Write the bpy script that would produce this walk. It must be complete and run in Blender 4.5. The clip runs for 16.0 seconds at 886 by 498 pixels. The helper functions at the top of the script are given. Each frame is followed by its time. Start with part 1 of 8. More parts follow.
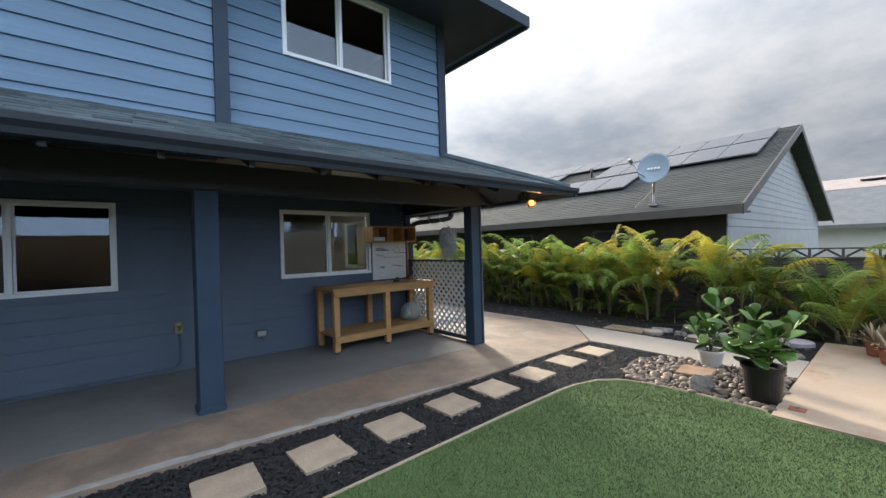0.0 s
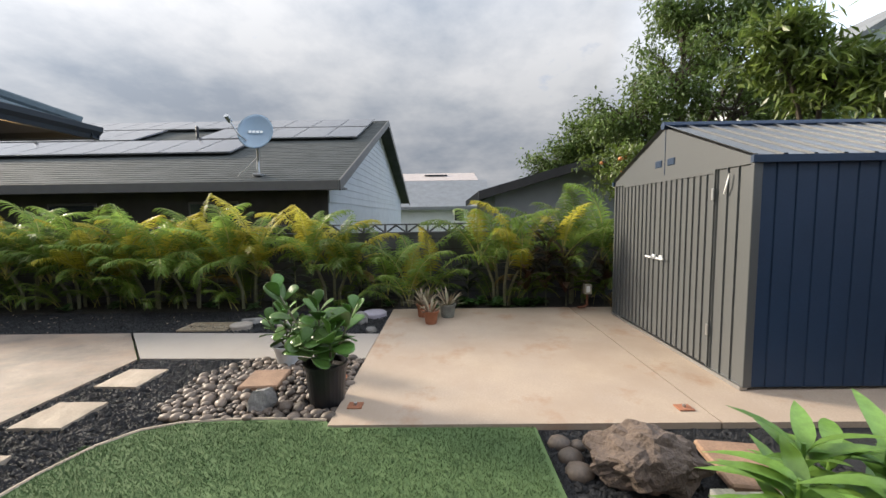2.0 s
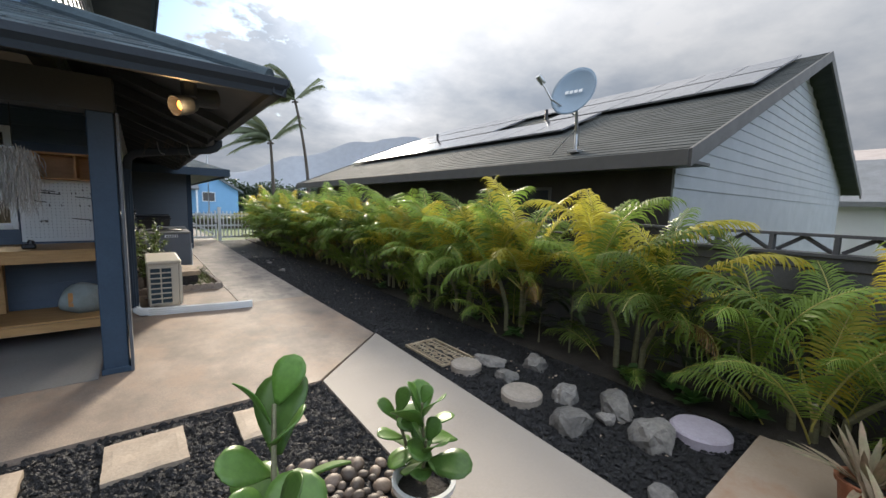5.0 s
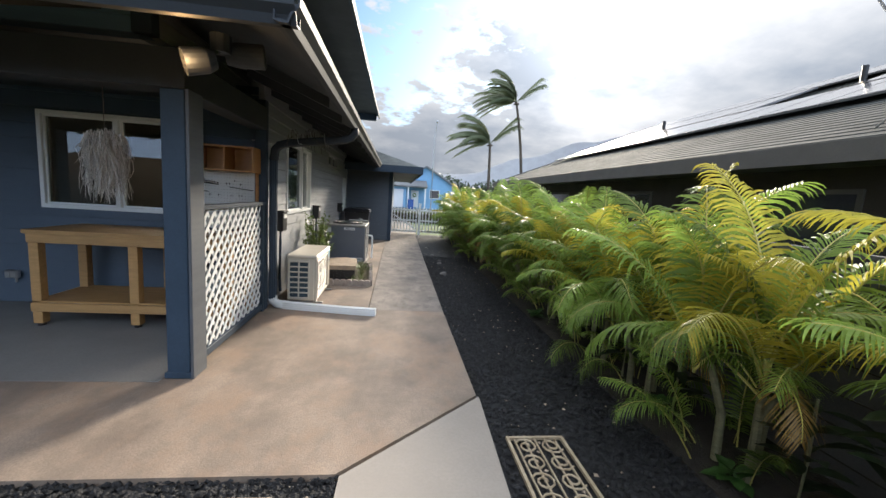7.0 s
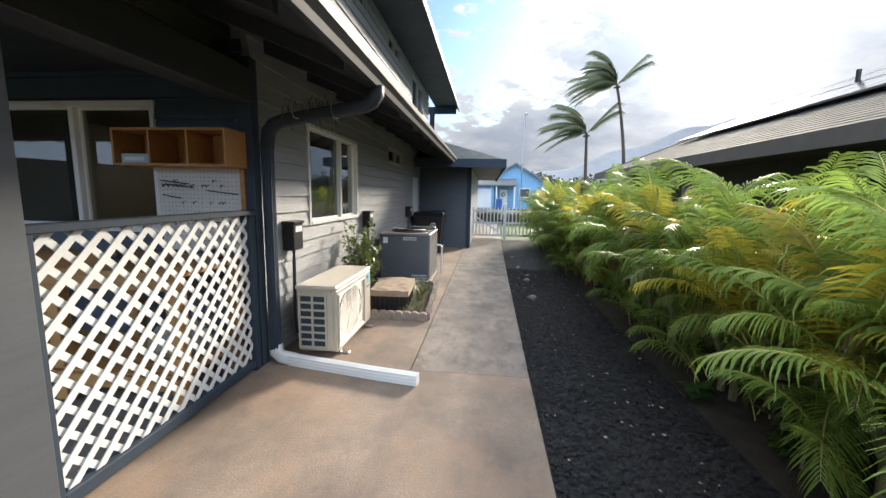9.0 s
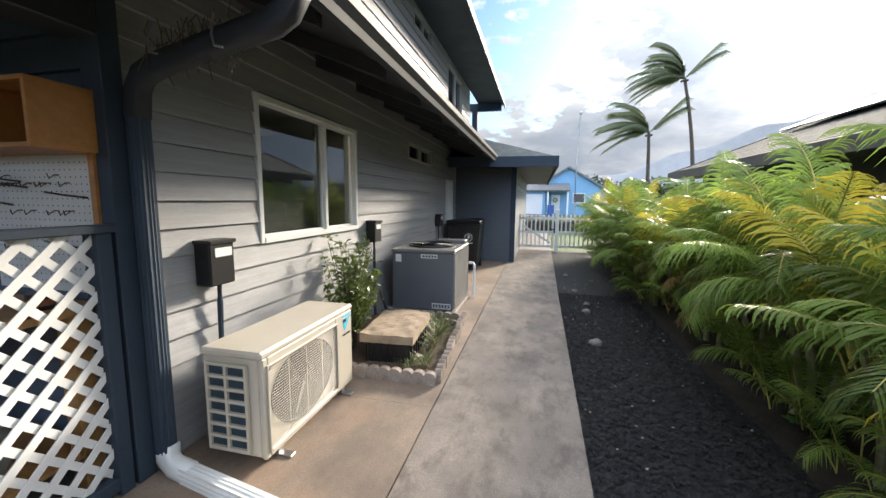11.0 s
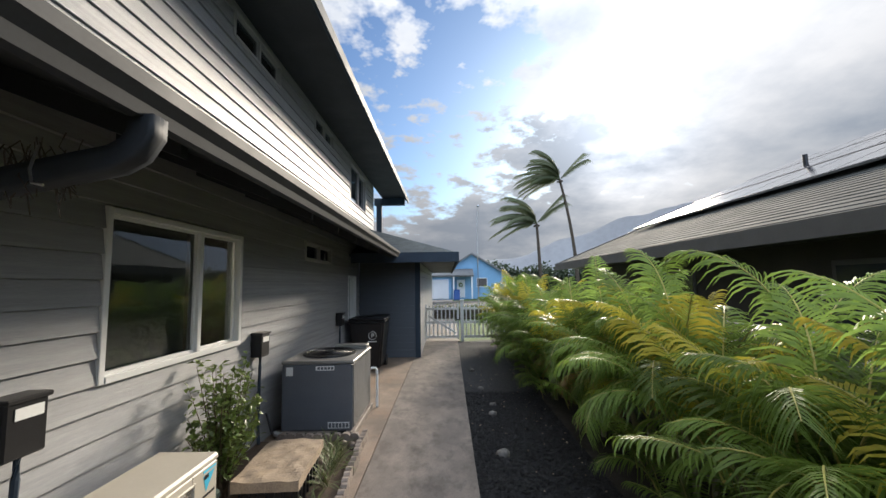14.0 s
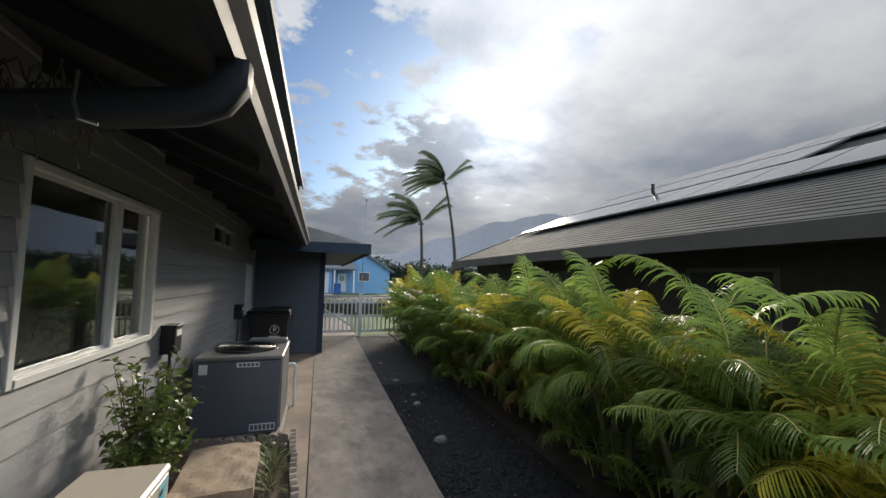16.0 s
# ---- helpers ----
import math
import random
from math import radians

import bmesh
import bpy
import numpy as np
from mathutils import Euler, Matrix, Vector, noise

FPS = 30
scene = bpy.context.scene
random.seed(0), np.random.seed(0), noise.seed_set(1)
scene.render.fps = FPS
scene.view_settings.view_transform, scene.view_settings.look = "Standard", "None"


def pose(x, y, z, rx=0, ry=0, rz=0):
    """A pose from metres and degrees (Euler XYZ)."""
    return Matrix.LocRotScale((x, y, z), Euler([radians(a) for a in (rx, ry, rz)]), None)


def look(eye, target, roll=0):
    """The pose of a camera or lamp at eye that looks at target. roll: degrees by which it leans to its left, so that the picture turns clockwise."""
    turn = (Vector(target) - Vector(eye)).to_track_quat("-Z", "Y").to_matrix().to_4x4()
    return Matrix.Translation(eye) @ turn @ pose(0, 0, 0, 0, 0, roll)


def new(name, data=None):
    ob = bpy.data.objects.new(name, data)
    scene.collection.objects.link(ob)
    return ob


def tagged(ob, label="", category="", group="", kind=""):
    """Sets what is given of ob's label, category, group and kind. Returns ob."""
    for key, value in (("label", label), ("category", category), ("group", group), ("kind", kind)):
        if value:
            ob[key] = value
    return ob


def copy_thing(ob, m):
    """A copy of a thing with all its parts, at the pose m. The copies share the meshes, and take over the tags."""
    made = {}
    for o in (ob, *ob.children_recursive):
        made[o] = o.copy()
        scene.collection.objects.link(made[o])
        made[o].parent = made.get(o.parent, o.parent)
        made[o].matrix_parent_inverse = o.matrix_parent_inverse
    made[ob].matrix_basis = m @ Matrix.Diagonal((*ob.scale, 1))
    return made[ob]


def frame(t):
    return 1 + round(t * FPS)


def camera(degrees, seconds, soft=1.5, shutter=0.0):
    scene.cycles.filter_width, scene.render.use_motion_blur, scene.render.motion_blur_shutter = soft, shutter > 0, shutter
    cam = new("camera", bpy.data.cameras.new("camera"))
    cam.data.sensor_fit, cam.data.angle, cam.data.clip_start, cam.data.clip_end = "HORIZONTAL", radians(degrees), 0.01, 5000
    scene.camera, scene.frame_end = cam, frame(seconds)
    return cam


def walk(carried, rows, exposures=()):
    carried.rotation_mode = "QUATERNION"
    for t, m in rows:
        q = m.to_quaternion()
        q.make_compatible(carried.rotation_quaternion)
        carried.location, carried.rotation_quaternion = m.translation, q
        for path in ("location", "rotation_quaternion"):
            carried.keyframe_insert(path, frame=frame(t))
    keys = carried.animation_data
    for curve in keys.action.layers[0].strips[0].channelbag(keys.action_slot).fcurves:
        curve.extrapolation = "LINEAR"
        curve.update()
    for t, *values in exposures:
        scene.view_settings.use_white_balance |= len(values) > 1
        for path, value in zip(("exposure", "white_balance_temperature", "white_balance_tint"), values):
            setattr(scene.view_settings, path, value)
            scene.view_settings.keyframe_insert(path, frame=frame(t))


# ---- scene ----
cam = camera(97.4, 16.0)
PATH = [
    (0, (0.057, 0.346, 1.589), (1.342, 1.879, 1.582), -1.7),
    (0.5, (0.424, 0.414, 1.541), (2.074, 1.538, 1.431), -1.4),
    (1, (0.848, 0.384, 1.52), (2.729, 1.045, 1.362), -1.0),
    (1.5, (1.307, 0.326, 1.51), (3.284, 0.579, 1.341), -0.7),
    (2, (1.767, 0.251, 1.542), (3.76, 0.274, 1.371), -0.8),
    (2.5, (2.257, 0.178, 1.537), (4.25, 0.159, 1.369), -0.4),
    (3, (2.74, 0.155, 1.515), (4.733, 0.222, 1.369), -0.4),
    (3.5, (3.287, 0.198, 1.509), (5.256, 0.517, 1.357), -0.4),
    (4, (3.791, 0.319, 1.575), (5.623, 1.096, 1.37), 1.3),
    (4.5, (4.274, 0.397, 1.561), (5.833, 1.63, 1.339), 1.0),
    (5, (4.77, 0.512, 1.546), (5.991, 2.08, 1.324), 1.5),
    (5.2, (4.9, 0.582, 1.544), (6.019, 2.224, 1.312), 1.9),
    (7.3, (6.367, 1.925, 1.582), (6.521, 3.901, 1.313), 3.2),
    (7.5, (6.44, 2.106, 1.577), (6.546, 4.084, 1.304), 2.7),
    (8, (6.497, 2.597, 1.556), (6.504, 4.579, 1.288), 2.2),
    (8.2, (6.516, 2.809, 1.571), (6.481, 4.788, 1.287), 1.8),
    (10.3, (6.526, 4.871, 1.489), (6.096, 6.807, 1.226), 1.1),
    (10.5, (6.536, 4.998, 1.501), (6.093, 6.931, 1.242), 0.9),
    (11, (6.599, 5.296, 1.512), (6.131, 7.225, 1.262), 0.5),
    (11.5, (6.658, 5.563, 1.537), (6.219, 7.502, 1.316), -0.1),
    (12, (6.688, 5.68, 1.543), (6.299, 7.634, 1.372), -0.6),
    (12.5, (6.699, 5.72, 1.582), (6.381, 7.693, 1.522), -1.0),
    (13, (6.704, 5.644, 1.694), (6.478, 7.629, 1.777), -1.3),
    (13.5, (6.691, 5.519, 1.763), (6.572, 7.508, 1.939), -1.3),
    (14, (6.691, 5.412, 1.756), (6.679, 7.404, 1.934), -0.9),
    (14.5, (6.531, 5.428, 1.673), (6.657, 7.421, 1.793), 0.4),
    (15, (6.285, 5.534, 1.685), (6.58, 7.508, 1.801), 1.0),
    (15.5, (6.032, 5.513, 1.717), (6.499, 7.453, 1.852), 1.2),
    (16, (5.922, 5.474, 1.724), (6.524, 7.374, 1.88), 1.1),
]
EXPO = [(0, 1.06), (2, 0.9), (5, 0.8), (7.5, 1.12), (11, 1.3), (12.5, 1.3), (14, 0.65), (16, 0.25)]
walk(cam, [(t, look(eye, target, roll)) for t, eye, target, roll in PATH], EXPO)

# ---- world, sun, exposure ----
SUN_AZ, SUN_EL = radians(25), radians(20.5)      # from +y towards +x
SUN_DIR = Vector((math.sin(SUN_AZ) * math.cos(SUN_EL), math.cos(SUN_AZ) * math.cos(SUN_EL), math.sin(SUN_EL)))


def make_world():
    w = bpy.data.worlds.new("sky")
    scene.world = w
    w.use_nodes = True
    nt = w.node_tree
    nt.nodes.clear()
    N, L = nt.nodes.new, nt.links.new
    out = N("ShaderNodeOutputWorld")
    sky = N("ShaderNodeTexSky")
    sky.sky_type = "NISHITA"
    sky.sun_disc = False
    sky.sun_elevation = SUN_EL
    sky.sun_rotation = SUN_AZ
    bg_sky = N("ShaderNodeBackground")
    bg_sky.inputs["Strength"].default_value = 0.085
    tint = N("ShaderNodeMixRGB")
    tint.blend_type = "MULTIPLY"
    tint.inputs[0].default_value = 1.0
    tint.inputs[2].default_value = (0.62, 0.84, 1.12, 1)
    L(sky.outputs[0], tint.inputs[1])
    L(tint.outputs[0], bg_sky.inputs["Color"])
    tc = N("ShaderNodeTexCoord")
    sep = N("ShaderNodeSeparateXYZ")
    L(tc.outputs["Generated"], sep.inputs[0])

    def math_node(op, a, b=None, clamp=False):
        m = N("ShaderNodeMath")
        m.operation = op
        m.use_clamp = clamp
        for i, v in enumerate((a, b)):
            if v is None:
                continue
            if isinstance(v, (int, float)):
                m.inputs[i].default_value = v
            else:
                L(v, m.inputs[i])
        return m.outputs[0]

    # cloud deck: direction projected on a level sheet above
    zc = math_node("ADD", math_node("MAXIMUM", sep.outputs[2], 0.0), 0.24)
    px, py = math_node("DIVIDE", sep.outputs[0], zc), math_node("DIVIDE", sep.outputs[1], zc)
    comb = N("ShaderNodeCombineXYZ")
    L(px, comb.inputs[0])
    L(py, comb.inputs[1])

    def cloud(scale, detail, rough, offset):
        mp = N("ShaderNodeMapping")
        mp.inputs["Location"].default_value = offset
        mp.inputs["Scale"].default_value = (scale, scale, scale)
        L(comb.outputs[0], mp.inputs[0])
        n = N("ShaderNodeTexNoise")
        n.inputs["Scale"].default_value = 1.0
        n.inputs["Detail"].default_value = detail
        n.inputs["Roughness"].default_value = rough
        L(mp.outputs[0], n.inputs["Vector"])
        return n.outputs[0]

    big = cloud(0.95, 7, 0.52, (3.1, 1.7, 0.0))
    small = cloud(3.4, 6, 0.6, (0.4, 5.2, 0.0))
    mottle = cloud(6.5, 4, 0.6, (2.3, 0.6, 0.0))
    dot = N("ShaderNodeVectorMath")
    dot.operation = "DOT_PRODUCT"
    nrm = N("ShaderNodeVectorMath")
    nrm.operation = "NORMALIZE"
    L(tc.outputs["Generated"], nrm.inputs[0])
    L(nrm.outputs[0], dot.inputs[0])
    dot.inputs[1].default_value = SUN_DIR
    near = math_node("MAXIMUM", dot.outputs["Value"], 0.0)
    glow = math_node("POWER", near, 150.0)
    halo = math_node("POWER", near, 9.0)
    # cover of cloud: a broken gap beside the sun, closed elsewhere
    gap = N("ShaderNodeVectorMath")
    gap.operation = "DOT_PRODUCT"
    L(nrm.outputs[0], gap.inputs[0])
    gap.inputs[1].default_value = (math.sin(radians(2)) * math.cos(radians(27)), math.cos(radians(2)) * math.cos(radians(27)), math.sin(radians(27)))
    hole = math_node("MULTIPLY", math_node("POWER", math_node("MAXIMUM", gap.outputs["Value"], 0.0), 15.0), 0.34)
    hole = math_node("MULTIPLY", hole, math_node("MAXIMUM", math_node("ADD", math_node("MULTIPLY", mottle, 3.4), -0.8), 0.0))
    cov = N("ShaderNodeMapRange")
    cov.inputs["From Min"].default_value, cov.inputs["From Max"].default_value = 0.26, 0.36
    mix_n = math_node("ADD", math_node("MULTIPLY", big, 0.72), math_node("MULTIPLY", small, 0.28))
    L(math_node("SUBTRACT", math_node("ADD", mix_n, math_node("MULTIPLY", math_node("MINIMUM", sep.outputs[1], 0.0), 0.05)), hole), cov.inputs["Value"])
    shade = N("ShaderNodeMapRange")
    shade.inputs["From Min"].default_value, shade.inputs["From Max"].default_value = 0.40, 0.60
    shade.inputs["To Min"].default_value, shade.inputs["To Max"].default_value = 1.0, 0.0
    L(mix_n, shade.inputs["Value"])
    ramp = N("ShaderNodeMixRGB")
    ramp.inputs[1].default_value = (0.42, 0.47, 0.55, 1)
    ramp.inputs[2].default_value = (0.80, 0.81, 0.84, 1)
    L(shade.outputs[0], ramp.inputs[0])
    stren = math_node("ADD", math_node("ADD", CLOUD, math_node("MULTIPLY", halo, 0.26)), math_node("MULTIPLY", math_node("MULTIPLY", glow, math_node("ADD", shade.outputs[0], 0.35)), 1.5))
    # an overcast deck is brightest overhead
    lift = math_node("ADD", 0.72, math_node("MULTIPLY", math_node("POWER", math_node("MAXIMUM", sep.outputs[2], 0.0), 2.0), 3.2))
    stren = math_node("MULTIPLY", stren, lift)
    # clouds opposite the sun are lit from the front, and bluer
    front = N("ShaderNodeMapRange")
    front.inputs["From Min"].default_value, front.inputs["From Max"].default_value = 0.35, 1.0
    front.inputs["To Min"].default_value, front.inputs["To Max"].default_value = 0.0, 1.0
    L(math_node("MULTIPLY", sep.outputs[1], -1.0), front.inputs["Value"])
    stren = math_node("ADD", stren, math_node("MULTIPLY", front.outputs[0], 1.5))
    bg_cl = N("ShaderNodeBackground")
    tint = N("ShaderNodeMixRGB")
    tint.inputs[2].default_value = (0.50, 0.66, 0.92, 1)
    L(front.outputs[0], tint.inputs[0])
    L(ramp.outputs[0], tint.inputs[1])
    L(tint.outputs[0], bg_cl.inputs["Color"])
    L(stren, bg_cl.inputs["Strength"])
    mix = N("ShaderNodeMixShader")
    L(cov.outputs[0], mix.inputs[0])
    L(bg_sky.outputs[0], mix.inputs[1])
    L(bg_cl.outputs[0], mix.inputs[2])
    L(mix.outputs[0], out.inputs[0])


CLOUD = 0.46
make_world()
sun_data = bpy.data.lights.new("sun", "SUN")
sun_data.energy = 4.2
sun_data.angle = radians(10)
sun_data.color = (1.0, 0.88, 0.72)
sun = new("sun", sun_data)
sun.matrix_world = look((20, 40, 30), Vector((20, 40, 30)) - SUN_DIR)


# ---- helpers for meshes ----
def link_mesh(name, bm, mat, parent=None, label="", smooth=False):
    me = bpy.data.meshes.new(name)
    bm.to_mesh(me)
    bm.free()
    if smooth:
        for p in me.polygons:
            p.use_smooth = True
    if mat:
        me.materials.append(mat)
    ob = new(name, me)
    if parent:
        ob.parent = parent
    if label:
        ob["label"] = label
    return ob


def part(name, bm, mat, parent, label="", smooth=False):
    return link_mesh(name, bm, mat, parent, label, smooth)


def thing(name, label, category, loc=(0, 0, 0), group="", kind="", rz=0.0):
    ob = new(name)
    ob.location = loc
    ob.rotation_euler = (0, 0, rz)
    return tagged(ob, label, category, group, kind)


def box(bm, lo, hi, bev=0.0):
    lo, hi = Vector(lo), Vector(hi)
    r = bmesh.ops.create_cube(bm, size=1.0, matrix=Matrix.Translation((lo + hi) / 2) @ Matrix.Diagonal((*(hi - lo), 1)))
    if bev > 0:
        edges = {e for v in r["verts"] for e in v.link_edges}
        bmesh.ops.bevel(bm, geom=list(edges), offset=bev, segments=1, affect="EDGES", profile=0.5)
    return bm


def boxes(*items, bev=0.0):
    bm = bmesh.new()
    for lo, hi in items:
        box(bm, lo, hi, bev)
    return bm


def rod(bm, a, b, r1, r2=None, seg=10):
    a, b = Vector(a), Vector(b)
    d = b - a
    m = Matrix.Translation((a + b) / 2) @ d.to_track_quat("Z", "Y").to_matrix().to_4x4()
    bmesh.ops.create_cone(bm, cap_ends=True, segments=seg, radius1=r1, radius2=r1 if r2 is None else r2, depth=d.length, matrix=m)
    return bm


def tube(bm, pts, r, seg=8, taper=None):
    """A bent pipe through pts."""
    rings = []
    pts = [Vector(p) for p in pts]
    up = Vector((0, 0, 1))
    for i, p in enumerate(pts):
        d = (pts[min(i + 1, len(pts) - 1)] - pts[max(i - 1, 0)]).normalized()
        s = d.cross(up)
        if s.length < 1e-3:
            s = d.cross(Vector((1, 0, 0)))
        s.normalize()
        u = s.cross(d)
        rr = r if taper is None else r + (taper - r) * i / (len(pts) - 1)
        rings.append([bm.verts.new(p + rr * (math.cos(a) * s + math.sin(a) * u)) for a in (2 * math.pi * k / seg for k in range(seg))])
    for q, w in zip(rings, rings[1:]):
        for k in range(seg):
            bm.faces.new((q[k], q[(k + 1) % seg], w[(k + 1) % seg], w[k]))
    bm.faces.new(rings[0][::-1])
    bm.faces.new(rings[-1])
    return bm


def lathe(bm, prof, seg=24, c=(0, 0, 0)):
    """A turned body from (radius, z) pairs."""
    rings = []
    for r, z in prof:
        if r < 1e-5:
            rings.append([bm.verts.new((c[0], c[1], c[2] + z))])
        else:
            rings.append([bm.verts.new((c[0] + r * math.cos(2 * math.pi * k / seg), c[1] + r * math.sin(2 * math.pi * k / seg), c[2] + z)) for k in range(seg)])
    for q, w in zip(rings, rings[1:]):
        for k in range(seg):
            k2 = (k + 1) % seg
            if len(q) == 1 and len(w) > 1:
                bm.faces.new((q[0], w[k2], w[k]))
            elif len(w) == 1 and len(q) > 1:
                bm.faces.new((q[k], q[k2], w[0]))
            elif len(q) > 1:
                bm.faces.new((q[k], q[k2], w[k2], w[k]))
    bmesh.ops.recalc_face_normals(bm, faces=bm.faces)
    return bm


def prism(bm, poly, z0, z1):
    """An upright slab over the outline poly (counter-clockwise)."""
    lo = [bm.verts.new((x, y, z0)) for x, y in poly]
    hi = [bm.verts.new((x, y, z1)) for x, y in poly]
    bm.faces.new(lo[::-1])
    bm.faces.new(hi)
    n = len(poly)
    for i in range(n):
        bm.faces.new((lo[i], lo[(i + 1) % n], hi[(i + 1) % n], hi[i]))
    return bm


def stone(rng, size, rough=0.18, cuts=2):
    bm = bmesh.new()
    bmesh.ops.create_icosphere(bm, subdivisions=cuts, radius=1.0)
    off = Vector((rng.uniform(0, 50), rng.uniform(0, 50), rng.uniform(0, 50)))
    for v in bm.verts:
        k = 1 + rough * 2 * noise.noise(v.co * 1.1 + off) + rough * noise.noise(v.co * 2.7 + off)
        v.co = Vector((v.co.x * size[0] * k, v.co.y * size[1] * k, v.co.z * size[2] * k))
    return bm


# ---- materials ----
def mat(name, color, rough=0.6, metal=0.0, var=0.25, scale=6.0, fine=80.0, bump=0.15, dist=0.01, color2=None, spec=0.5, stretch=(1, 1, 1), stain=None, stain_scale=0.6, per_object=0.0, per_island=0.0, transl=None, patch=None):
    m = bpy.data.materials.new(name)
    m.use_nodes = True
    nt = m.node_tree
    N, L = nt.nodes.new, nt.links.new
    b = nt.nodes["Principled BSDF"]
    b.inputs["Roughness"].default_value = rough
    b.inputs["Metallic"].default_value = metal
    b.inputs["Specular IOR Level"].default_value = spec
    tc = N("ShaderNodeTexCoord")
    mp = N("ShaderNodeMapping")
    mp.inputs["Scale"].default_value = stretch
    L(tc.outputs["Object"], mp.inputs[0])

    def nz(s, det=5.0, ro=0.6):
        n = N("ShaderNodeTexNoise")
        n.inputs["Scale"].default_value = s
        n.inputs["Detail"].default_value = det
        n.inputs["Roughness"].default_value = ro
        L(mp.outputs[0], n.inputs["Vector"])
        return n

    def mixrgb(fac, a, c, mode="MIX"):
        x = N("ShaderNodeMixRGB")
        x.blend_type = mode
        for i, v in ((0, fac), (1, a), (2, c)):
            if isinstance(v, (int, float)):
                x.inputs[i].default_value = v
            elif isinstance(v, tuple):
                x.inputs[i].default_value = (*v[:3], 1)
            else:
                L(v, x.inputs[i])
        return x.outputs[0]

    def ramp(src, lo, hi):
        r = N("ShaderNodeMapRange")
        r.inputs["From Min"].default_value, r.inputs["From Max"].default_value = lo, hi
        L(src, r.inputs["Value"])
        return r.outputs[0]

    c1 = tuple(color)
    c2 = tuple(color2) if color2 else tuple(max(0, v * (1 - var)) for v in color)
    n1, n2 = nz(scale), nz(fine, 3.0)
    col = mixrgb(ramp(n1.outputs[0], 0.32, 0.68), c1, c2)
    dark = tuple(v * (1 - var * 0.7) for v in (1, 1, 1))
    col = mixrgb(ramp(n2.outputs[0], 0.35, 0.65), col, mixrgb(1.0, col, dark, "MULTIPLY"))
    if stain:
        n3 = nz(stain_scale, 6.0, 0.65)
        col = mixrgb(ramp(n3.outputs[0], 0.43, 0.63), col, tuple(stain))
    if patch:
        pc, ps, lo, hi = patch
        col = mixrgb(ramp(nz(ps, 7.0, 0.7).outputs[0], lo, hi), col, tuple(pc))
    if per_object or per_island:
        if per_object:
            src = N("ShaderNodeObjectInfo").outputs["Random"]
        else:
            src = N("ShaderNodeNewGeometry").outputs["Random Per Island"]
        amt = per_object or per_island
        hs = N("ShaderNodeHueSaturation")
        r = N("ShaderNodeMapRange")
        r.inputs["To Min"].default_value, r.inputs["To Max"].default_value = 1 - amt, 1 + amt
        L(src, r.inputs["Value"])
        L(r.outputs[0], hs.inputs["Value"])
        L(col, hs.inputs["Color"])
        col = hs.outputs[0]
    L(col, b.inputs["Base Color"])
    rr = N("ShaderNodeMapRange")
    rr.inputs["To Min"].default_value, rr.inputs["To Max"].default_value = max(0.02, rough - 0.12), min(1, rough + 0.12)
    L(n1.outputs[0], rr.inputs["Value"])
    L(rr.outputs[0], b.inputs["Roughness"])
    if bump:
        ad = N("ShaderNodeMath")
        ad.operation = "ADD"
        L(n1.outputs[0], ad.inputs[0])
        L(n2.outputs[0], ad.inputs[1])
        bp = N("ShaderNodeBump")
        bp.inputs["Strength"].default_value = bump
        bp.inputs["Distance"].default_value = dist
        L(ad.outputs[0], bp.inputs["Height"])
        L(bp.outputs[0], b.inputs["Normal"])
    if transl:
        tr = N("ShaderNodeBsdfTranslucent")
        L(col, tr.inputs["Color"])
        mx = N("ShaderNodeMixShader")
        mx.inputs[0].default_value = transl
        L(b.outputs[0], mx.inputs[1])
        L(tr.outputs[0], mx.inputs[2])
        L(mx.outputs[0], nt.nodes["Material Output"].inputs["Surface"])
    return m


def glow_mat(name, color, strength):
    m = bpy.data.materials.new(name)
    m.use_nodes = True
    b = m.node_tree.nodes["Principled BSDF"]
    b.inputs["Base Color"].default_value = (*color, 1)
    b.inputs["Emission Color"].default_value = (*color, 1)
    b.inputs["Emission Strength"].default_value = strength
    return m


def glass_mat(name):
    m = bpy.data.materials.new(name)
    m.use_nodes = True
    nt = m.node_tree
    N, L = nt.nodes.new, nt.links.new
    nt.nodes.remove(nt.nodes["Principled BSDF"])
    tr, gl, mx, lw = N("ShaderNodeBsdfTransparent"), N("ShaderNodeBsdfGlossy"), N("ShaderNodeMixShader"), N("ShaderNodeLayerWeight")
    tr.inputs[0].default_value = (0.50, 0.53, 0.53, 1)
    gl.inputs["Roughness"].default_value = 0.015
    gl.inputs[0].default_value = (0.9, 0.95, 1.0, 1)
    pw, ma = N("ShaderNodeMath"), N("ShaderNodeMath")
    pw.operation, ma.operation = "POWER", "MULTIPLY_ADD"
    pw.inputs[1].default_value = 4.0
    ma.inputs[1].default_value, ma.inputs[2].default_value = 0.85, 0.06
    L(lw.outputs["Facing"], pw.inputs[0])
    L(pw.outputs[0], ma.inputs[0])
    L(ma.outputs[0], mx.inputs[0])
    L(tr.outputs[0], mx.inputs[1])
    L(gl.outputs[0], mx.inputs[2])
    L(mx.outputs[0], nt.nodes["Material Output"].inputs["Surface"])
    return m


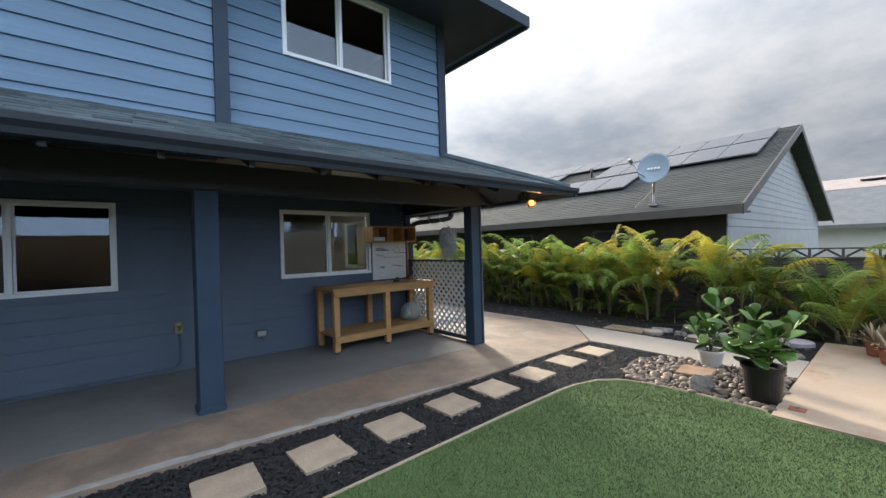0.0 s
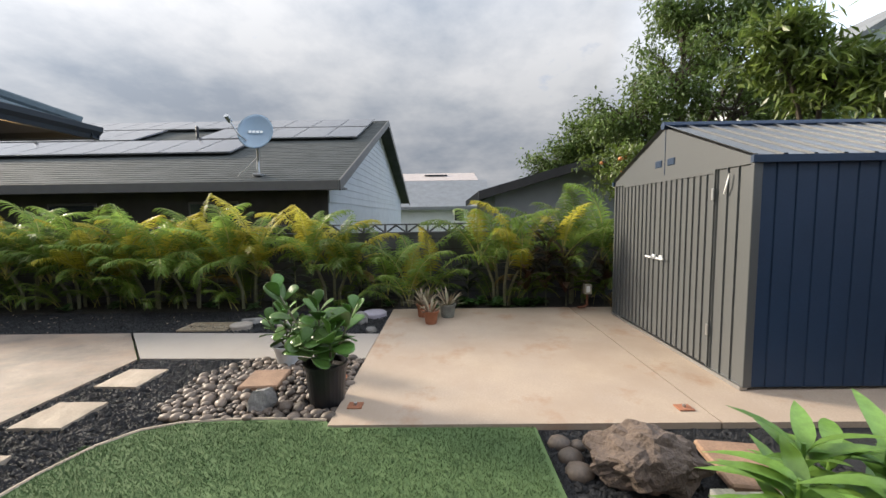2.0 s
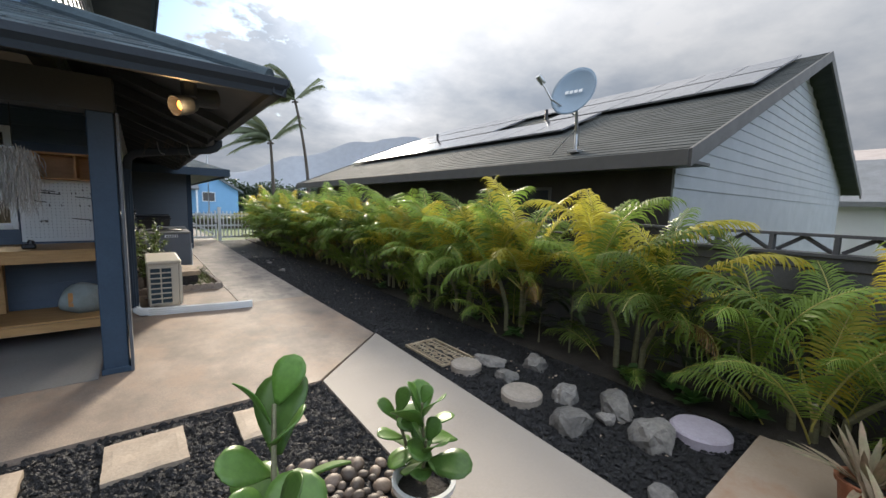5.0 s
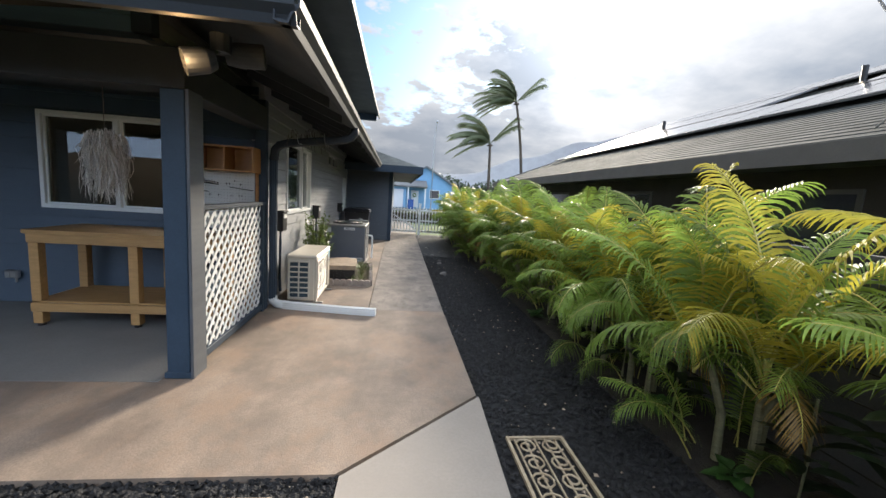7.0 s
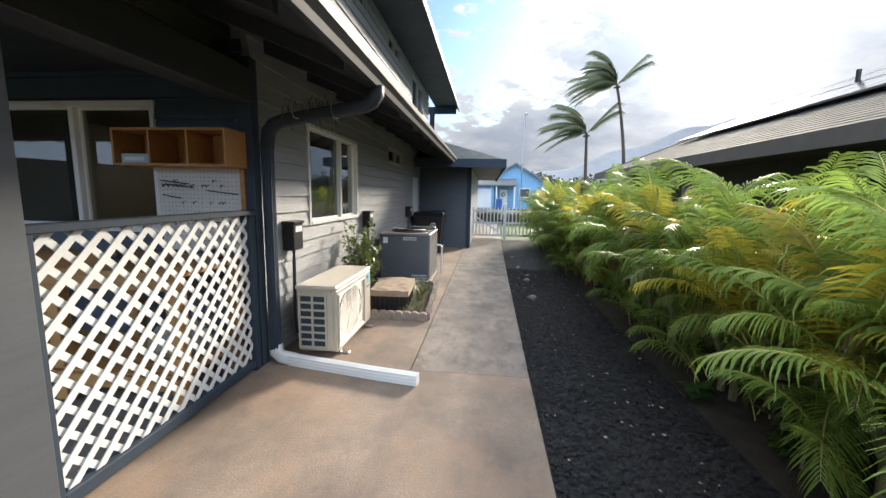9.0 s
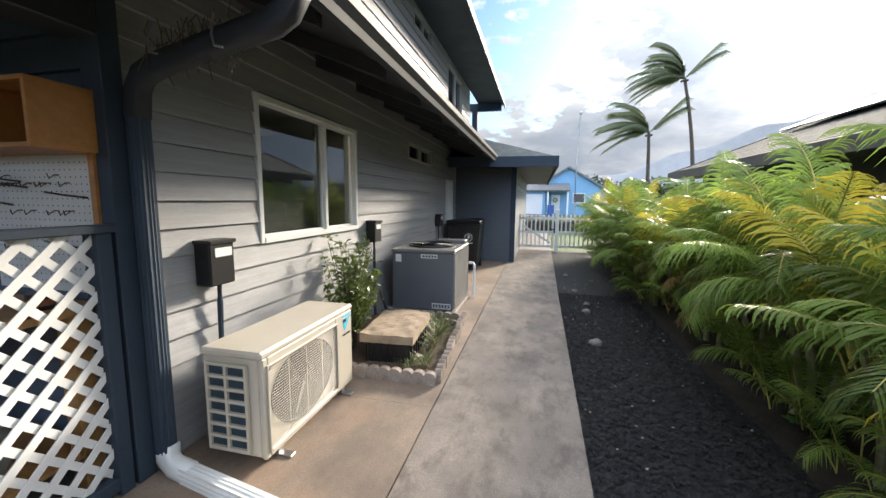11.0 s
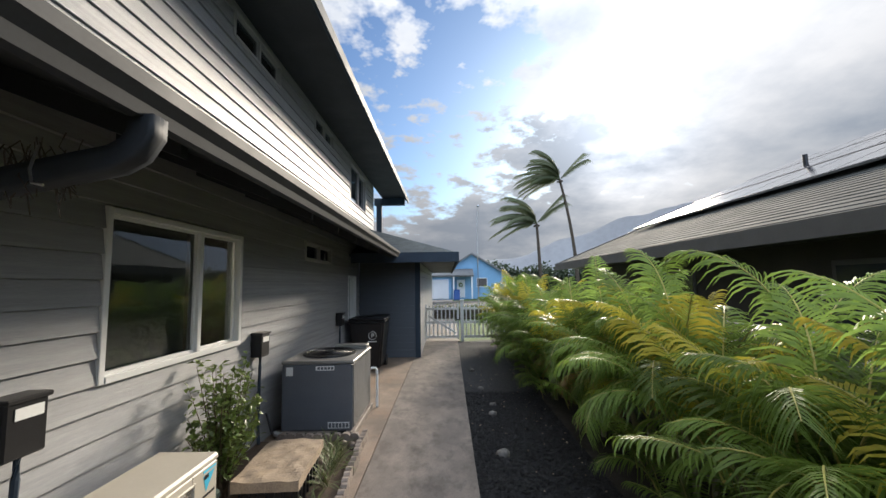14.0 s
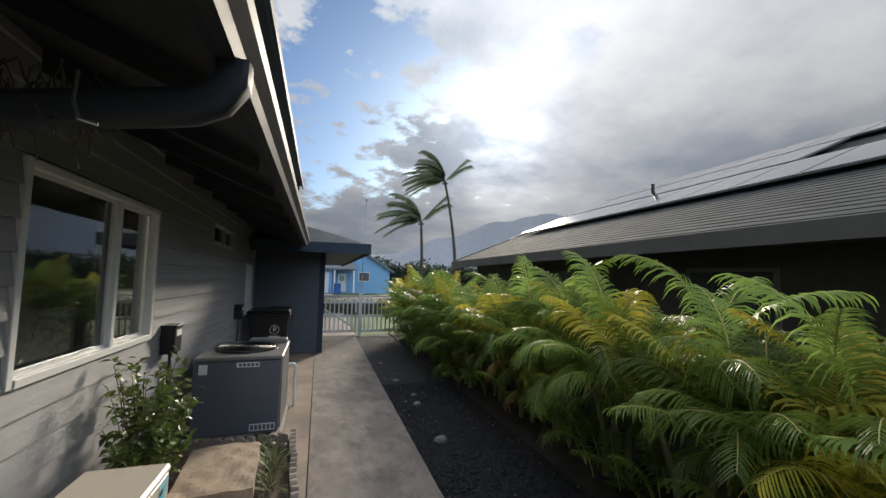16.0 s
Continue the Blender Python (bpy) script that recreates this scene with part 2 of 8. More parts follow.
M_NAVY = mat("blue_grey_siding", (0.13, 0.22, 0.32), 0.5, var=0.18, scale=2.0, fine=60, bump=0.28, dist=0.004, stretch=(0.35, 0.35, 9.0), per_object=0.06)
# Same house paint as M_NAVY, with the side's warmer light put into it.
M_SIDE = mat("lit_wood_grain_siding", (0.37, 0.38, 0.395), 0.42, spec=0.5, var=0.26, scale=2.5, fine=55, bump=0.45, dist=0.005, stretch=(0.3, 0.3, 9.0), per_object=0.08)
# House paint darkened in the colour for the shade under the patio roof.
M_STUC = mat("patio_shade_siding", (0.062, 0.09, 0.128), 0.55, var=0.15, scale=1.5, fine=90, bump=0.2, dist=0.004)
# Grey of the post board; on the wing back it holds the shade.
M_WING = mat("grey_board_and_wing_shade", (0.085, 0.095, 0.11), 0.5, var=0.15, scale=2, fine=60, bump=0.2, dist=0.004, stretch=(0.35, 0.35, 9.0))
M_UNSEEN = mat("dark_reflection_wall", (0.10, 0.075, 0.055), 0.8, var=0.3, scale=3, fine=40, bump=0.3, stretch=(3, 3, 0.4))
M_TRIM = mat("dark_painted_trim", (0.036, 0.054, 0.078), 0.65, spec=0.3, var=0.15, scale=3, fine=70, bump=0.15, dist=0.003)
M_POST = mat("navy_painted_wood", (0.036, 0.06, 0.092), 0.55, spec=0.25, var=0.15, scale=3, fine=70, bump=0.15, dist=0.003)
M_SOFF = mat("dark_painted_soffit", (0.03, 0.034, 0.04), 0.6, var=0.2, scale=2, fine=50, bump=0.1)
M_WHITE = mat("white_vinyl", (0.74, 0.75, 0.74), 0.4, var=0.06, scale=3, fine=60, bump=0.05, dist=0.002)
M_GUT = mat("dark_metal_gutter", (0.030, 0.036, 0.044), 0.6, spec=0.3, var=0.15, scale=3, fine=60, bump=0.05, dist=0.002)
M_SHIN = mat("grey_asphalt_shingle", (0.085, 0.115, 0.13), 0.9, var=0.35, scale=5, fine=140, bump=0.6, dist=0.006, per_island=0.42)
M_CONC = mat("tan_worn_concrete", (0.43, 0.335, 0.245), 0.75, var=0.2, scale=1.1, fine=60, bump=0.15, dist=0.004, color2=(0.37, 0.29, 0.225), stain=(0.33, 0.25, 0.185), stain_scale=0.9, patch=((0.29, 0.165, 0.095), 1.4, 0.55, 0.72))
M_CONC2 = mat("pale_new_concrete", (0.32, 0.28, 0.24), 0.75, var=0.12, scale=1.3, fine=60, bump=0.12, dist=0.004, stain=(0.29, 0.255, 0.22), stain_scale=0.8)
M_CONC3 = mat("grey_side_path_concrete", (0.31, 0.258, 0.217), 0.72, var=0.42, scale=2.2, fine=85, bump=0.4, dist=0.006, color2=(0.20, 0.168, 0.143), stain=(0.15, 0.125, 0.108), stain_scale=1.5, stretch=(1.6, 0.9, 1), patch=((0.10, 0.08, 0.066), 3.0, 0.50, 0.70))
M_CONC4 = mat("brown_weathered_concrete", (0.325, 0.246, 0.186), 0.72, var=0.38, scale=2.0, fine=85, bump=0.36, dist=0.006, color2=(0.215, 0.168, 0.13), stain=(0.15, 0.115, 0.09), stain_scale=1.2, stretch=(1.3, 0.9, 1), patch=((0.29, 0.19, 0.125), 1.1, 0.48, 0.75))
M_PATIO = mat("dark_coated_concrete", (0.20, 0.19, 0.18), 0.6, var=0.18, scale=1.0, fine=50, bump=0.12, dist=0.004)
M_GRAV = mat("black_cinder_gravel", (0.03, 0.03, 0.033), 0.75, var=0.5, scale=30, fine=160, bump=1.0, dist=0.02, per_island=0.5)
M_SOIL = mat("dark_soil", (0.045, 0.037, 0.03), 0.95, var=0.4, scale=6, fine=60, bump=0.7, dist=0.02)
M_TURF = mat("green_artificial_turf", (0.080, 0.130, 0.042), 0.85, var=0.16, scale=2.0, fine=220, bump=0.4, dist=0.006, color2=(0.064, 0.108, 0.035), per_island=0.3)
M_LAWN = mat("far_lawn", (0.10, 0.15, 0.04), 0.9, var=0.3, scale=1, fine=20, bump=0.3)
M_FLAG = mat("tan_stepping_stone", (0.40, 0.32, 0.24), 0.8, var=0.25, scale=5, fine=60, bump=0.4, dist=0.006, per_object=0.12)
M_GLASS = glass_mat("window_glass")
M_GREYF = mat("light_grey_aluminium_frame", (0.42, 0.42, 0.42), 0.45, var=0.08, scale=4, bump=0.03)
M_INT = mat("dim_interior_wall", (0.17, 0.15, 0.13), 0.8, var=0.1)
M_WOOD = mat("yellow_pine_wood", (0.48, 0.27, 0.10), 0.55, var=0.25, scale=4, fine=50, bump=0.15, dist=0.003, stretch=(1, 9, 9), per_object=0.1)
M_WOODX = mat("orange_plywood", (0.46, 0.21, 0.06), 0.5, var=0.2, scale=4, fine=50, bump=0.1, dist=0.003, stretch=(1, 6, 6))
M_PEG = mat("white_pegboard", (0.66, 0.66, 0.64), 0.6, var=0.08, scale=3, bump=0.03)
M_BLACK = mat("black_plastic", (0.012, 0.012, 0.014), 0.4, var=0.3, scale=4, bump=0.08, dist=0.003)
M_ACW = mat("cream_enamelled_metal", (0.47, 0.43, 0.355), 0.42, var=0.06, scale=3, fine=60, bump=0.03)
M_COND = mat("grey_blue_condenser_metal", (0.115, 0.125, 0.145), 0.38, var=0.12, scale=3, fine=60, bump=0.05)
M_ALU = mat("bare_metal", (0.5, 0.5, 0.5), 0.35, 0.9, var=0.15, scale=10, bump=0.05)
M_SHED = mat("grey_painted_steel", (0.092, 0.096, 0.096), 0.4, var=0.08, scale=1.5, fine=60, bump=0.04)
# Shed steel for sides, back and dark trim, shade put into the navy.
M_SHEDB = mat("shaded_navy_steel", (0.02, 0.042, 0.085), 0.5, spec=0.3, var=0.12, scale=1.5, fine=60, bump=0.04)
M_BLOCK = mat("grey_block_wall", (0.10, 0.10, 0.105), 0.85, var=0.25, scale=3, fine=70, bump=0.3, dist=0.006)
M_LEAF = mat("palm_leaflet", (0.21, 0.31, 0.062), 0.40, var=0.25, scale=3, fine=30, bump=0.05, color2=(0.15, 0.23, 0.045), per_object=0.45, transl=0.55, spec=0.32)
M_LEAFY = mat("yellow_palm_leaflet", (0.52, 0.42, 0.055), 0.45, var=0.25, scale=3, fine=30, bump=0.05, color2=(0.36, 0.36, 0.05), per_object=0.3, transl=0.5, spec=0.22)
M_LEAFB = mat("dry_palm_leaflet", (0.28, 0.17, 0.04), 0.5, var=0.3, scale=3, fine=30, bump=0.05, per_object=0.25, transl=0.3)
M_CANE = mat("palm_cane", (0.22, 0.21, 0.12), 0.6, var=0.35, scale=8, fine=60, bump=0.3, stretch=(1, 1, 4))
M_ROCK = mat("lava_rock", (0.115, 0.085, 0.068), 0.9, var=0.45, scale=7, fine=50, bump=0.9, dist=0.02, color2=(0.17, 0.125, 0.098))
M_ROCKG = mat("grey_field_stone", (0.23, 0.215, 0.195), 0.8, var=0.4, scale=6, fine=45, bump=0.5, dist=0.012, color2=(0.13, 0.125, 0.12), per_object=0.3)
M_PEB = mat("river_pebble", (0.17, 0.128, 0.098), 0.6, var=0.4, scale=8, fine=50, bump=0.1, dist=0.004, per_object=0.55)
M_TERRA = mat("terracotta", (0.36, 0.14, 0.07), 0.75, var=0.25, scale=6, bump=0.1)


# ---- walls with lap siding ----
def siding(name, axis, at, face, a0, a1, z0, z1, openings, mat_, label, lap=0.177, back=None, thick=0.14, phase=0.0, joint=0.005):
    """A wall along axis ('x' or 'y') whose outer face lies at 'at', facing 'face' (+1/-1); lap boards are pieces of it."""
    cuts = sorted({z0, z1, *(z for o in openings for z in o[2:4])})
    bm = bmesh.new()

    def span(lo, hi, za, zb, d0, d1):
        if axis == "x":
            ya, yb = sorted((at + d0, at + d1))
            box(bm, (lo, ya, za), (hi, yb, zb))
        else:
            xa, xb = sorted((at + d0, at + d1))
            box(bm, (xa, lo, za), (xb, hi, zb))

    def free(za, zb):
        runs, cur = [], a0
        for o in sorted(openings):
            if o[2] < zb - 1e-4 and o[3] > za + 1e-4:
                runs.append((cur, o[0]))
                cur = o[1]
        runs.append((cur, a1))
        return [r for r in runs if r[1] - r[0] > 0.02]

    for za, zb in zip(cuts, cuts[1:]):
        for lo, hi in free(za, zb):
            span(lo, hi, za, zb, -face * 0.012, -face * thick)
    wall = link_mesh(name, bm, back or mat_)
    tagged(wall, label, "wall", kind="structure")
    made = {}
    n = int(math.ceil((z1 - z0) / lap)) + 1
    for i in range(n):
        # phase: height of the first full board's foot over z0; a thin shadow joint under each board
        foot = z0 + phase + (i - 1) * lap
        za, zb = max(foot + joint, z0), min(foot + lap, z1)
        if zb - za < 0.02:
            continue
        # rows that an opening cuts through are split at its edges
        zs = sorted({za, zb, *(z for o in openings for z in o[2:4] if za + 0.01 < z < zb - 0.01)})
        for zc, zd in zip(zs, zs[1:]):
            for lo, hi in free(zc, zd):
                key = (round(hi - lo, 3), round(zc - za, 3), round(zd - za, 3))
                if key not in made:
                    f0 = 0.019 - 0.021 * (zc - za) / lap
                    f1 = 0.019 - 0.021 * (zd - za) / lap
                    b = bmesh.new()
                    w, h = hi - lo, zd - zc
                    pr = [(-0.011, 0.0), (f0, 0.0), (f0, 0.004), (max(f1, -0.002), h), (-0.011, h)]
                    vs = [[b.verts.new((x, y, z)) for y, z in pr] for x in (0.0, w)]
                    for k in range(5):
                        b.faces.new((vs[0][k], vs[0][(k + 1) % 5], vs[1][(k + 1) % 5], vs[1][k]))
                    b.faces.new(vs[0][::-1])
                    b.faces.new(vs[1])
                    bmesh.ops.recalc_face_normals(b, faces=b.faces)
                    me = bpy.data.meshes.new("board")
                    b.to_mesh(me)
                    b.free()
                    me.materials.append(mat_)
                    made[key] = me
                ob = new("board", made[key])
                ob.parent = wall
                if axis == "x":
                    ob.matrix_basis = Matrix(((1, 0, 0, lo), (0, face, 0, at), (0, 0, 1, zc), (0, 0, 0, 1))) if face > 0 else pose(hi, at, zc, 0, 0, 180)
                else:
                    ob.matrix_basis = pose(at, hi, zc, 0, 0, -90) if face > 0 else pose(at, lo, zc, 0, 0, 90)
    return wall


def window(name, axis, at, face, a0, a1, z0, z1, label, mull=None, trim=0.045, grey=None):
    """A sliding window with a white frame, sashes and panes in an opening."""
    w = tagged(new(name), label, "window", kind="structure")
    m = grey or M_WHITE

    def add(nm, lo, hi, za, zb, d0, d1, mm, bev=0.004):
        bm = bmesh.new()
        if axis == "x":
            ya, yb = sorted((at + face * d0, at + face * d1))
            box(bm, (lo, ya, za), (hi, yb, zb), bev)
        else:
            xa, xb = sorted((at + face * d0, at + face * d1))
            box(bm, (xa, lo, za), (xb, hi, zb), bev)
        return part(nm, bm, mm, w)

    t = trim
    add("frame_side", a0, a0 + t, z0, z1, -0.09, 0.026, m)
    add("frame_side", a1 - t, a1, z0, z1, -0.09, 0.026, m)
    add("frame_head", a0 + t, a1 - t, z1 - t, z1, -0.09, 0.026, m)
    add("window_sill", a0 + t, a1 - t, z0, z0 + t, -0.09, 0.032, m)
    mid = mull if mull is not None else (a0 + a1) / 2
    add("mullion", mid - t * 0.55, mid + t * 0.55, z0 + t, z1 - t, -0.08, 0.018, m)
    s = 0.022
    for lo, hi, d in ((a0 + t, mid - t * 0.55, -0.03), (mid + t * 0.55, a1 - t, -0.05)):
        za, zb = z0 + t, z1 - t
        add("sash", lo, lo + s, za, zb, d - 0.02, d + 0.02, m, 0)
        add("sash", hi - s, hi, za, zb, d - 0.02, d + 0.02, m, 0)
        add("sash", lo + s, hi - s, za, za + s, d - 0.02, d + 0.02, m, 0)
        add("sash", lo + s, hi - s, zb - s, zb, d - 0.02, d + 0.02, m, 0)
        p = add("pane", lo + s, hi - s, za + s, zb - s, d - 0.003, d + 0.003, M_GLASS, 0)
        p.visible_shadow = False
    return w


WALL_B, WALL_S, UP_B, UP_S = 6.82, 4.555, 5.2, 4.22
W1, W2, W3 = (-1.80, 0.06, 1.16, 2.28), (2.07, 3.70, 1.16, 2.28), (1.66, 3.21, 4.0, 5.12)
W4, W5, W6 = (7.81, 9.45, 1.17, 2.28), (11.27, 12.65, 2.14, 2.44), (13.9, 14.6, 0.93, 1.97)
U1, U2, U3 = (9.75, 11.05, 4.72, 5.08), (12.6, 13.85, 4.72, 5.08), (15.4, 17.3, 3.95, 5.0)

siding("wall_back", "x", WALL_B, -1, -6.0, 4.50, 0.0, 2.75, [W1, W2], M_STUC, "blue-grey lap siding under the covered patio, its shade painted in darker")
siding("wall_side", "y", WALL_S, 1, 6.82, 15.0, 0.0, 2.9, [W4, W5, W6], M_SIDE, "wood-grain lap siding beside the path, its light painted in as pale grey", lap=0.16, phase=0.05)
siding("wall_upper_back", "x", UP_B, -1, 0.98, 4.18, 2.7, 5.35, [W3], M_NAVY, "blue-grey lap siding on the upper storey", lap=0.195, phase=0.125, joint=0.002)
siding("wall_upper_bay", "x", UP_B - 0.22, -1, -6.0, 0.90, 2.6, 5.35, [], M_NAVY, "blue-grey lap siding on the projecting upper storey bay", lap=0.186, phase=0.07, joint=0.002)
siding("wall_upper_side", "y", UP_S, 1, 5.24, 18.7, 2.7, 5.35, [U1, U2, U3], M_SIDE, "lap siding on the upper storey side, its light painted in as pale grey")
siding("wall_wing_back", "x", 15.0, -1, 4.56, 5.98, 0.0, 2.7, [], M_WING, "wall of the garage wing, its shade painted in as dark grey")
siding("wall_wing_side", "y", 6.03, 1, 15.06, 24.0, 0.0, 2.5, [], M_SIDE, "lap siding of the garage wing, its light painted in as pale grey")
tagged(link_mesh("wall_far_west", boxes(((-6.2, 5.0, 0), (-6.0, 24, 5.3))), M_NAVY), "plain blue-grey end wall of the house", "wall", kind="structure")
tagged(link_mesh("wall_front", boxes(((-6.0, 23.8, 0), (6.0, 24, 2.5))), M_NAVY), "plain blue-grey front wall of the house", "wall", kind="structure")
tagged(link_mesh("wall_upper_front", boxes(((-6.0, 18.7, 2.6), (4.2, 18.84, 5.3))), M_NAVY), "plain blue-grey upper front wall", "wall", kind="structure")
tagged(link_mesh("floor_inside", boxes(((-5.95, 7.0, -0.05), (4.4, 23.7, 0.02))), M_INT), "dim floor inside the house", "floor", kind="structure")
tagged(link_mesh("ceiling_inside", boxes(((-5.95, 7.0, 2.5), (4.2, 18.6, 2.6))), M_INT), "pale ceiling inside the lower storey", "ceiling", kind="structure")
tagged(link_mesh("ceiling_upper", boxes(((-5.95, 5.4, 5.3), (4.1, 18.6, 5.34))), M_INT), "pale ceiling inside the upper storey", "ceiling", kind="structure")
for nm, lo, hi in (("partition_1", (-5.9, 11.0, 0.0), (4.38, 11.1, 2.5)), ("partition_2", (0.4, 7.0, 0.0), (0.5, 11.0, 2.5)), ("partition_3", (-5.9, 9.2, 2.6), (4.05, 9.3, 5.3)), ("partition_4", (0.9, 11.1, 0.0), (1.0, 18.0, 2.5))):
    tagged(link_mesh(nm, boxes((lo, hi)), M_INT), "plain interior partition wall in the dim house", "wall", kind="structure")

window("window_1", "x", WALL_B, -1, *W1, "white framed sliding window in the patio wall", mull=-0.87)
window("window_2", "x", WALL_B, -1, *W2, "white framed sliding window above the workbench", mull=2.90)
window("window_3", "x", UP_B, -1, *W3, "white framed sliding window in the upper storey", mull=2.43)
window("window_4", "y", WALL_S, 1, *W4, "large white framed sliding window beside the path", mull=8.78)
window("window_5", "y", WALL_S, 1, *W5, "small high sliding window in the side wall", trim=0.035, grey=M_GREYF)
window("window_6", "y", WALL_S, 1, *W6, "narrow white framed window near the garage wing", trim=0.035)
for i, u in enumerate((U1, U2, U3)):
    window(f"window_{7 + i}", "y", UP_S, 1, *u, "sliding window in the upper side wall", trim=0.035, grey=M_GREYF)

# corner boards
for nm, lo, hi in (("trim_corner_side", (4.47, 6.76, 0), (4.60, 6.86, 2.6)), ("trim_corner_upper", (4.10, 5.16, 2.7), (4.25, 5.27, 5.3)), ("trim_bay", (0.88, 4.93, 2.65), (1.02, 5.22, 5.3)), ("trim_corner_wing", (5.94, 14.96, 0), (6.06, 15.07, 2.5))):
    tagged(link_mesh(nm, boxes((lo, hi), bev=0.004), M_TRIM), "dark painted corner board", "trim", kind="structure")

# ---- skirt roof over patio and side path ----
EX, EY, EZ, PIT = 5.60, 3.79, 2.47, 0.42


def roof_z(d):
    return EZ + PIT * d


def shingle_slope(bm, p0, p1, inward, d0, d1, hip0, hip1, course=0.14, tab=0.30, rng=random.Random(3)):
    """Shingle courses between the eave line p0-p1; inward is the unit way up the slope on plan."""
    p0, p1, inward = Vector(p0), Vector(p1), Vector(inward)
    along = (p1 - p0).normalized()
    ln = (p1 - p0).length
    nrow = int((d1 - d0) / course)
    for r in range(nrow):
        da, db = d0 + r * course, d0 + (r + 1.35) * course
        s0, s1 = hip0 * da, ln - hip1 * da
        s = s0 - (tab * 0.5 if r % 2 else 0) - rng.uniform(0, 0.1)
        while s < s1:
            w = tab * rng.uniform(0.75, 1.25)
            a, b = max(s, s0), min(s + w - 0.006, s1)
            if b - a > 0.02:
                lift = rng.uniform(0.008, 0.016)
                q = []
                a2, b2 = max(a, hip0 * db), min(b, ln - hip1 * db)
                if b2 - a2 < 0.005:
                    s += w
                    continue
                for ss, dd, up in ((a, da, lift), (b, da, lift), (b2, db, 0.003), (a2, db, 0.003)):
                    pt = p0 + along * ss + inward * dd
                    q.append(bm.verts.new((pt.x, pt.y, roof_z(dd) + up)))
                lo = []
                for ss in (a, b):
                    pt = p0 + along * ss + inward * da
                    lo.append(bm.verts.new((pt.x, pt.y, roof_z(da) - 0.002)))
                bm.faces.new(q)
                bm.faces.new((lo[0], lo[1], q[1], q[0]))
            s += w


def roof_slab(name, quads, th, mat_, label):
    bm = bmesh.new()
    for q in quads:
        hi = [bm.verts.new(v) for v in q]
        lo = [bm.verts.new((v[0], v[1], v[2] - th)) for v in q]
        bm.faces.new(hi)
        bm.faces.new(lo[::-1])
        for i in range(len(q)):
            bm.faces.new((hi[i], lo[i], lo[(i + 1) % len(q)], hi[(i + 1) % len(q)]))
    bmesh.ops.recalc_face_normals(bm, faces=bm.faces)
    return tagged(link_mesh(name, bm, mat_), label, "roof", kind="structure")


dB = UP_B - EY + 0.05
dS = EX - UP_S + 0.05
YEND = 13.9
roof_back = roof_slab("roof_skirt_back", [[(-6.0, EY, EZ), (EX, EY, EZ), (EX - dB, EY + dB, roof_z(dB)), (-6.0, EY + dB, roof_z(dB))]], 0.07, M_SOFF, "grey shingled skirt roof over the patio")
roof_side = roof_slab("roof_skirt_side", [[(EX, EY, EZ), (EX, YEND + 1.6, EZ), (EX - dS, YEND + 1.6, roof_z(dS)), (EX - dS, EY + dS, roof_z(dS))]], 0.07, M_SOFF, "grey shingled skirt roof over the side path")
bm = bmesh.new()
shingle_slope(bm, (-6.0, EY, 0), (EX, EY, 0), (0, 1, 0), 0.0, dB, 0.0, 1.0)
tagged(part("shingles", bm, M_SHIN, roof_back), kind="stuff")
bm = bmesh.new()
shingle_slope(bm, (EX, EY, 0), (EX, YEND + 1.4, 0), (-1, 0, 0), 0.0, dS, 1.0, 0.0)
tagged(part("shingles", bm, M_SHIN, roof_side), kind="stuff")
part("hip_cap", tube(bmesh.new(), [(EX, EY, EZ + 0.015), (EX - dS, EY + dS, roof_z(dS) + 0.02)], 0.065, 8), M_SHIN, roof_back)

# flat patio ceiling, beam and rafters
tagged(link_mesh("ceiling_patio", boxes(((-6.0, 5.12, 2.52), (4.5, 6.80, 2.56))), M_SOFF), "dark painted patio ceiling", "ceiling", kind="structure")
tagged(link_mesh("beam_patio", boxes(((-6.0, 4.84, 2.24), (4.64, 5.06, 2.52)), bev=0.006), M_SOFF), "dark painted beam on the patio posts", "beam", kind="structure")
tagged(link_mesh("beam_side", boxes(((4.42, 5.07, 2.24), (4.62, 6.75, 2.50)), bev=0.006), M_SOFF), "dark painted beam above the lattice screen", "beam", kind="structure")
rb = bmesh.new()
x = -5.8
while x < 4.4:
    v = []
    for xx in (x, x + 0.045):
        v.append([rb.verts.new((xx, yy, zz)) for yy, zz in ((EY + 0.03, EZ - 0.075), (5.0, roof_z(5.0 - EY) - 0.075), (5.0, roof_z(5.0 - EY) - 0.2), (EY + 0.03, EZ - 0.17))])
    for k in range(4):
        rb.faces.new((v[0][k], v[0][(k + 1) % 4], v[1][(k + 1) % 4], v[1][k]))
    rb.faces.new(v[0][::-1]); rb.faces.new(v[1])
    x += 0.61
bmesh.ops.recalc_face_normals(rb, faces=rb.faces)
tagged(part("rafters", rb, M_SOFF, roof_back), kind="stuff")
rb = bmesh.new()
y = 5.4
while y < 14.6:
    v = []
    for yy in (y, y + 0.045):
        v.append([rb.verts.new((xx, yy, zz)) for xx, zz in ((EX - 0.03, EZ - 0.075), (4.58, roof_z(EX - 4.58) - 0.075), (4.58, roof_z(EX - 4.58) - 0.19), (EX - 0.03, EZ - 0.16))])
    for k in range(4):
        rb.faces.new((v[0][k], v[0][(k + 1) % 4], v[1][(k + 1) % 4], v[1][k]))
    rb.faces.new(v[0][::-1]); rb.faces.new(v[1])
    y += 0.81
bmesh.ops.recalc_face_normals(rb, faces=rb.faces)
tagged(part("rafters", rb, M_SOFF, roof_side), kind="stuff")


